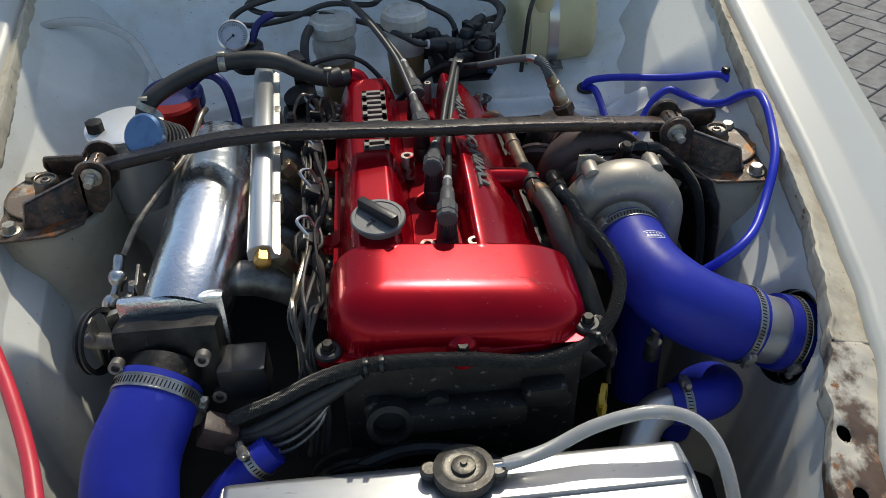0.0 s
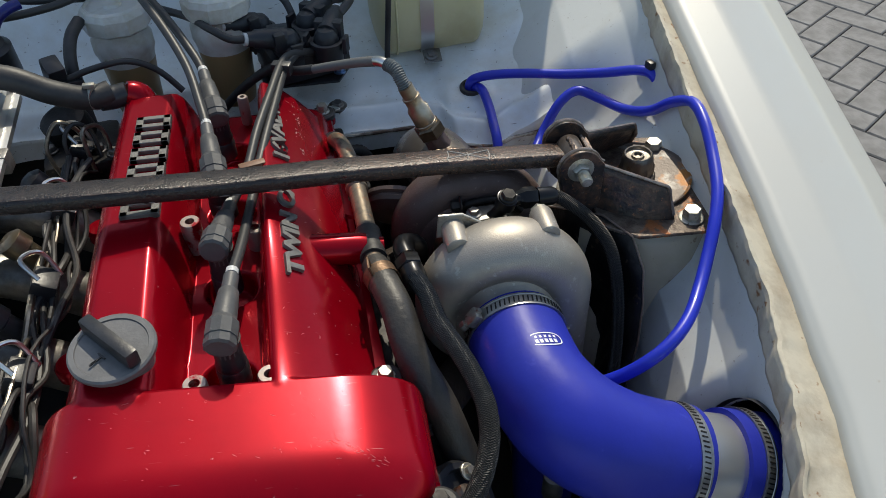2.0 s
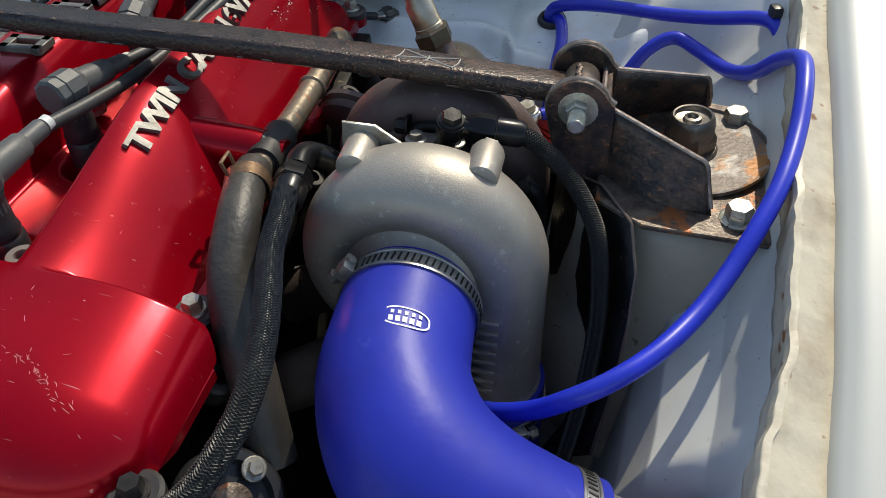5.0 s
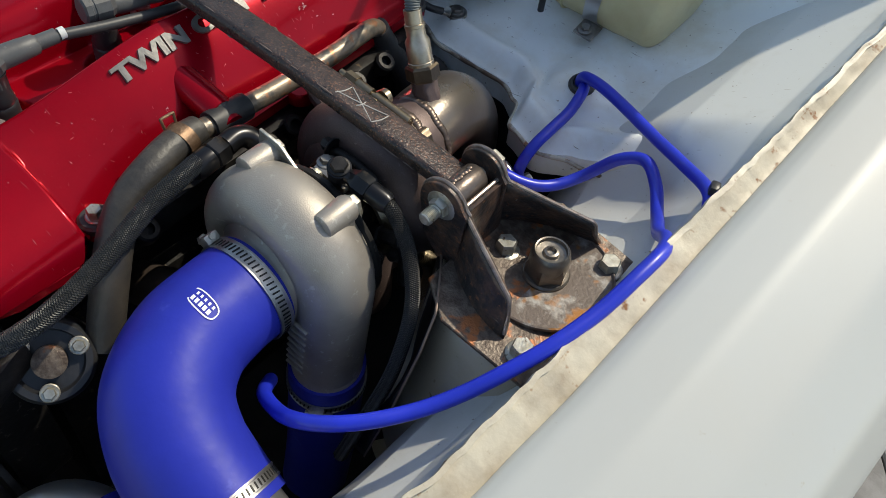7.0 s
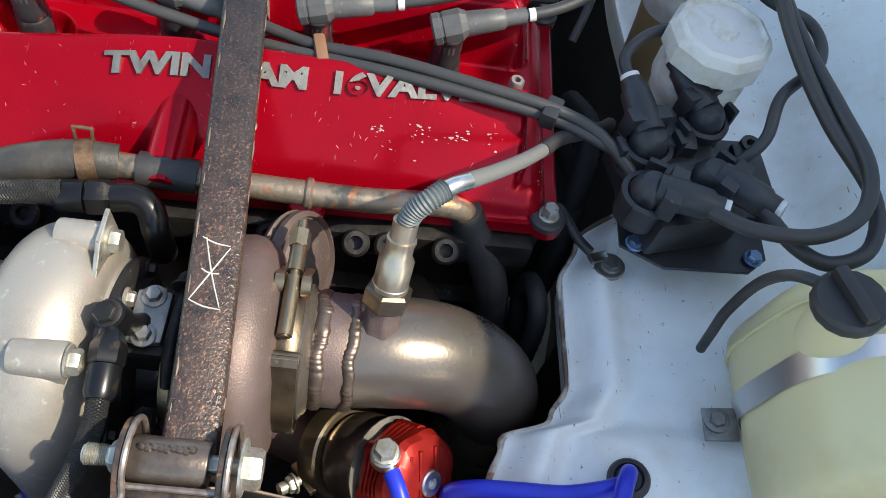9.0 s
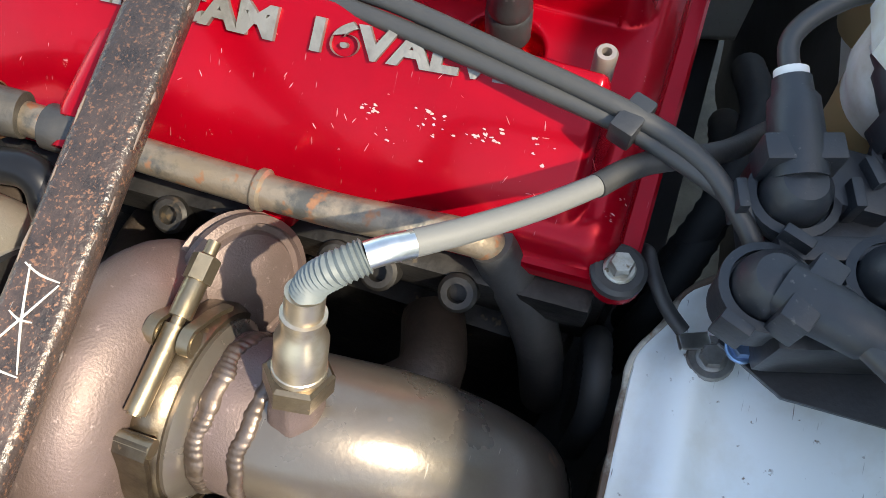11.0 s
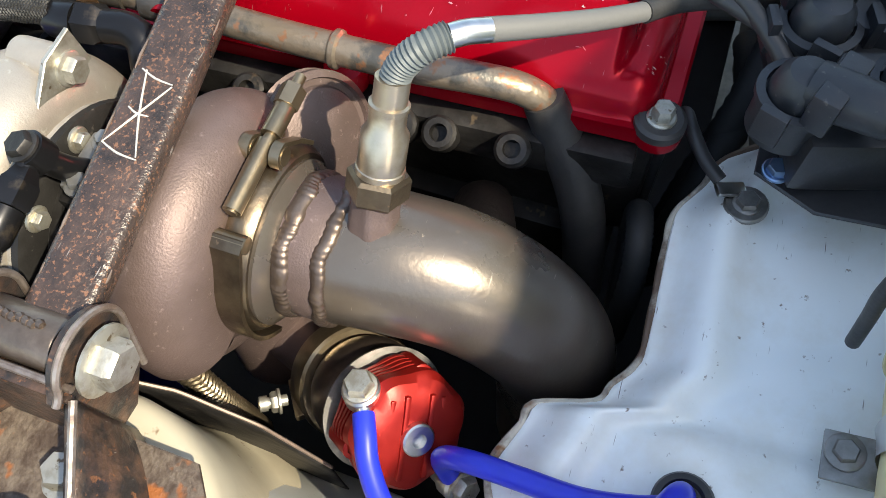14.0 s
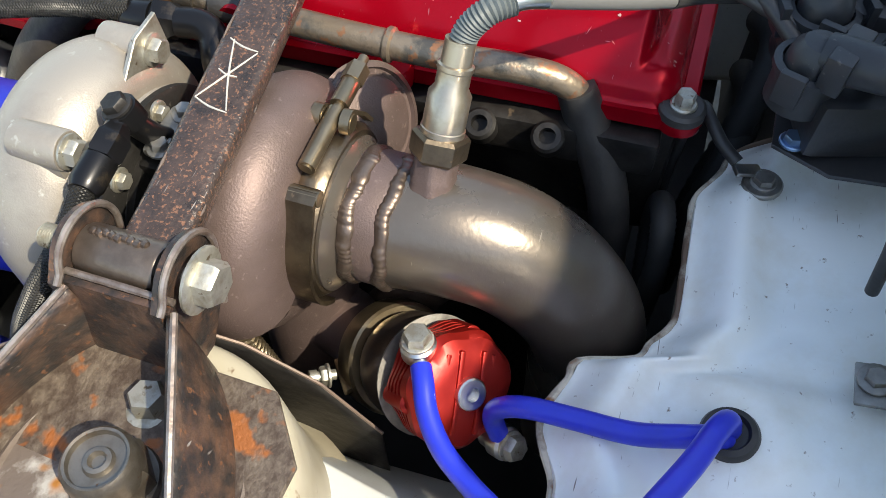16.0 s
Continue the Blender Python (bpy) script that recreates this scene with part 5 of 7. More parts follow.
g = Geo()
for (uc, vc2, ru, rv, w) in ((0.0, 0.0, 0.0145, 0.0072, 0.0011),):
    n = 40
    vs, fs = [], []
    for i in range(n):
        a = 2 * math.pi * i / n
        cu_, sv_ = math.copysign(abs(math.cos(a)) ** 0.7, math.cos(a)), math.copysign(abs(math.sin(a)) ** 0.7, math.sin(a))
        vs += [on_hose(cu_ * ru, sv_ * rv, 0.0006), on_hose(cu_ * (ru - w), sv_ * (rv - w), 0.0006)]
    for i in range(n):
        j = (i + 1) % n
        fs.append((2 * i, 2 * j, 2 * j + 1, 2 * i + 1))
    g.add(vs, fs)
for k in range(5):
    u0 = -0.0100 + k * 0.0041
    g.add([on_hose(u0, -0.0042, 0.0006), on_hose(u0 + 0.0028, -0.0042, 0.0006), on_hose(u0 + 0.0028, -0.0002, 0.0006), on_hose(u0, -0.0002, 0.0006)], [(0, 1, 2, 3)])
    g.add([on_hose(u0 + 0.001, 0.0014, 0.0006), on_hose(u0 + 0.003, 0.0014, 0.0006), on_hose(u0 + 0.003, 0.0040, 0.0006), on_hose(u0 + 0.001, 0.0040, 0.0006)], [(0, 1, 2, 3)])
part("logo", g, print_white, elbow, "small white oval logo of plain shapes")
sleeve = thing("intake_joiner", (0.38, 0.05, 0.63), "aluminium joiner tube through the inner wing with blue silicone coupler", "pipe")
ax = Vector((0.94, -0.05, -0.33)).normalized()
s0 = Vector((0.350, 0.0515, 0.683))
part("tube", Geo().lathe([(0.0425, 0.0), (0.0425, 0.09)], s0, ax, 44), alu, sleeve)
part("coupler", Geo().lathe([(0.0435, 0.046), (0.0475, 0.046), (0.048, 0.050), (0.048, 0.088), (0.0475, 0.090), (0.040, 0.090)], s0, ax, 44), silicone, sleeve, "blue silicone coupler")
hose_clamp(sleeve, s0 + ax * 0.064, ax, 0.0482, (0.1, -1, -0.25))
part("hole_duct", Geo().lathe([(0.0600, 0.070), (0.0605, 0.075), (0.0605, 0.150), (0.0, 0.150)], JOIN_O, ax, 48, cap=False), rubber, sleeve, "black duct behind the hole")

# charge hose under the compressor outlet and lower hoses
low = thing("charge_hose", (0.30, 0.15, 0.50), "blue silicone charge hose below the compressor outlet", "hose")
part("hose", Geo().tube([(0.2965, 0.216, 0.626), (0.2965, 0.216, 0.59), (0.297, 0.214, 0.54), (0.298, 0.210, 0.47), (0.30, 0.20, 0.40)], [0.0355, 0.0358, 0.036, 0.036, 0.036], 34), silicone, low)
hose_clamp(low, (0.2965, 0.216, 0.600), (0, 0, 1), 0.0360, (0.6, -1, 0))
low2 = thing("lower_elbow_hose", (0.30, 0.0, 0.52), "blue silicone elbow hose on an aluminium pipe beside the radiator", "hose")
part("hose", Geo().tube([(0.258, 0.0, 0.605), (0.29, 0.0, 0.606), (0.318, 0.008, 0.603), (0.338, 0.030, 0.593), (0.337, 0.060, 0.570), (0.325, 0.085, 0.52), (0.318, 0.09, 0.44)], 0.026, 30), silicone, low2)
hose_clamp(low2, (0.276, 0.0, 0.6055), (1, 0.0, 0.03), 0.0262, (0, 0.3, 1))
part("pipe", Geo().tube([(0.285, 0.0, 0.606), (0.250, -0.002, 0.602), (0.222, -0.020, 0.592), (0.203, -0.055, 0.565), (0.194, -0.085, 0.52)], 0.0225, 26), alu, low2, "bent aluminium pipe")
part("tee_fitting", Geo().lathe([(0.010, 0), (0.010, 0.03), (0.006, 0.032), (0.006, 0.05)], (0.262, 0.085, 0.60), (0, 0, 1), 14), alu_dull, low2)

# ---- radiator ----
rad = thing("radiator", (-0.02, -0.14, 0.45), "bare aluminium radiator with a pressed filler cap", "radiator")
g = Geo().box((-0.020, -0.143, 0.633), (0.49, 0.095, 0.07), None, 0.010, 3)
part("top_tank", g, alu_tank, rad, "welded aluminium top tank")
part("core", Geo().box((-0.020, -0.143, 0.47), (0.47, 0.06, 0.28), None, 0.004), dark_metal, rad)
g = Geo().lathe([(0.024, -0.02), (0.024, 0.012), (0.027, 0.014), (0.027, 0.018)], (-0.012, -0.118, 0.662), (0, 0.1, 1), 32)
part("filler_neck", g, alu_tank, rad)
part("weld_ridge", Geo().tube([(-0.255, -0.150, 0.6685), (-0.09, -0.150, 0.669), (0.08, -0.150, 0.669), (0.215, -0.150, 0.6685)], 0.0022, 8), alu_tank, rad)
for k in (-1, 1):
    part("end_weld", Geo().tube([(-0.020 + k * 0.242, -0.185, 0.664), (-0.020 + k * 0.245, -0.143, 0.666), (-0.020 + k * 0.242, -0.102, 0.664)], 0.0025, 8), alu_tank, rad)
RC = (-0.012, -0.118, 0.680)
cp = part("filler_cap", Geo().lathe([(0.032, -0.008), (0.0335, 0.0), (0.032, 0.004), (0.024, 0.006), (0.020, 0.004), (0.013, 0.0045), (0.0125, 0.008), (0.009, 0.009), (0.004, 0.009), (0.003, 0.012), (0.0, 0.012)], RC, (0, 0.1, 1), 48, cap=False), mat("pressed_steel_cap", (0.11, 0.105, 0.095), 0.42, 0.6, second=(0.07, 0.06, 0.048), amount=0.45, scale=60, third=(0.30, 0.27, 0.22), tscale=200, tamount=0.69, bump=0.2, bscale=260), rad, "pressed steel pressure cap with two ears")
for s_ in (-1, 1):
    part("cap_ear", Geo().lathe([(0.009, -0.007), (0.0105, -0.004), (0.0105, 0.001), (0.008, 0.003), (0.0, 0.003)], (RC[0] + s_ * 0.035, RC[1] - s_ * 0.004, RC[2]), (0, 0.1, 1), 20, cap=False), bpy.data.materials["pressed_steel_cap"], cp)
part("overflow_nipple", Geo().lathe([(0.004, 0), (0.004, 0.03), (0.005, 0.031), (0.004, 0.036)], (0.014, -0.118, 0.680), (1, 0, 0.12), 14), stainless, rad)
of = thing("overflow_tube", (0.10, -0.12, 0.68), "milky clear overflow tube arching over the radiator", "hose")
part("tube", Geo().tube([(0.030, -0.118, 0.682), (0.075, -0.112, 0.690), (0.13, -0.098, 0.705), (0.19, -0.095, 0.715), (0.235, -0.105, 0.705), (0.258, -0.13, 0.68), (0.268, -0.17, 0.63), (0.27, -0.20, 0.56)], 0.0075, 18), clear, of)

# ---- wastegate ----
wg = thing("wastegate", (0.30, 0.44, 0.62), "red anodised finned wastegate with steel banjo fittings", "wastegate")
wa = Vector((0.383, 0.675, 0.633)).normalized()
W0 = Vector((0.298, 0.471, 0.694)) - wa * 0.068
prof = [(0.030, 0.0)]
h = 0.0
for k in range(4):
    prof += [(0.0345, h), (0.0345, h + 0.0022), (0.031, h + 0.0025), (0.031, h + 0.0039)]
    h += 0.0041
prof += [(0.0345, h), (0.0345, h + 0.007), (0.031, h + 0.012), (0.024, h + 0.0150), (0.016, h + 0.016), (0.0, h + 0.016)]
body = part("cap", Geo().lathe(prof, W0 + wa * 0.0355, wa, 84, cap=False, wob=0.035), wg_red, wg, "red finned diaphragm cap", angle=30)
u = wa.orthogonal().normalized()
w = wa.cross(u)
for k in range(6):
    a = 2 * math.pi * k / 6 + 0.3
    q = W0 + wa * 0.041 + (u * math.cos(a) + w * math.sin(a)) * 0.0305
    part("cap_lug", Geo().lathe([(0.0065, -0.008), (0.0065, 0.013), (0.004, 0.014), (0.003, 0.010)], q, wa, 14), wg_red, wg)
for k in range(7):
    off = (k - 3) * 0.0075
    q = W0 + wa * (0.0355 + h + 0.0125) + u * off
    ln = 0.05 * math.sqrt(max(0.05, 1 - (off / 0.030) ** 2))
    rot = Matrix((u, w, wa)).transposed().to_4x4()
    if abs(k - 3) > 0:
        part("rib", Geo().box(q + wa * (0.001 - 0.011 * (off / 0.03) ** 2), (0.0034, ln, 0.009), rot, 0.0012), wg_red, wg)
part("centre_bolt", Geo().lathe([(0.0095, 0), (0.0095, 0.004), (0.0085, 0.005), (0.0042, 0.005), (0.0042, 0.001)], W0 + wa * (0.0355 + h + 0.0155), wa, 24), stainless, wg, "socket plug in the cap")
part("rim_ring", Geo().lathe([(0.030, 0.0270), (0.0380, 0.0275), (0.0380, 0.0287), (0.030, 0.0292)], W0, wa, 56, cap=False), alu_dull, wg)
part("dome", Geo().lathe([(0.0300, 0.0365), (0.0300, 0.0255), (0.0325, 0.0215), (0.0345, 0.0150), (0.0352, 0.0070), (0.0345, -0.002), (0.0320, -0.009), (0.0290, -0.013), (0.0255, -0.016), (0.0255, -0.030)], W0, wa, 52), mat("dark_heat_metal", (0.19, 0.145, 0.12), 0.32, 0.8, second=(0.10, 0.075, 0.062), amount=0.5, scale=30, bump=0.05), wg, "dark heat-tinted valve body")
banj = []
for p, d in (((0.2885, 0.4385, 0.7115), (-0.12, -0.10, 1.0)), ((0.306, 0.494, 0.660), (0.35, 0.75, 0.45))):
    p, d = Vector(p), Vector(d).normalized()
    b = part("banjo_fitting", Geo().lathe([(0.008, -0.012), (0.0085, -0.006), (0.0105, -0.003), (0.0105, 0.005), (0.0085, 0.007)], p, d, 22), stainless, wg, "bright steel banjo fitting")
    part("banjo_bolt", Geo().hexbolt(p + d * 0.007, d, 0.0082, 0.008, True, 1.15), zinc, b)
pipew = thing("wastegate_pipe", (0.26, 0.37, 0.58), "brown heat-tinted wastegate branch pipe with gold V-band clamp", "exhaust pipe")
part("pipe", Geo().tube([(0.222, 0.318, 0.610), (0.232, 0.344, 0.612), (0.244, 0.374, 0.616), W0 - wa * 0.030, W0 - wa * 0.020], [0.026, 0.026, 0.0255, 0.025, 0.025], 28), turbine, pipew)
cl = W0 - wa * 0.0215
part("clamp_band", Geo().lathe([(0.025, -0.010), (0.0360, -0.010), (0.0378, -0.0085), (0.0382, -0.006), (0.0382, 0.006), (0.0378, 0.0085), (0.0360, 0.010), (0.025, 0.010)], cl, wa, 52), clamp_gold, pipew, "gold V-band clamp")
part("clamp_bolt", Geo().lathe([(0.0035, -0.008), (0.0035, 0.004), (0.0048, 0.004), (0.0048, 0.009), (0.003, 0.0095)], (0.297, 0.375, 0.651), (0.55, -0.80, 0.25), 12).hexbolt((0.295, 0.378, 0.650), (0.55, -0.80, 0.25), 0.0066, 0.006, True, 1.2), zinc, pipew, "zinc clamp bolt")
part("clamp_tab", Geo().box((0.2865, 0.3865, 0.640), (0.013, 0.030, 0.005), Matrix.Rotation(-0.9, 4, "Z") @ Matrix.Rotation(0.3, 4, "X"), 0.0015), clamp_gold, pipew)

# ---- blue vacuum hoses ----


def vac(pts, label, r=0.0061):
    t_ = thing("vacuum_hose", pts[0], label, "hose", "blue vacuum hoses")
    part("hose", Geo().tube(pts, r, 18, 10), vac_blue, t_)
    p0, p1 = Vector(pts[0]), Vector(pts[1])
    part("hose_barb", Geo().lathe([(0.0040, -0.012), (0.0040, -0.004), (0.0048, -0.003), (0.0040, 0.003)], p0, p1 - p0, 14), stainless, t_, "steel hose barb")
    return t_


GR = (0.292, 0.606, 0.7235)
vac([(0.299, 0.4435, 0.7120), (0.308, 0.448, 0.712), (0.322, 0.455, 0.708), (0.337, 0.468, 0.704), (0.350, 0.487, 0.703), (0.364, 0.507, 0.712), (0.386, 0.520, 0.742), (0.409, 0.524, 0.755), (0.431, 0.508, 0.752), (0.452, 0.472, 0.755), (0.466, 0.436, 0.774), (0.477, 0.410, 0.800), (0.484, 0.380, 0.817), (0.482, 0.346, 0.816), (0.476, 0.307, 0.804), (0.465, 0.266, 0.793), (0.452, 0.236, 0.780), (0.436, 0.208, 0.763), (0.418, 0.180, 0.752), (0.396, 0.150, 0.748), (0.373, 0.130, 0.742), (0.351, 0.122, 0.730), (0.329, 0.126, 0.708), (0.304, 0.136, 0.687), (0.29, 0.155, 0.665)], "bright blue vacuum hose running along the wing flange")
vac([(0.306, 0.492, 0.668), (0.303, 0.487, 0.682), (0.303, 0.490, 0.698), (0.304, 0.505, 0.712), (0.305, 0.530, 0.718), (0.306, 0.560, 0.724), (0.303, 0.584, 0.732), (0.297, 0.600, 0.729), (0.2925, 0.607, 0.712), (0.292, 0.608, 0.69)], "short blue vacuum hose from the wastegate to the bulkhead grommet")
vac([(0.2915, 0.609, 0.69), (0.290, 0.607, 0.716), (0.291, 0.602, 0.736), (0.302, 0.595, 0.746), (0.325, 0.585, 0.753), (0.358, 0.568, 0.760), (0.401, 0.547, 0.766), (0.441, 0.523, 0.777), (0.474, 0.495, 0.792), (0.486, 0.478, 0.790), (0.492, 0.465, 0.77)], "blue vacuum hose from the bulkhead grommet to the wing flange")
gm = thing("grommet", GR, "black rubber grommet in the bulkhead", "grommet")
part("ring", Geo().lathe([(0.0095, -0.004), (0.0140, -0.003), (0.0150, 0.002), (0.0135, 0.005), (0.0105, 0.006), (0.009, 0.003)], GR, (0.0, -0.25, 1), 32), rubber, gm)
ck = thing("hose_clip", (0.480, 0.487, 0.80), "black hose clip on the wing flange", "clip")
part("clip_body", Geo().box((0.481, 0.487, 0.803), (0.009, 0.012, 0.010), Matrix.Rotation(0.3, 4, "Z"), 0.003), plastic, ck)

# ---- oil and water lines on the exhaust side ----
wp = thing("water_pipe", (0.13, 0.35, 0.75), "oxidised tan water pipe along the cover with hose ends", "pipe")
part("pipe", Geo().tube([(0.126, 0.215, 0.782), (0.124, 0.27, 0.777), (0.122, 0.33, 0.772), (0.119, 0.40, 0.769), (0.114, 0.44, 0.767), (0.108, 0.468, 0.760), (0.104, 0.484, 0.745), (0.103, 0.488, 0.725)], 0.0093, 22), old_pipe, wp)
part("bead", Geo().lathe([(0.009, -0.004), (0.0115, -0.001), (0.0115, 0.002), (0.009, 0.004)], (0.1205, 0.362, 0.770), (0, 1, 0), 22), old_pipe, wp)
part("tee", Geo().tube([(0.125, 0.245, 0.779), (0.1235, 0.285, 0.776)], 0.0125, 22, 3).tube([(0.124, 0.263, 0.778), (0.116, 0.263, 0.782)], 0.011, 18, 3), rubber, wp, "black rubber tee")
part("rear_hose", Geo().tube([(0.1035, 0.480, 0.752), (0.105, 0.490, 0.730), (0.113, 0.506, 0.700), (0.123, 0.520, 0.66), (0.13, 0.53, 0.58)], [0.0125, 0.0145, 0.0145, 0.0145, 0.0145], 22), rubber, wp, "black hose end")
clip_rust = mat("rusty_clip_steel", (0.20, 0.125, 0.075), 0.45, 0.6, second=(0.12, 0.07, 0.04), amount=0.5, scale=120, bump=0.2, bscale=300)
wh = thing("water_hose", (0.15, 0.15, 0.70), "dusty brown-black rubber water hose with spring clip", "hose")
part("hose", Geo().tube([(0.125, 0.232, 0.783), (0.130, 0.205, 0.787), (0.137, 0.175, 0.784), (0.141, 0.150, 0.772), (0.148, 0.130, 0.754), (0.162, 0.108, 0.728), (0.178, 0.080, 0.68)], [0.0125, 0.0135, 0.014, 0.0145, 0.0148, 0.015, 0.015], 24), old_hose, wh)
part("spring_clip", Geo().lathe([(0.0142, -0.006), (0.0152, -0.006), (0.0152, 0.006), (0.0142, 0.006)], (0.1285, 0.213, 0.7852), (0.3, -1, 0), 28, cap=False), clip_rust, wh, "rusty spring clip band")
part("clip_ear", Geo().tube([(0.1205, 0.2055, 0.7975), (0.1185, 0.205, 0.8055), (0.1180, 0.2055, 0.8068), (0.1180, 0.2165, 0.8068), (0.1185, 0.217, 0.8055), (0.1205, 0.2165, 0.7975)], 0.0013, 8, 3), clip_rust, wh, "square wire ear of the clip")


def an_fitting(parent, p, d, r=0.0105, length=0.036):
    p, d = Vector(p), Vector(d).normalized()
    g = Geo().lathe([(r * 0.8, -0.004), (r, 0.0), (r, length * 0.42)], p, d, 24)
    f = part("hose_fitting", g, an_black, parent, "black anodised hose fitting")
    part("fitting_nut", Geo().lathe([(r * 1.02, length * 0.44), (r * 1.14, length * 0.48), (r * 1.14, length * 0.78), (r * 0.98, length * 0.84), (r * 0.7, length)], p, d, 6), an_black, f)


braid_wire = mat("braid_strand", (0.020, 0.020, 0.020), 0.44, 0.2, second=(0.040, 0.038, 0.036), amount=0.4, scale=90)
an_black = mat("black_anodised_fitting", (0.022, 0.022, 0.024), 0.28, 0.7, second=(0.16, 0.12, 0.08), amount=0.3, scale=60)
bl = thing("braided_hose", (0.17, 0.1, 0.70), "thick black braided hose round the front of the cover", "hose")
BRAID = [(0.158, 0.205, 0.788), (0.164, 0.180, 0.790), (0.168, 0.152, 0.787), (0.179, 0.118, 0.786), (0.187, 0.088, 0.783), (0.190, 0.062, 0.778), (0.185, 0.036, 0.766), (0.168, 0.010, 0.748), (0.135, -0.014, 0.738), (0.08, -0.028, 0.735), (0.0, -0.030, 0.751), (-0.073, -0.029, 0.755), (-0.115, -0.028, 0.751), (-0.158, -0.026, 0.735), (-0.205, -0.026, 0.708), (-0.245, -0.024, 0.688), (-0.275, -0.010, 0.655), (-0.285, 0.010, 0.60)]
part("hose", Geo().tube(BRAID, 0.0074, 20), braid, bl)
tagged(part("braided_cover", Geo().weave(BRAID, 0.0074, 14, 0.025, 0.0007), braid_wire, bl, "woven grey-black cover"), kind="stuff")
an_fitting(bl, (0.158, 0.204, 0.783), (-0.12, 1, 0.0), 0.0112, 0.036)
part("elbow", Geo().tube([(0.1545, 0.236, 0.783), (0.153, 0.250, 0.783), (0.157, 0.260, 0.779), (0.168, 0.266, 0.768), (0.170, 0.268, 0.745)], 0.0098, 18), an_black, bl)
for p, ax_ in (((0.148, -0.013, 0.747), (0.7, 0.7, 0.2)), ((-0.105, -0.0285, 0.752), (1, 0, 0.1)), ((-0.088, -0.029, 0.754), (1, 0, 0.05))):
    part("cable_tie", Geo().lathe([(0.0086, -0.002), (0.0098, -0.002), (0.0098, 0.002), (0.0086, 0.002)], p, ax_, 22).box(Vector(p) + Vector((0, -0.004, 0.0095)), (0.006, 0.005, 0.005), None, 0.001), plastic, bl)
ol = thing("oil_feed_hose", (0.28, 0.26, 0.78), "black braided oil feed hose with fittings over the turbo", "hose")
FEED = [(0.2963, 0.2716, 0.8055), (0.3045, 0.2714, 0.8025), (0.3135, 0.2704, 0.7965), (0.330, 0.2650, 0.784), (0.344, 0.2565, 0.769), (0.356, 0.246, 0.748), (0.362, 0.234, 0.718), (0.364, 0.220, 0.68), (0.360, 0.20, 0.63), (0.35, 0.18, 0.56)]
part("hose", Geo().tube(FEED, 0.0057, 18), braid, ol)
tagged(part("braided_cover", Geo().weave(FEED, 0.0057, 12, 0.020, 0.0006), braid_wire, ol, "woven grey-black cover"), kind="stuff")
an_fitting(ol, (0.2985, 0.2716, 0.8048), (-1, -0.06, 0.11), 0.0090, 0.036)
bj = part("banjo", Geo().lathe([(0.0075, -0.006), (0.0098, -0.0055), (0.0098, 0.0055), (0.0075, 0.006)], (0.2535, 0.2675, 0.8085), (0.15, -0.25, 1), 28).tube([(0.266, 0.2688, 0.8085), (0.260, 0.268, 0.8085)], 0.0062, 16), an_black, ol, "black banjo eye")
part("banjo_bolt", Geo().hexbolt(Vector((0.2535, 0.2675, 0.8085)) + Vector((0.15, -0.25, 1)).normalized() * 0.006, (0.15, -0.25, 1), 0.0072, 0.006, True, 1.2), dark_metal, bj, "dark banjo bolt")
part("banjo_stem", Geo().tube([(0.2525, 0.2692, 0.803), (0.248, 0.2745, 0.790), (0.240, 0.279, 0.778)], 0.0068, 16), an_black, ol)
part("union", Geo().lathe([(0.010, -0.012), (0.010, 0.0), (0.007, 0.002), (0.007, 0.012)], (0.236, 0.280, 0.772), (0, 0, 1), 6), brass, ol, "brass union")
rt = thing("steel_braided_line", (0.31, 0.36, 0.64), "steel braided line beside the turbine", "hose")
DRAIN = [(0.292, 0.310, 0.70), (0.302, 0.330, 0.685), (0.307, 0.345, 0.66), (0.306, 0.35, 0.62), (0.30, 0.34, 0.55)]
part("line", Geo().tube(DRAIN, 0.008, 18), steel_braid, rt)
tagged(part("braided_cover", Geo().weave(DRAIN, 0.008, 8, 0.022, 0.0014), clamp_gold, rt, "woven steel cover"), kind="stuff")
part("end_collar", Geo().lathe([(0.010, -0.012), (0.010, 0.012)], (0.294, 0.313, 0.698), (0.5, 0.9, -0.6), 20), alu_dull, rt)

# heat shield between turbo and tower
hs = thing("heat_shield", (0.345, 0.35, 0.60), "thin bent steel heat shield between turbo and strut tower", "heat shield")


SHIELD_EDGE = [(0.372, 0.188, 0.58), (0.381, 0.200, 0.655), (0.3835, 0.212, 0.702), (0.3835, 0.226, 0.735), (0.377, 0.248, 0.760), (0.356, 0.278, 0.766), (0.332, 0.312, 0.750), (0.322, 0.350, 0.725), (0.320, 0.390, 0.697), (0.322, 0.425, 0.655)]


def shield(s, t):
    """From the foot up to the free edge, which climbs from the front and runs back beside the tower."""
    x, y, z = [curve(t, [(k / 9, p[i]) for k, p in enumerate(SHIELD_EDGE)]) for i in range(3)]
    foot = Vector((x - 0.046 * (1 - smooth(t * 1.5)) - 0.004, y + 0.030 * (1 - t), 0.50))
    dent = 0.004 * math.sin(t * 9) * math.sin(math.pi * s)
    p = foot.lerp(Vector((x, y, z)), s)
    return (p.x - 0.014 * (1 - t) * math.sin(math.pi * s) + dent, p.y, p.z)


part("sheet", Geo().grid(shield, 10, 40), dark_metal, hs, angle=60, solid=0.0012)
part("raw_edge", Geo().tube([shield(1.0, k / 24) for k in range(25)], 0.0011, 6, 3), edge_steel, hs, "raw cut steel edge")


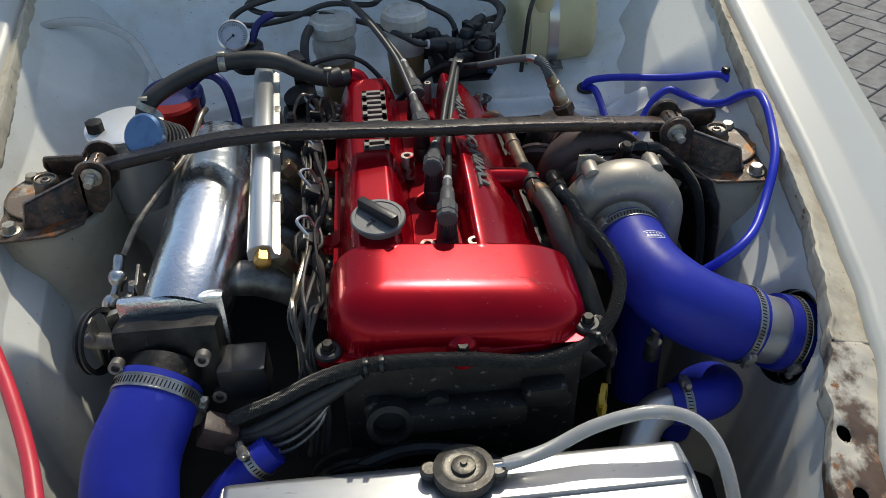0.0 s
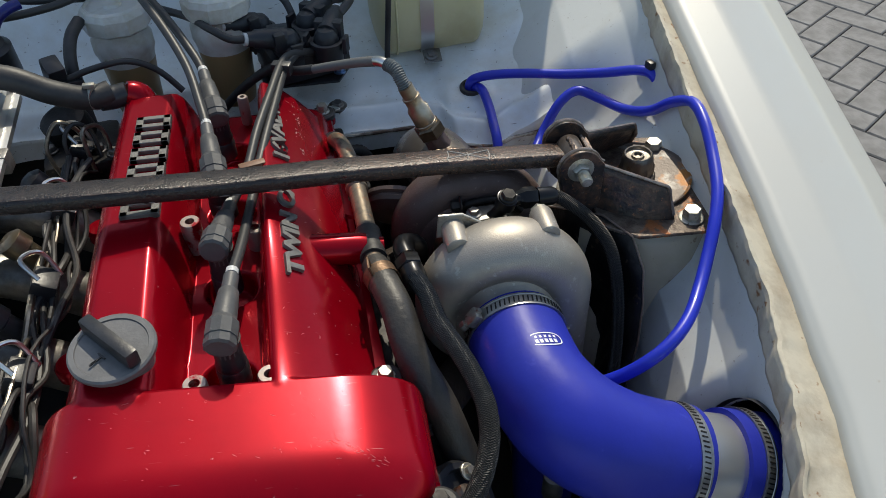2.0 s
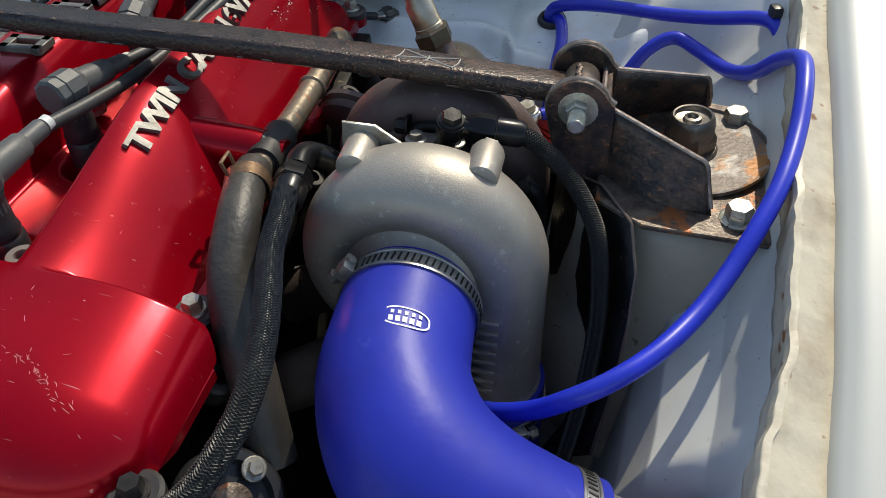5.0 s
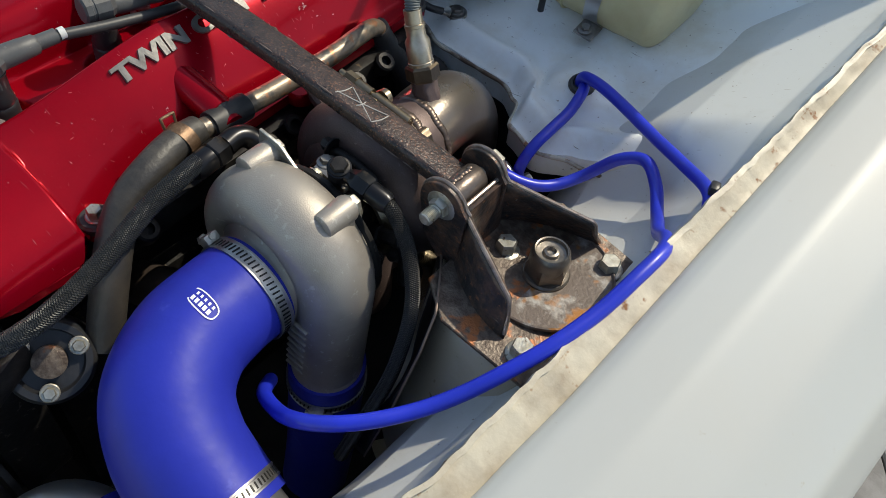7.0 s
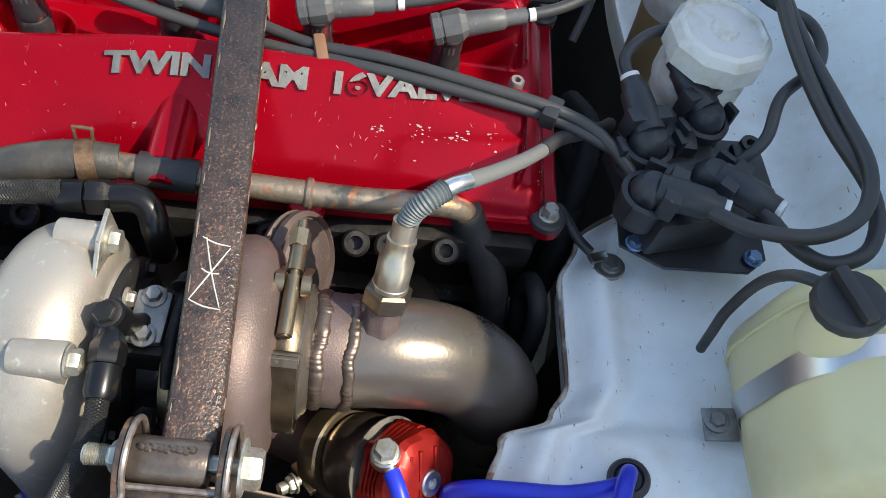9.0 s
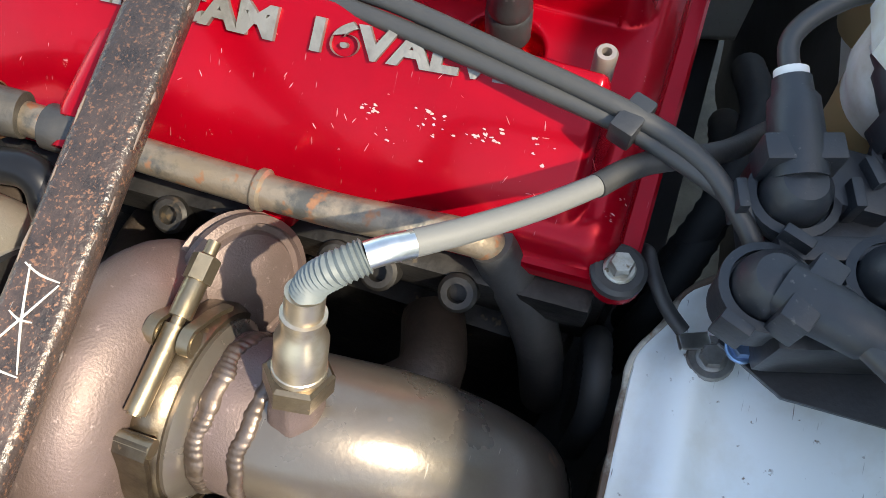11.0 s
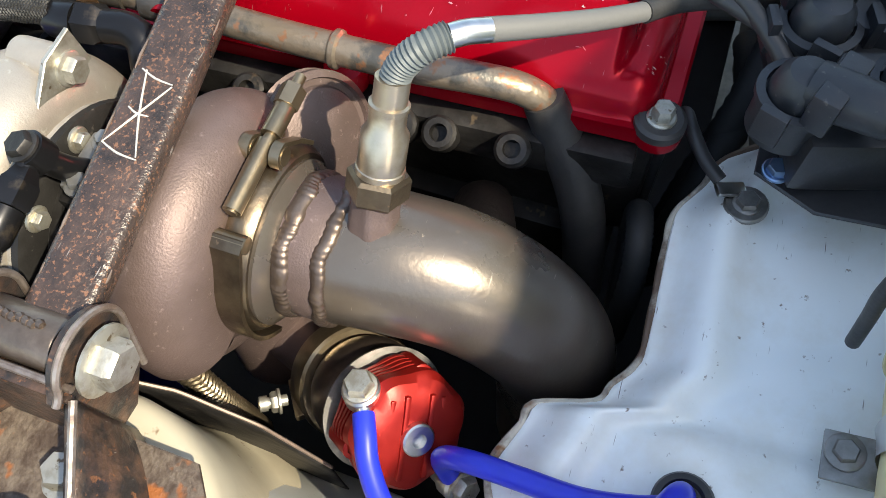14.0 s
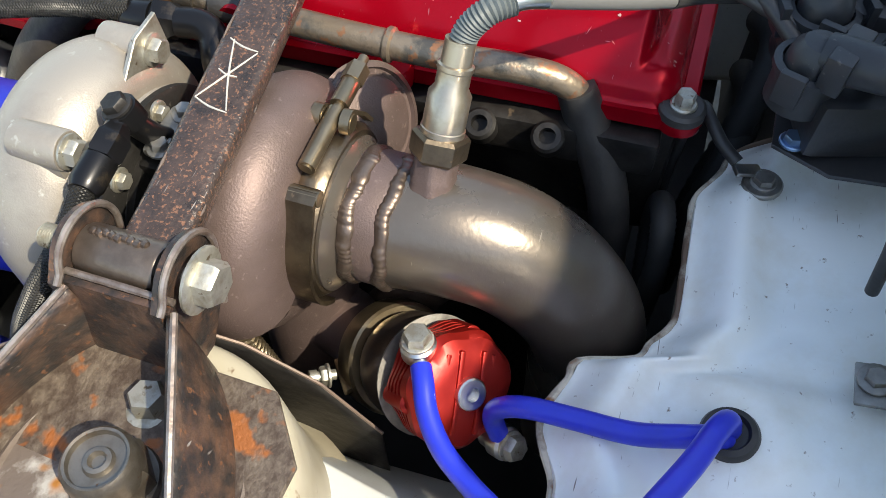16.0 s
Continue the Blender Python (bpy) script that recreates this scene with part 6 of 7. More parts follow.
# ---- ignition ----
boot_grey = mat("dusty_boot_rubber", (0.085, 0.085, 0.087), 0.5, second=(0.060, 0.060, 0.060), amount=0.45, scale=50, third=(0.13, 0.125, 0.12), tscale=200, tamount=0.68, bump=0.1, bscale=300)
BOOTS = BOOT_Y
BOOT_X = (0.001, -0.006, -0.012, -0.014)
LEADS = [
    [(0.007, 0.190, 0.828), (0.013, 0.235, 0.821), (0.018, 0.280, 0.815), (0.023, 0.320, 0.813), (0.028, 0.356, 0.814), (0.038, 0.41, 0.819), (0.050, 0.475, 0.821), (0.0585, 0.525, 0.820), (0.068, 0.562, 0.815), (0.082, 0.605, 0.806)],
    [(0.001, 0.292, 0.818), (0.009, 0.325, 0.814), (0.018, 0.357, 0.815), (0.029, 0.41, 0.823), (0.044, 0.475, 0.826), (0.0560, 0.530, 0.826), (0.066, 0.565, 0.819), (0.084, 0.590, 0.808), (0.096, 0.600, 0.802)],
    [(-0.018, 0.402, 0.834), (-0.025, 0.44, 0.842), (-0.040, 0.50, 0.858), (-0.075, 0.58, 0.880), (-0.120, 0.66, 0.895), (-0.17, 0.688, 0.894), (-0.23, 0.690, 0.884), (-0.28, 0.698, 0.866), (-0.300, 0.684, 0.853), (-0.265, 0.648, 0.857), (-0.20, 0.662, 0.860), (-0.14, 0.70, 0.865), (-0.07, 0.695, 0.862), (-0.045, 0.735, 0.858), (-0.005, 0.735, 0.856), (0.032, 0.700, 0.85), (0.062, 0.69, 0.835), (0.073, 0.676, 0.818), (0.076, 0.660, 0.800)],
    [(-0.024, 0.505, 0.838), (-0.036, 0.54, 0.846), (-0.068, 0.60, 0.868), (-0.105, 0.655, 0.885), (-0.15, 0.682, 0.902), (-0.21, 0.692, 0.896), (-0.25, 0.706, 0.880), (-0.275, 0.712, 0.866), (-0.24, 0.690, 0.858), (-0.15, 0.69, 0.852), (-0.06, 0.655, 0.84), (-0.022, 0.605, 0.842), (0.001, 0.586, 0.836), (0.021, 0.5910, 0.8310)],
]
for i, (bx_, by, pts) in enumerate(zip(BOOT_X, BOOTS, LEADS)):
    ld = thing("ignition_lead", (bx_, by, 0.77), "grey-black ignition lead with right-angle plug boot", "ignition lead", "ignition leads")
    part("plug_stem", Geo().lathe([(0.013, 0.0), (0.013, 0.018), (0.0115, 0.020), (0.0125, 0.024), (0.0112, 0.028), (0.0112, 0.045), (0.0125, 0.05)], (bx_, by, 0.768), (0, 0, 1), 22), plastic, ld)
    tip = Vector(pts[0])
    a = Vector((bx_, by, 0.826))
    d = (tip - a).normalized()
    side = d.cross(Vector((0, 0, 1))).normalized()
    rot = Matrix((side, d, side.cross(d))).transposed().to_4x4()
    tilt = (d + Vector((0, 0, 0.10))).normalized()
    hd = part("boot_head", Geo().lathe([(0.0105, -0.0155), (0.0128, -0.0140), (0.0128, -0.0090), (0.0120, -0.0085), (0.0120, -0.0065), (0.0128, -0.0060), (0.0128, 0.0070), (0.0112, 0.0090), (0.0100, 0.0120)], a, tilt, 10), boot_grey, ld, "right-angle rubber plug boot with faceted end", angle=20)
    part("boot_neck", Geo().lathe([(0.0098, 0.010), (0.0092, 0.026), (0.0082, 0.040), (0.0064, 0.042), (0.0062, 0.058)], a, d, 18), boot_grey, hd)
    part("boot_socket", Geo().lathe([(0.0112, -0.020), (0.0112, -0.004), (0.0118, 0.0)], a, (0, 0, 1), 18), boot_grey, hd)
    part("lead", Geo().tube([a + d * 0.03] + pts, 0.0047, 14, 8), lead_grey, ld)
    part("number_sleeve", Geo().lathe([(0.0052, 0), (0.0052, 0.005)], a + d * 0.060, d, 16), mat("white_sleeve", (0.6, 0.6, 0.58), 0.5) if i == 0 else bpy.data.materials["white_sleeve"], ld, "white number sleeve")
sep = thing("lead_separator", (0.023, 0.356, 0.815), "small brown lead separator clip", "clip")
part("clip_body", Geo().box((0.023, 0.3565, 0.8150), (0.026, 0.009, 0.013), Matrix.Rotation(0.25, 4, "Z"), 0.002), mat("brown_plastic", (0.20, 0.10, 0.055), 0.5, bump=0.1), sep)

lc = thing("lead_clip", (0.058, 0.529, 0.823), "small black clip holding two ignition leads together", "clip")
part("clip_body", Geo().box((0.0575, 0.5295, 0.823), (0.022, 0.012, 0.014), Matrix.Rotation(-0.35, 4, "Z"), 0.002), plastic, lc)
coil_black = mat("dusty_black_coil_plastic", (0.018, 0.020, 0.024), 0.45, second=(0.028, 0.030, 0.034), amount=0.45, scale=30, third=(0.08, 0.075, 0.07), tscale=260, tamount=0.70, bump=0.12, bscale=260)
coil = thing("coil_pack", (0.08, 0.65, 0.73), "black coil pack with four capped terminals on a steel plate", "coil pack")
part("bracket_plate", Geo().prism([(-0.055, -0.052), (0.040, -0.052), (0.058, -0.02), (0.058, 0.045), (0.045, 0.060), (-0.058, 0.060)], (0.082, 0.652, 0.762), (1, 0, 0.0), (0, 1, 0.12), 0.003, 0.0005), plastic, coil, "black mounting plate")
for q in ((0.124, 0.609, 0.766), (0.128, 0.700, 0.772), (0.035, 0.702, 0.772)):
    part("plate_bolt", Geo().hexbolt(q, (0, 0, 1), 0.0058, 0.006, True, 1.3), blue_anod, coil, "blue-zinc plate bolt")
part("coil_body", Geo().box((0.078, 0.636, 0.784), (0.095, 0.075, 0.040), Matrix.Rotation(0.3, 4, "Z"), 0.006).box((0.050, 0.632, 0.80), (0.03, 0.03, 0.03), None, 0.004).box((0.085, 0.628, 0.808), (0.012, 0.05, 0.012), Matrix.Rotation(0.3, 4, "Z"), 0.002), plastic, coil)
g = Geo().box((0.0545, 0.709, 0.781), (0.064, 0.024, 0.006), Matrix.Rotation(0.10, 4, "Z"), 0.0015).box((0.0545, 0.698, 0.772), (0.078, 0.040, 0.014), Matrix.Rotation(0.10, 4, "Z"), 0.003)
part("side_flange", g, plastic, coil)
for q in ((0.023, 0.7105, 0.7842), (0.086, 0.7130, 0.7842)):
    part("flange_eye", Geo().lathe([(0.0045, -0.012), (0.0045, 0.0022), (0.0088, 0.0022), (0.0092, 0.0), (0.0092, -0.012)], q, (0, 0, 1), 24, cap=False), plastic, coil, "moulded eye with a bolt hole")
for (x_, y_, dx_, dy_) in ((0.112, 0.603, 0.35, 0.93), (0.092, 0.652, 0.62, 0.78), (0.066, 0.606, -0.75, -0.25), (0.032, 0.655, -0.62, -0.40)):
    p = Vector((x_, y_, 0.800))
    d = Vector((dx_, dy_, 0.18)).normalized()
    pd = Vector((-d.y, d.x, 0)).normalized()
    rt_ = Matrix((pd, Vector((d.x, d.y, 0)).normalized(), Vector((0, 0, 1)))).transposed().to_4x4()
    tw = part("terminal", Geo().lathe([(0.0185, -0.012), (0.0185, 0.009), (0.0205, 0.010), (0.0205, 0.014), (0.0165, 0.015), (0.0165, 0.010)], p, (0, 0, 1), 28), coil_black, coil)
    part("terminal_elbow", Geo().lathe([(0.0150, 0.006), (0.0150, 0.016), (0.0135, 0.023), (0.0095, 0.028), (0.0, 0.030)], p, (0, 0, 1), 24, cap=False), coil_black, tw)
    part("terminal_hood", Geo().box(p + d * 0.014 + Vector((0, 0, 0.020)), (0.034, 0.013, 0.022), rt_, 0.0016), coil_black, tw)
    for s_ in (-1, 1):
        part("clip_tab", Geo().box(p + pd * 0.0245 * s_ + Vector((0, 0, 0.012)) - d * 0.002, (0.005, 0.014, 0.020), rt_, 0.001), coil_black, tw)
    part("terminal_cap", Geo().lathe([(0.0125, 0.004), (0.0130, 0.012), (0.0120, 0.026), (0.0112, 0.040), (0.0090, 0.043), (0.0084, 0.050)], p + Vector((0, 0, 0.020)), d, 24), coil_black, tw)
    part("cap_sleeve", Geo().lathe([(0.0075, 0.048), (0.0075, 0.054)], p + Vector((0, 0, 0.020)), d, 18), bpy.data.materials["white_sleeve"], tw, "white number sleeve")
for pts in ([(0.131, 0.640, 0.828), (0.148, 0.665, 0.835), (0.152, 0.705, 0.842), (0.132, 0.740, 0.848), (0.095, 0.750, 0.855), (0.05, 0.735, 0.862), (0.0, 0.715, 0.87), (-0.05, 0.70, 0.88), (-0.09, 0.70, 0.89)],
            [(0.123, 0.682, 0.826), (0.150, 0.700, 0.825), (0.163, 0.722, 0.828), (0.150, 0.750, 0.835), (0.110, 0.758, 0.842), (0.06, 0.728, 0.856), (0.01, 0.705, 0.872), (-0.04, 0.69, 0.89), (-0.10, 0.69, 0.90)]):
    lp = thing("ignition_cable", pts[0], "black ignition cable looping behind the coil pack", "cable", "ignition cables")
    part("cable", Geo().tube(pts, 0.0056, 16), lead_grey, lp)
gw = thing("earth_strap", (0.11, 0.609, 0.71), "earth wire with ring terminal bolted to the bulkhead", "wire")
part("terminal_bolt", Geo().lathe([(0.0125, 0), (0.0125, 0.002), (0.0115, 0.003)], (0.116, 0.607, 0.7165), (0, -0.1, 1), 24).hexbolt((0.116, 0.607, 0.719), (0, -0.1, 1), 0.0068, 0.006, True, 1.2), alu_dull, gw)
part("ring_terminal", Geo().box((0.111, 0.596, 0.7215), (0.009, 0.018, 0.004), Matrix.Rotation(0.45, 4, "Z") @ Matrix.Rotation(-0.2, 4, "X"), 0.0015), stainless, gw, "crimped ring terminal")
part("wire", Geo().tube([(0.108, 0.589, 0.7235), (0.100, 0.577, 0.729), (0.088, 0.566, 0.736), (0.074, 0.560, 0.732), (0.068, 0.556, 0.71), (0.072, 0.553, 0.67), (0.085, 0.552, 0.60)], 0.0042, 12), rubber, gw)

# black hoses darkened with bay_dark for the shade behind the engine
hh = thing("heater_hose", (-0.03, 0.6, 0.70), "black ribbed heater hoses behind the engine", "hose")
for k, pts in enumerate(([(0.05, 0.575, 0.55), (0.035, 0.585, 0.62), (0.0, 0.60, 0.67), (-0.06, 0.61, 0.685), (-0.12, 0.60, 0.66)], [(0.075, 0.575, 0.52), (0.07, 0.580, 0.60), (0.04, 0.592, 0.645), (-0.02, 0.605, 0.65), (-0.10, 0.60, 0.62)], [(0.14, 0.558, 0.55), (0.125, 0.556, 0.60), (0.105, 0.552, 0.635), (0.11, 0.552, 0.67), (0.135, 0.556, 0.68), (0.15, 0.56, 0.65), (0.16, 0.56, 0.58)])):
    part("ribbed_hose", Geo().tube(pts, 0.011 if k < 2 else 0.008, 16, 12, ribs=0.10), bay_dark, hh)

# ---- brake and clutch fluid reservoirs ----
for c, nm in (((-0.014, 0.655, 0.72), "clouded white fluid reservoir with faceted screw cap"), ((-0.135, 0.665, 0.71), "yellowed white fluid reservoir with faceted screw cap")):
    rs = thing("fluid_reservoir", c, nm, "reservoir", "fluid reservoirs")
    part("bottle", Geo().lathe([(0.026, 0.0), (0.028, 0.010), (0.030, 0.050), (0.0335, 0.080), (0.0345, 0.085), (0.0365, 0.090), (0.0365, 0.105), (0.033, 0.11), (0.032, 0.125)], c, (0, 0, 1), 36), fluid_white, rs)
    part("fluid_level", Geo().lathe([(0.0265, 0.0), (0.0285, 0.010), (0.0305, 0.050), (0.0330, 0.074), (0.0331, 0.075)], c, (0, 0, 1), 36, cap=False), mat("brown_fluid_band", (0.30, 0.21, 0.10), 0.4) if c[0] > -0.1 else bpy.data.materials["brown_fluid_band"], rs, "brownish fluid showing at the base")
    part("screw_cap", Geo().lathe([(0.037, 0.118), (0.041, 0.121), (0.041, 0.138), (0.037, 0.145), (0.033, 0.147), (0.031, 0.144), (0.012, 0.144), (0.010, 0.147), (0.0, 0.147)], c, (0, 0, 1), 10, cap=False), fluid_white, rs, "faceted clouded-white cap", angle=25)

# ---- yellowed expansion tank ----
tk = thing("expansion_tank", (0.265, 0.735, 0.72), "yellowed plastic rounded box tank held by a steel strap", "tank")
T0 = Vector((0.178, 0.747, 0.802))


def tank_skin(x0, x1, off, ends):
    """A rounded-square shell along x; ends: the share of the length over which it closes."""
    def fn(s, t):
        a = 2 * math.pi * s
        c_, s_ = math.cos(a), math.sin(a)
        k = math.sqrt(max(0.0, 1 - max(0.0, (ends - t) / ends, (t - 1 + ends) / ends) ** 2.6)) if ends else 1.0
        k = lerp(0.0, 1.0, k) if ends else 1.0
        e = 0.62
        y = (0.073 + off) * k * math.copysign(abs(c_) ** e, c_)
        z = (0.071 + off) * k * math.copysign(abs(s_) ** e, s_)
        sag = 0.0015 * noise.noise(Vector((x0 * 30 + t * 5, y * 40, z * 40)))
        return (lerp(x0, x1, t), T0.y + y + 0.10 * z + sag, T0.z + z * (1 - 0.10 * t) + sag)
    return fn


part("barrel", Geo().grid(tank_skin(0.176, 0.334, 0.0, 0.16), 72, 60, wrap=True), tank_yellow, tk, angle=60)
part("moulding_seam", Geo().tube([tank_skin(0.20, 0.31, 0.0005, 0)(k / 40 + 0.0, 0.06) for k in range(41)], 0.0016, 6, 2), tank_yellow, tk)
part("strap", Geo().grid(tank_skin(0.238, 0.256, 0.0016, 0), 72, 3, wrap=True), alu, tk, "flat bright steel strap", angle=60)
part("strap_foot", Geo().box((0.252, 0.670, 0.742), (0.024, 0.024, 0.003), Matrix.Rotation(0.25, 4, "X"), 0.001).hexbolt((0.250, 0.667, 0.7435), (0, -0.2, 1), 0.006, 0.005), alu_dull, tk)
part("filler_neck", Geo().lathe([(0.019, -0.040), (0.0185, -0.002)], (0.228, 0.685, 0.880), (-0.05, -0.25, 1), 28), tank_yellow, tk)
ft = part("filler_cap", Geo().lathe([(0.0190, -0.004), (0.0205, -0.002), (0.0215, 0.001), (0.0215, 0.006), (0.0195, 0.009), (0.0, 0.0095)], (0.228, 0.685, 0.880), (-0.05, -0.25, 1), 16, cap=False), rubber, tk, "black tank cap", angle=25)
part("cap_grip", Geo().box((0.2275, 0.6825, 0.8915), (0.037, 0.009, 0.010), Matrix.Rotation(0.25, 4, "X") @ Matrix.Rotation(0.3, 4, "Z"), 0.003), rubber, ft)
part("vent_hose", Geo().tube([(0.218, 0.676, 0.882), (0.206, 0.661, 0.872), (0.197, 0.655, 0.845), (0.193, 0.656, 0.800), (0.191, 0.662, 0.765), (0.190, 0.667, 0.735)], 0.0038, 14), rubber, tk, "thin dark vent hose")

# ---- intake side ----
pl = thing("intake_plenum", (-0.30, 0.22, 0.66), "polished aluminium intake plenum with mirror finish", "intake plenum")
part("drum", Geo().tube([(-0.312, 0.080, 0.742), (-0.306, 0.12, 0.752), (-0.300, 0.18, 0.758), (-0.298, 0.27, 0.762), (-0.300, 0.36, 0.762), (-0.303, 0.42, 0.758), (-0.305, 0.44, 0.755)], [0.050, 0.052, 0.054, 0.056, 0.056, 0.052, 0.03], 48), polished, pl, angle=60)
part("end_flange", Geo().box((-0.318, 0.068, 0.735), (0.118, 0.016, 0.10), Matrix.Rotation(radians(-8), 4, "X"), 0.006), polished, pl)
for k, by in enumerate((0.14, 0.235, 0.33, 0.425)):
    part("runner", Geo().tube([(-0.262, by, 0.748), (-0.225, by, 0.742), (-0.18, by, 0.715), (-0.145, by, 0.690), (-0.125, by, 0.682)], 0.022, 22), alu_dull, pl, "dull aluminium intake runner")
    part("injector", Geo().lathe([(0.008, 0), (0.011, 0.006), (0.011, 0.03), (0.014, 0.032), (0.014, 0.046), (0.008, 0.05)], (-0.182, by, 0.745), (-0.55, 0, 0.85), 18), plastic if k % 2 else clamp_gold, pl, "fuel injector")
    part("runner_flange", Geo().box((-0.140, by, 0.690), (0.012, 0.075, 0.05), Matrix.Rotation(0.4, 4, "Y"), 0.004).hexbolt((-0.147, by + 0.030, 0.70), (-1, 0, 0.5), 0.007, 0.008).hexbolt((-0.147, by - 0.030, 0.70), (-1, 0, 0.5), 0.007, 0.008), alu_dull, pl)
fr = thing("fuel_rail", (-0.21, 0.27, 0.81), "silver extruded aluminium fuel rail with brass end fitting", "fuel rail")
R0, R1 = Vector((-0.210, 0.088, 0.823)), Vector((-0.233, 0.508, 0.8395))
d = (R1 - R0).normalized()
sd = d.cross(Vector((0, 0, 1))).normalized()
poly = [(-0.017, -0.010), (0.019, -0.010), (0.0192, -0.003), (0.0118, -0.0025), (0.0115, 0.0075), (0.0085, 0.0105), (0.002, 0.0115), (-0.006, 0.0115), (-0.013, 0.0085), (-0.0168, 0.003)]
part("rail", Geo().prism(poly, R0, sd, d.cross(sd) * -1, -(R1 - R0).length if sd.cross(d.cross(sd) * -1).dot(d) < 0 else (R1 - R0).length, 0.001), alu, fr)
part("end_fitting", Geo().lathe([(0.0085, 0.004), (0.0085, -0.006), (0.0095, -0.007), (0.0095, -0.018), (0.006, -0.02)], R0, d, 6), brass, fr, "brass hex end fitting")
for k in (0.25, 0.5, 0.75):
    p = R0.lerp(R1, k)
    part("mount_tab", Geo().box(p + Vector((0.016, 0, -0.012)), (0.010, 0.018, 0.02), None, 0.002), alu_dull, fr)
tb = thing("throttle_assembly", (-0.33, 0.04, 0.64), "dirty black throttle body with bolts in front of the plenum", "throttle body")
part("housing", Geo().box((-0.322, 0.042, 0.722), (0.115, 0.040, 0.095), Matrix.Rotation(radians(-14), 4, "X"), 0.008).lathe([(0.041, 0.0), (0.041, 0.035)], (-0.330, 0.030, 0.716), (-0.15, -1, -0.25), 36), dark_metal, tb)
part("sensor_box", Geo().box((-0.245, 0.030, 0.70), (0.055, 0.045, 0.05), None, 0.006), plastic, tb)
for q in ((-0.372, 0.016, 0.745), (-0.280, 0.014, 0.748), (-0.372, 0.01, 0.69), (-0.272, 0.012, 0.69)):
    part("body_bolt", Geo().lathe([(0.008, 0), (0.008, 0.012), (0.0045, 0.012), (0.0045, 0.006)], q, (0, -1, 0.25), 16), alu_dull, tb)
tq = part("throttle_wheel", Geo().lathe([(0.034, -0.005), (0.040, -0.005), (0.040, -0.002), (0.036, 0.0), (0.040, 0.002), (0.040, 0.005), (0.034, 0.005)], (-0.418, 0.085, 0.715), (1, -0.25, 0.1), 40, cap=False), plastic, tb, "black throttle cable wheel")
part("wheel_spoke", Geo().box((-0.418, 0.085, 0.715), (0.006, 0.016, 0.072), None, 0.002).lathe([(0.010, -0.012), (0.010, 0.04)], (-0.418, 0.085, 0.715), (1, -0.25, 0.1), 16), alu_dull, tq)
ih = thing("throttle_hose", (-0.36, -0.05, 0.60), "blue silicone hose on the throttle body with steel clamp", "hose")
part("hose", Geo().tube([(-0.3335, 0.0135, 0.7115), (-0.343, -0.02, 0.699), (-0.358, -0.06, 0.678), (-0.362, -0.10, 0.648), (-0.362, -0.14, 0.60), (-0.36, -0.17, 0.54)], [0.046, 0.047, 0.049, 0.050, 0.050, 0.050], 40), silicone, ih)
hose_clamp(ih, (-0.3375, -0.001, 0.7065), (-0.25, -1, -0.36), 0.0468, (1, -0.1, -0.2), 0.015)
ih2 = thing("lower_blue_hose", (-0.21, -0.06, 0.58), "short blue silicone hose behind the radiator", "hose")
part("hose", Geo().tube([(-0.214, -0.052, 0.660), (-0.228, -0.058, 0.652), (-0.248, -0.066, 0.638), (-0.280, -0.080, 0.610), (-0.305, -0.10, 0.57)], 0.0195, 28), silicone, ih2)
hose_clamp(ih2, (-0.232, -0.0595, 0.6492), (-0.8, -0.30, -0.55), 0.0197, (-0.3, 0, 1))
lk = thing("throttle_linkage", (-0.39, 0.15, 0.70), "steel throttle linkage beside the plenum", "linkage")
part("lever", Geo().box((-0.398, 0.118, 0.722), (0.034, 0.010, 0.020), Matrix.Rotation(0.5, 4, "Z"), 0.003).box((-0.385, 0.150, 0.728), (0.008, 0.060, 0.018), Matrix.Rotation(-0.25, 4, "Z"), 0.003), alu_dull, lk, "dull steel lever")
part("ball_joint", Geo().lathe([(0.006, -0.012), (0.0065, -0.004), (0.0100, 0.0), (0.0115, 0.006), (0.0100, 0.012), (0.0065, 0.015), (0.0065, 0.030), (0.005, 0.034)], (-0.405, 0.160, 0.740), (0.15, 0.55, 0.8), 20), stainless, lk, "bright rod-end ball joint")
part("lower_joint", Geo().lathe([(0.005, -0.010), (0.0085, -0.004), (0.0095, 0.002), (0.0085, 0.008), (0.005, 0.012)], (-0.412, 0.135, 0.728), (0.6, 0.2, 0.7), 20).tube([(-0.412, 0.135, 0.728), (-0.408, 0.148, 0.734), (-0.405, 0.160, 0.742)], 0.0042, 12), stainless, lk)
part("stop_bracket", Geo().box((-0.372, 0.142, 0.742), (0.004, 0.040, 0.045), Matrix.Rotation(0.12, 4, "Z"), 0.001).hexbolt((-0.375, 0.132, 0.750), (-1, 0, 0.2), 0.0070, 0.008).hexbolt((-0.375, 0.154, 0.736), (-1, 0, 0.2), 0.0060, 0.016), alu_dull, lk, "bolted stop bracket")
part("return_spring", Geo().tube([(-0.404 + 0.0055 * math.cos(k * 1.05), 0.112 + 0.0016 * k * 0.5, 0.704 + 0.0055 * math.sin(k * 1.05)) for k in range(36)], 0.0011, 6, 2), dark_metal, lk)
part("cable", Geo().tube([(-0.395, 0.180, 0.765), (-0.38, 0.22, 0.785), (-0.352, 0.29, 0.80), (-0.332, 0.34, 0.81), (-0.318, 0.40, 0.83), (-0.318, 0.44, 0.82), (-0.34, 0.47, 0.79)], 0.0042, 12), steel_braid, lk, "braided throttle cable")

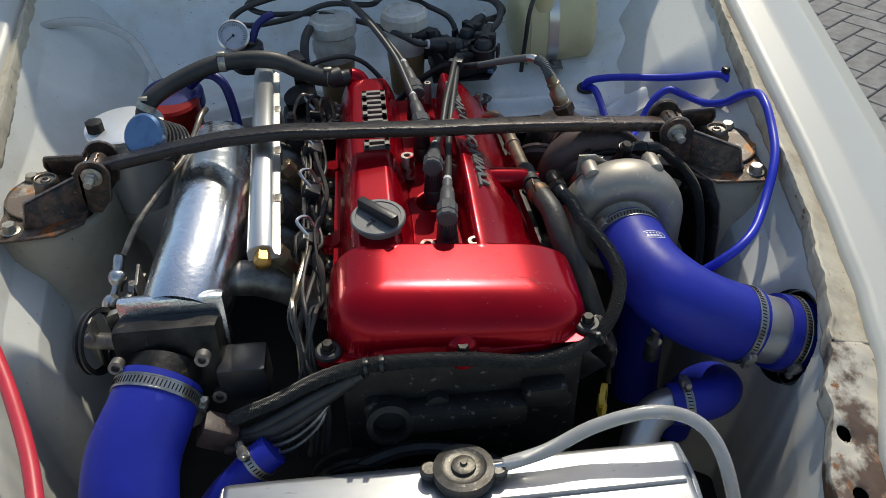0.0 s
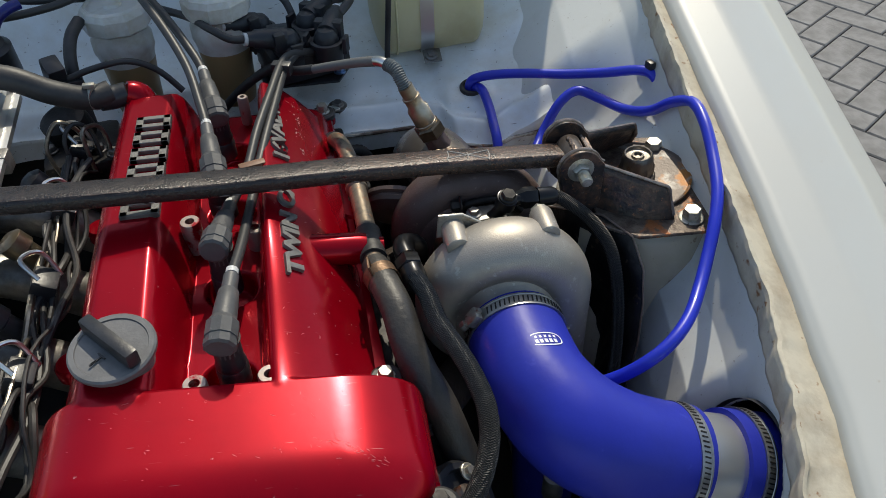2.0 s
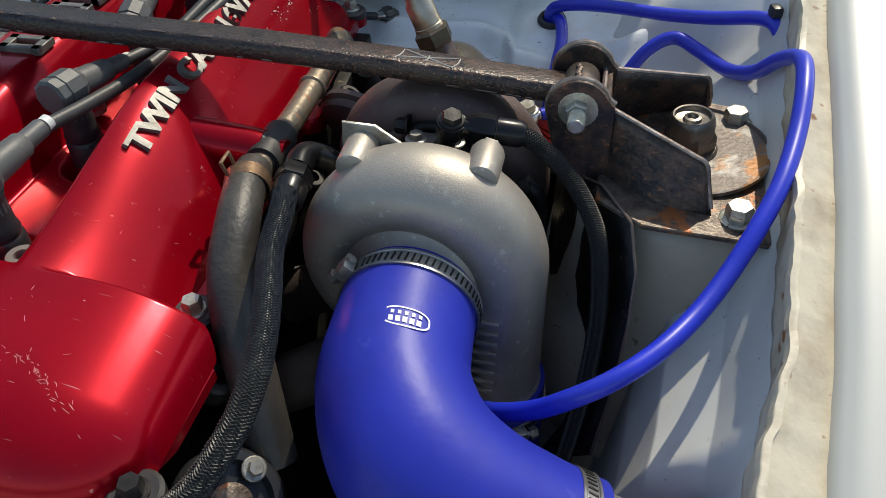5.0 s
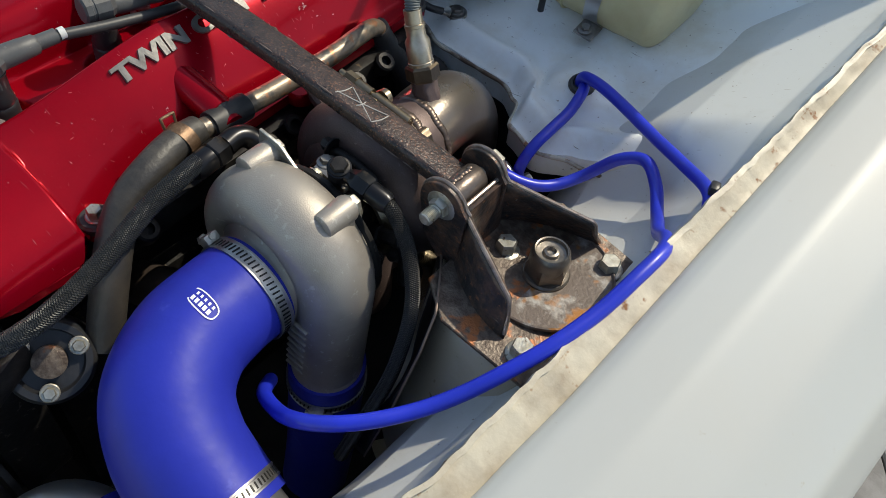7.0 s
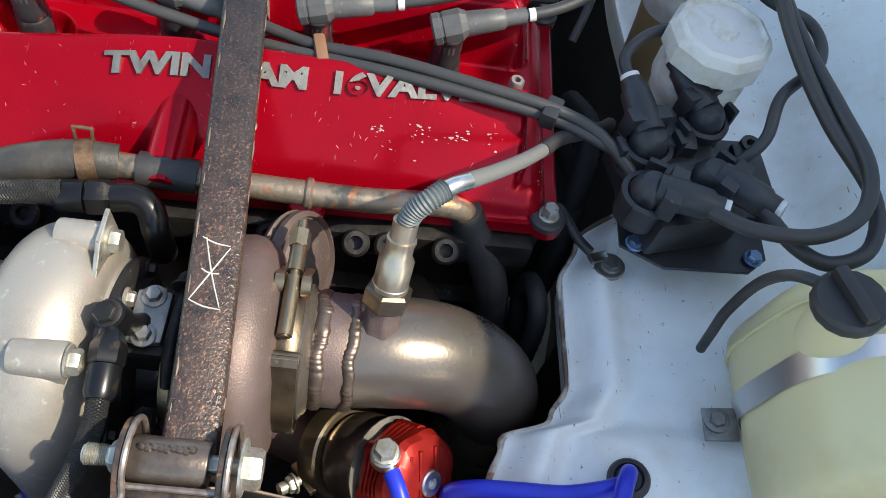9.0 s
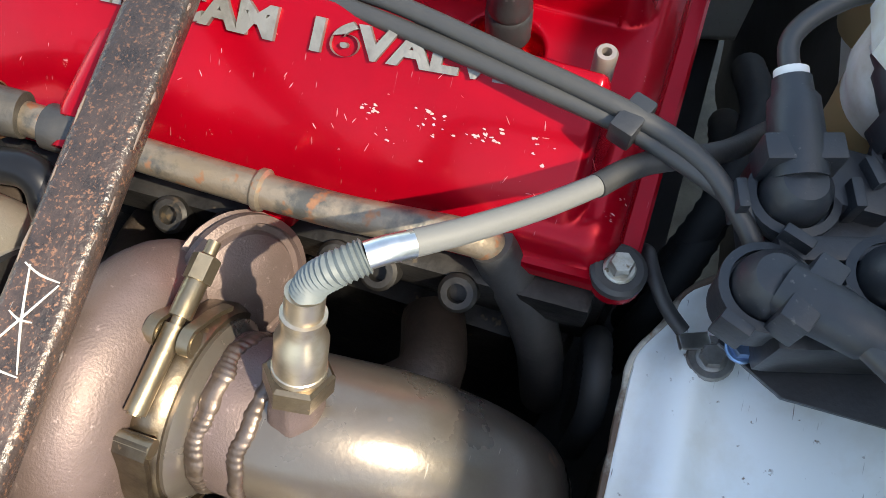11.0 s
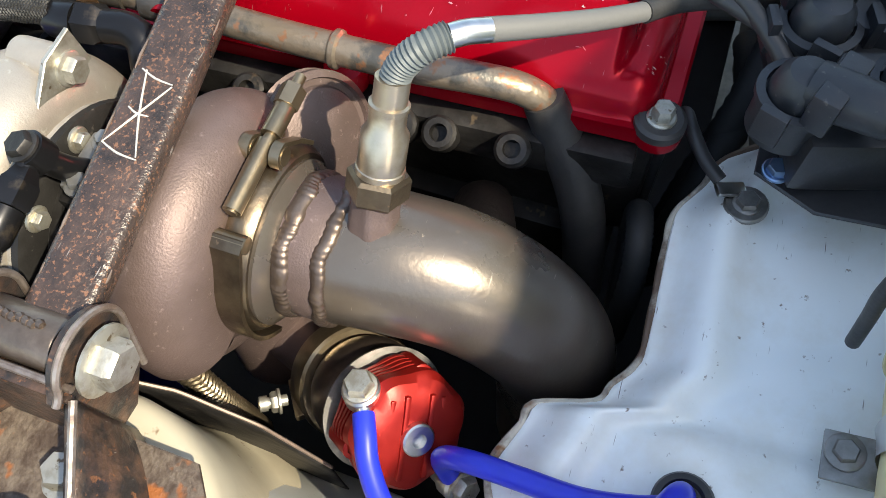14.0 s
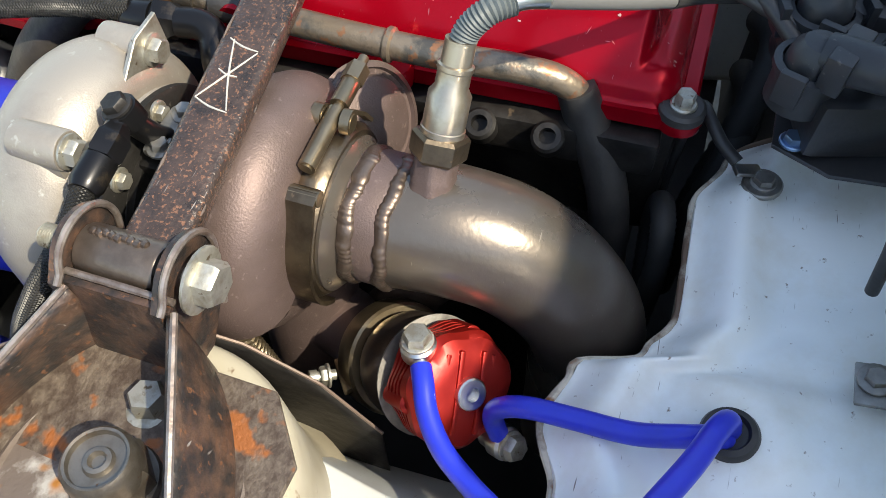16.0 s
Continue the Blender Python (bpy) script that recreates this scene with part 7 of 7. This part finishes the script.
# catch can, filter, regulator, gauge
cc = thing("catch_can", (-0.428, 0.41, 0.70), "polished round catch can with flat lid", "catch can")
part("can", Geo().lathe([(0.050, 0.0), (0.052, 0.004), (0.052, 0.112), (0.054, 0.114), (0.054, 0.120), (0.050, 0.122), (0.0, 0.122)], (-0.428, 0.412, 0.70), (0, 0, 1), 48, cap=False), lid_satin, cc)
part("filler", Geo().lathe([(0.012, 0), (0.012, 0.014), (0.008, 0.015)], (-0.462, 0.395, 0.822), (0, 0, 1), 8), dark_metal, cc)
bv = thing("bypass_valve", (-0.375, 0.375, 0.75), "blue and silver anodised bypass valve with ribbed body", "valve")
prof = [(0.020, 0.0)]
for k in range(6):
    prof += [(0.027, 0.010 + k * 0.009), (0.027, 0.014 + k * 0.009), (0.023, 0.0145 + k * 0.009), (0.023, 0.0185 + k * 0.009)]
prof += [(0.029, 0.066), (0.029, 0.078), (0.026, 0.081), (0.0, 0.081)]
part("valve_body", Geo().lathe(prof, (-0.358, 0.400, 0.790), (-0.35, -0.75, 0.65), 40, cap=False), alu_dull, bv)
part("valve_lid", Geo().lathe([(0.0292, 0.070), (0.0296, 0.079), (0.026, 0.0825), (0.0, 0.0825)], (-0.358, 0.400, 0.790), (-0.35, -0.75, 0.65), 40, cap=False), blue_anod, bv, "blue anodised lid")
rc = thing("fuel_regulator", (-0.385, 0.50, 0.68), "red anodised cylinder with dark blue top beside the catch can", "regulator")
part("cylinder", Geo().lathe([(0.042, 0), (0.044, 0.004), (0.044, 0.10), (0.040, 0.104)], (-0.385, 0.505, 0.70), (0, 0, 1), 44), wg_red, rc)
part("blue_top", Geo().lathe([(0.046, 0.0), (0.047, 0.004), (0.047, 0.022), (0.042, 0.028), (0.0, 0.030)], (-0.385, 0.535, 0.78), (0, -0.1, 1), 44, cap=False), navy, rc, "dark blue silicone top")
gg = thing("pressure_gauge", (-0.28, 0.58, 0.84), "round white-faced pressure gauge in a steel case", "gauge")
ga = Vector((0.12, -0.75, 0.62)).normalized()
G0 = Vector((-0.289, 0.608, 0.857))
part("case", Geo().lathe([(0.016, -0.028), (0.0225, -0.024), (0.0235, 0.0), (0.0255, 0.001), (0.0255, 0.006), (0.0225, 0.008), (0.022, 0.004), (0.0, 0.004)], G0, ga, 44, cap=False), stainless, gg)
part("dial", Geo().lathe([(0.0218, 0.0042), (0.0, 0.0046)], G0, ga, 44, cap=False), dial, gg, "white dial with dark marks")
gu = ga.orthogonal().normalized()
gu = (Vector((1, 0, 0)) - ga * ga.x).normalized()
gv = ga.cross(gu)
g = Geo()
for k in range(25):
    a = radians(-45 + k * 270 / 24)
    dr = gu * math.cos(a) + gv * math.sin(a)
    rot = Matrix((dr.cross(ga), dr, ga)).transposed().to_4x4()
    g.box(G0 + ga * 0.0052 + dr * 0.0178, (0.0006, 0.0045 if k % 4 == 0 else 0.0025, 0.0003), rot)
g.box(G0 + ga * 0.0054 - gu * 0.005 - gv * 0.004, (0.015, 0.0012, 0.0004), Matrix((gu * 0.77 + gv * 0.64, ga.cross(gu * 0.77 + gv * 0.64), ga)).transposed().to_4x4())
g.lathe([(0.0022, 0.005), (0.0022, 0.0066)], G0, ga, 12)
part("needle_and_marks", g, plastic, gg)
part("gauge_stem", Geo().lathe([(0.013, -0.045), (0.013, -0.015)], G0 + Vector((0.0, 0.01, -0.01)), ga, 8).lathe([(0.025, 0.0), (0.028, 0.004), (0.028, 0.040), (0.022, 0.045)], (-0.275, 0.625, 0.795), (0.0, -0.1, 1), 28), plastic, gg)
part("vacuum_line", Geo().tube([(-0.262, 0.612, 0.845), (-0.252, 0.620, 0.866), (-0.238, 0.628, 0.876), (-0.226, 0.636, 0.878)], 0.0062, 14), navy, gg, "dark blue line at the gauge")
bh = thing("breather_hose", (-0.3, 0.47, 0.84), "thick black rubber breather hose from the cover to the catch can", "hose")
part("hose", Geo().tube([(-0.124, 0.505, 0.829), (-0.145, 0.495, 0.830), (-0.175, 0.486, 0.846), (-0.22, 0.488, 0.868), (-0.29, 0.490, 0.868), (-0.34, 0.475, 0.858), (-0.385, 0.452, 0.842), (-0.402, 0.438, 0.826), (-0.404, 0.432, 0.812)], 0.0128, 22), rubber, bh)
for p, d_ in (((-0.29, 0.490, 0.868), (1, 0, 0)), ((-0.140, 0.497, 0.830), (1, -0.5, 0.0)), ((-0.400, 0.440, 0.830), (0.5, 0.4, 0.8))):
    part("spring_clip", Geo().lathe([(0.0130, -0.005), (0.0139, -0.005), (0.0139, 0.005), (0.0130, 0.005)], p, d_, 22).box(Vector(p) + Vector((0.0, -0.004, 0.0155)), (0.012, 0.006, 0.005), None, 0.001), zinc, bh)
bo = thing("blue_hose_loop", (-0.3, 0.52, 0.80), "small dark blue silicone line by the fuel regulator", "hose")
part("hose", Geo().tube([(-0.355, 0.53, 0.815), (-0.325, 0.515, 0.84), (-0.298, 0.50, 0.83), (-0.288, 0.49, 0.79), (-0.285, 0.48, 0.75)], 0.007, 14), navy, bo)

# dark clutter added for the manifold and engine shade behind the intake runners
mb = thing("intake_shade_mass", (-0.18, 0.50, 0.66), "dark mass added as manifold and engine shade at the rear of the intake, with bolted brackets", "bracket")
part("casting", Geo().box((-0.175, 0.515, 0.715), (0.085, 0.085, 0.10), Matrix.Rotation(0.15, 4, "Z"), 0.012).lathe([(0.024, 0.0), (0.026, 0.004), (0.026, 0.03), (0.018, 0.034)], (-0.185, 0.535, 0.760), (-0.2, -0.2, 1), 26).box((-0.145, 0.485, 0.758), (0.05, 0.03, 0.016), Matrix.Rotation(0.4, 4, "Z"), 0.004), dark_metal, mb)
for q in ((-0.152, 0.492, 0.766), (-0.135, 0.482, 0.766), (-0.205, 0.500, 0.766)):
    part("bracket_bolt", Geo().hexbolt(q, (0, 0, 1), 0.0062, 0.007, True, 1.3), alu_dull, mb)
vs = thing("vacuum_switch", (-0.19, 0.56, 0.81), "black plastic vacuum switch with a thin hose", "switch")
part("switch_body", Geo().box((-0.192, 0.562, 0.826), (0.020, 0.028, 0.032), Matrix.Rotation(0.5, 4, "Z") @ Matrix.Rotation(0.3, 4, "X"), 0.004).box((-0.180, 0.556, 0.812), (0.034, 0.018, 0.018), Matrix.Rotation(0.3, 4, "Z"), 0.004), plastic, vs)
part("bracket", Geo().box((-0.190, 0.572, 0.776), (0.020, 0.005, 0.075), Matrix.Rotation(0.3, 4, "Z"), 0.001), dark_metal, vs)
part("thin_hose", Geo().tube([(-0.178, 0.555, 0.822), (-0.150, 0.562, 0.828), (-0.115, 0.572, 0.828), (-0.085, 0.570, 0.815), (-0.06, 0.560, 0.79)], 0.0038, 10), rubber, vs, "thin black hose")
part("thick_hose", Geo().tube([(-0.170, 0.640, 0.850), (-0.178, 0.615, 0.842), (-0.180, 0.590, 0.822), (-0.176, 0.570, 0.785), (-0.170, 0.555, 0.740)], 0.0072, 14), rubber, vs, "black hose")
for k in range(3):
    part("wire_loop", Geo().tube([(-0.190 + 0.018 * k, 0.462, 0.760), (-0.196 + 0.020 * k, 0.468, 0.790 + 0.006 * k), (-0.182 + 0.016 * k, 0.482, 0.812 - 0.004 * k), (-0.165 + 0.012 * k, 0.488, 0.795), (-0.160 + 0.012 * k, 0.480, 0.765)], 0.0024, 8), steel_braid if k != 1 else rubber, mb, "bare grey wire loop")

# injector wiring
random.seed(5)
wl = thing("injector_wiring", (-0.165, 0.27, 0.74), "grey injector wires and connectors along the head", "wiring")
for k in range(9):
    o = random.uniform(-0.016, 0.012)
    pts = []
    for j in range(9):
        pts.append((-0.162 + o + random.uniform(-0.010, 0.010), 0.02 + j * 0.055 + random.uniform(-0.01, 0.01), 0.765 + random.uniform(-0.018, 0.02)))
    pts = [(-0.215 + 0.007 * k, -0.035, 0.62), (-0.185 + 0.004 * k, -0.01, 0.70)] + pts
    part("wire", Geo().tube(pts, (0.0026, 0.0018, 0.0034)[k % 3], 8, 5), steel_braid if k % 4 == 1 else rubber, wl)
for by in BOOTS:
    part("connector", Geo().box((-0.168, by + 0.03, 0.775), (0.022, 0.026, 0.020), Matrix.Rotation(0.5, 4, "Y"), 0.003), plastic, wl)
    part("wire_hoop", Geo().tube([(-0.166, by + 0.02, 0.79), (-0.178, by + 0.03, 0.806), (-0.166, by + 0.045, 0.80), (-0.155, by + 0.04, 0.775)], 0.0022, 8), stainless, wl)
fl = thing("front_loom", (-0.2, -0.04, 0.64), "taped black wiring loom in front of the engine", "wiring")
for k in range(5):
    part("loom", Geo().tube([(-0.11 - 0.01 * k, -0.024, 0.735 - 0.004 * k), (-0.16, -0.030 - 0.003 * k, 0.715 - 0.008 * k), (-0.205, -0.034 - 0.004 * k, 0.690 - 0.010 * k), (-0.25 - 0.004 * k, -0.03, 0.665 - 0.006 * k), (-0.29, 0.0, 0.66)], (0.0065, 0.0085, 0.004, 0.0025, 0.0022)[k], 12), rubber if k < 3 else alu_dull, fl)
cn = thing("loom_connector", (-0.28, -0.02, 0.64), "grimy brown wiring connector on the loom", "connector")
part("shell", Geo().box((-0.275, -0.028, 0.668), (0.040, 0.028, 0.034), Matrix.Rotation(0.5, 4, "Y"), 0.004).box((-0.262, -0.042, 0.655), (0.014, 0.012, 0.012), Matrix.Rotation(0.3, 4, "Y"), 0.002), mat("grimy_brown_plastic", (0.075, 0.042, 0.036), 0.5, second=(0.03, 0.022, 0.02), scale=40, bump=0.2), cn)
dp = thing("dipstick", (0.155, -0.03, 0.66), "yellow plastic dipstick handle on the block", "dipstick")
part("ring", Geo().lathe([(0.008, -0.003), (0.014, -0.003), (0.014, 0.003), (0.008, 0.003)], (0.158, -0.035, 0.676), (0.9, -0.4, 0.1), 24, cap=False).box((0.158, -0.035, 0.655), (0.006, 0.02, 0.03), None, 0.002), mat("yellow_plastic", (0.45, 0.28, 0.03), 0.4), dp)
# washer lines on the far wing
rh = thing("red_tube", (-0.47, 0.0, 0.72), "translucent red tube lying along the inner wing", "hose")
part("tube", Geo().tube([(-0.405, -0.17, 0.74), (-0.432, -0.10, 0.745), (-0.478, -0.01, 0.75), (-0.545, 0.11, 0.77), (-0.615, 0.27, 0.80), (-0.665, 0.42, 0.83), (-0.67, 0.52, 0.84)], 0.008, 18), red_hose, rh)
ct = thing("clear_tube", (-0.6, 0.6, 0.80), "clear vinyl tube arching over the bulkhead", "hose")
part("tube", Geo().tube([(-0.645, 0.52, 0.84), (-0.655, 0.60, 0.85), (-0.63, 0.70, 0.85), (-0.56, 0.74, 0.845), (-0.48, 0.70, 0.83), (-0.43, 0.62, 0.80), (-0.41, 0.58, 0.77)], 0.0075, 16), clear, ct)

# ---- paving blocks ----
blk = bpy.data.meshes.new("paver")
q = Geo().prism([(-0.098, -0.048), (0.098, -0.048), (0.098, 0.048), (-0.098, 0.048)], (0, 0, -0.006), (1, 0, 0), (0, 1, 0), 0.012, 0.004)
blk.from_pydata(q.v, [], q.f)
blk.materials.append(stone)
random.seed(3)
rows_ = []
for a in range(-30, 40):
    for b in range(-30, 40):
        m_ = (a - b) % 4
        x, y = 0.1 * a, 0.1 * b
        if m_ == 0:
            rows_.append((x + 0.05, y, 0.0))
        elif m_ == 2:
            rows_.append((x, y - 0.05, 90.0))
ca, sa = math.cos(radians(35)), math.sin(radians(35))
picked = []
for x, y, r_ in rows_:
    X, Y = x * ca - y * sa + 1.4, x * sa + y * ca + 1.5
    if 0.76 < X < 3.4 and -0.6 < Y < 3.6:
        picked.append((X, Y, r_ + 35))
picked.sort(key=lambda p: p[0] + 0.5 * p[1])
for X, Y, r_ in picked[:300]:
    ob = new("paving_block", blk)
    ob.parent = paving
    ob.location = (X, Y, random.uniform(-0.002, 0.002))
    ob.rotation_euler = (random.uniform(-0.01, 0.01), random.uniform(-0.01, 0.01), radians(r_))
rest = Geo()
for X, Y, r_ in picked[300:]:
    m_ = Matrix.Translation((X, Y, 0)) @ Matrix.Rotation(radians(r_), 4, "Z")
    rest.add([m_ @ Vector(p) for p in q.v], q.f)
if rest.v:
    tagged(part("paving_rest", rest, stone, paving), kind="stuff")
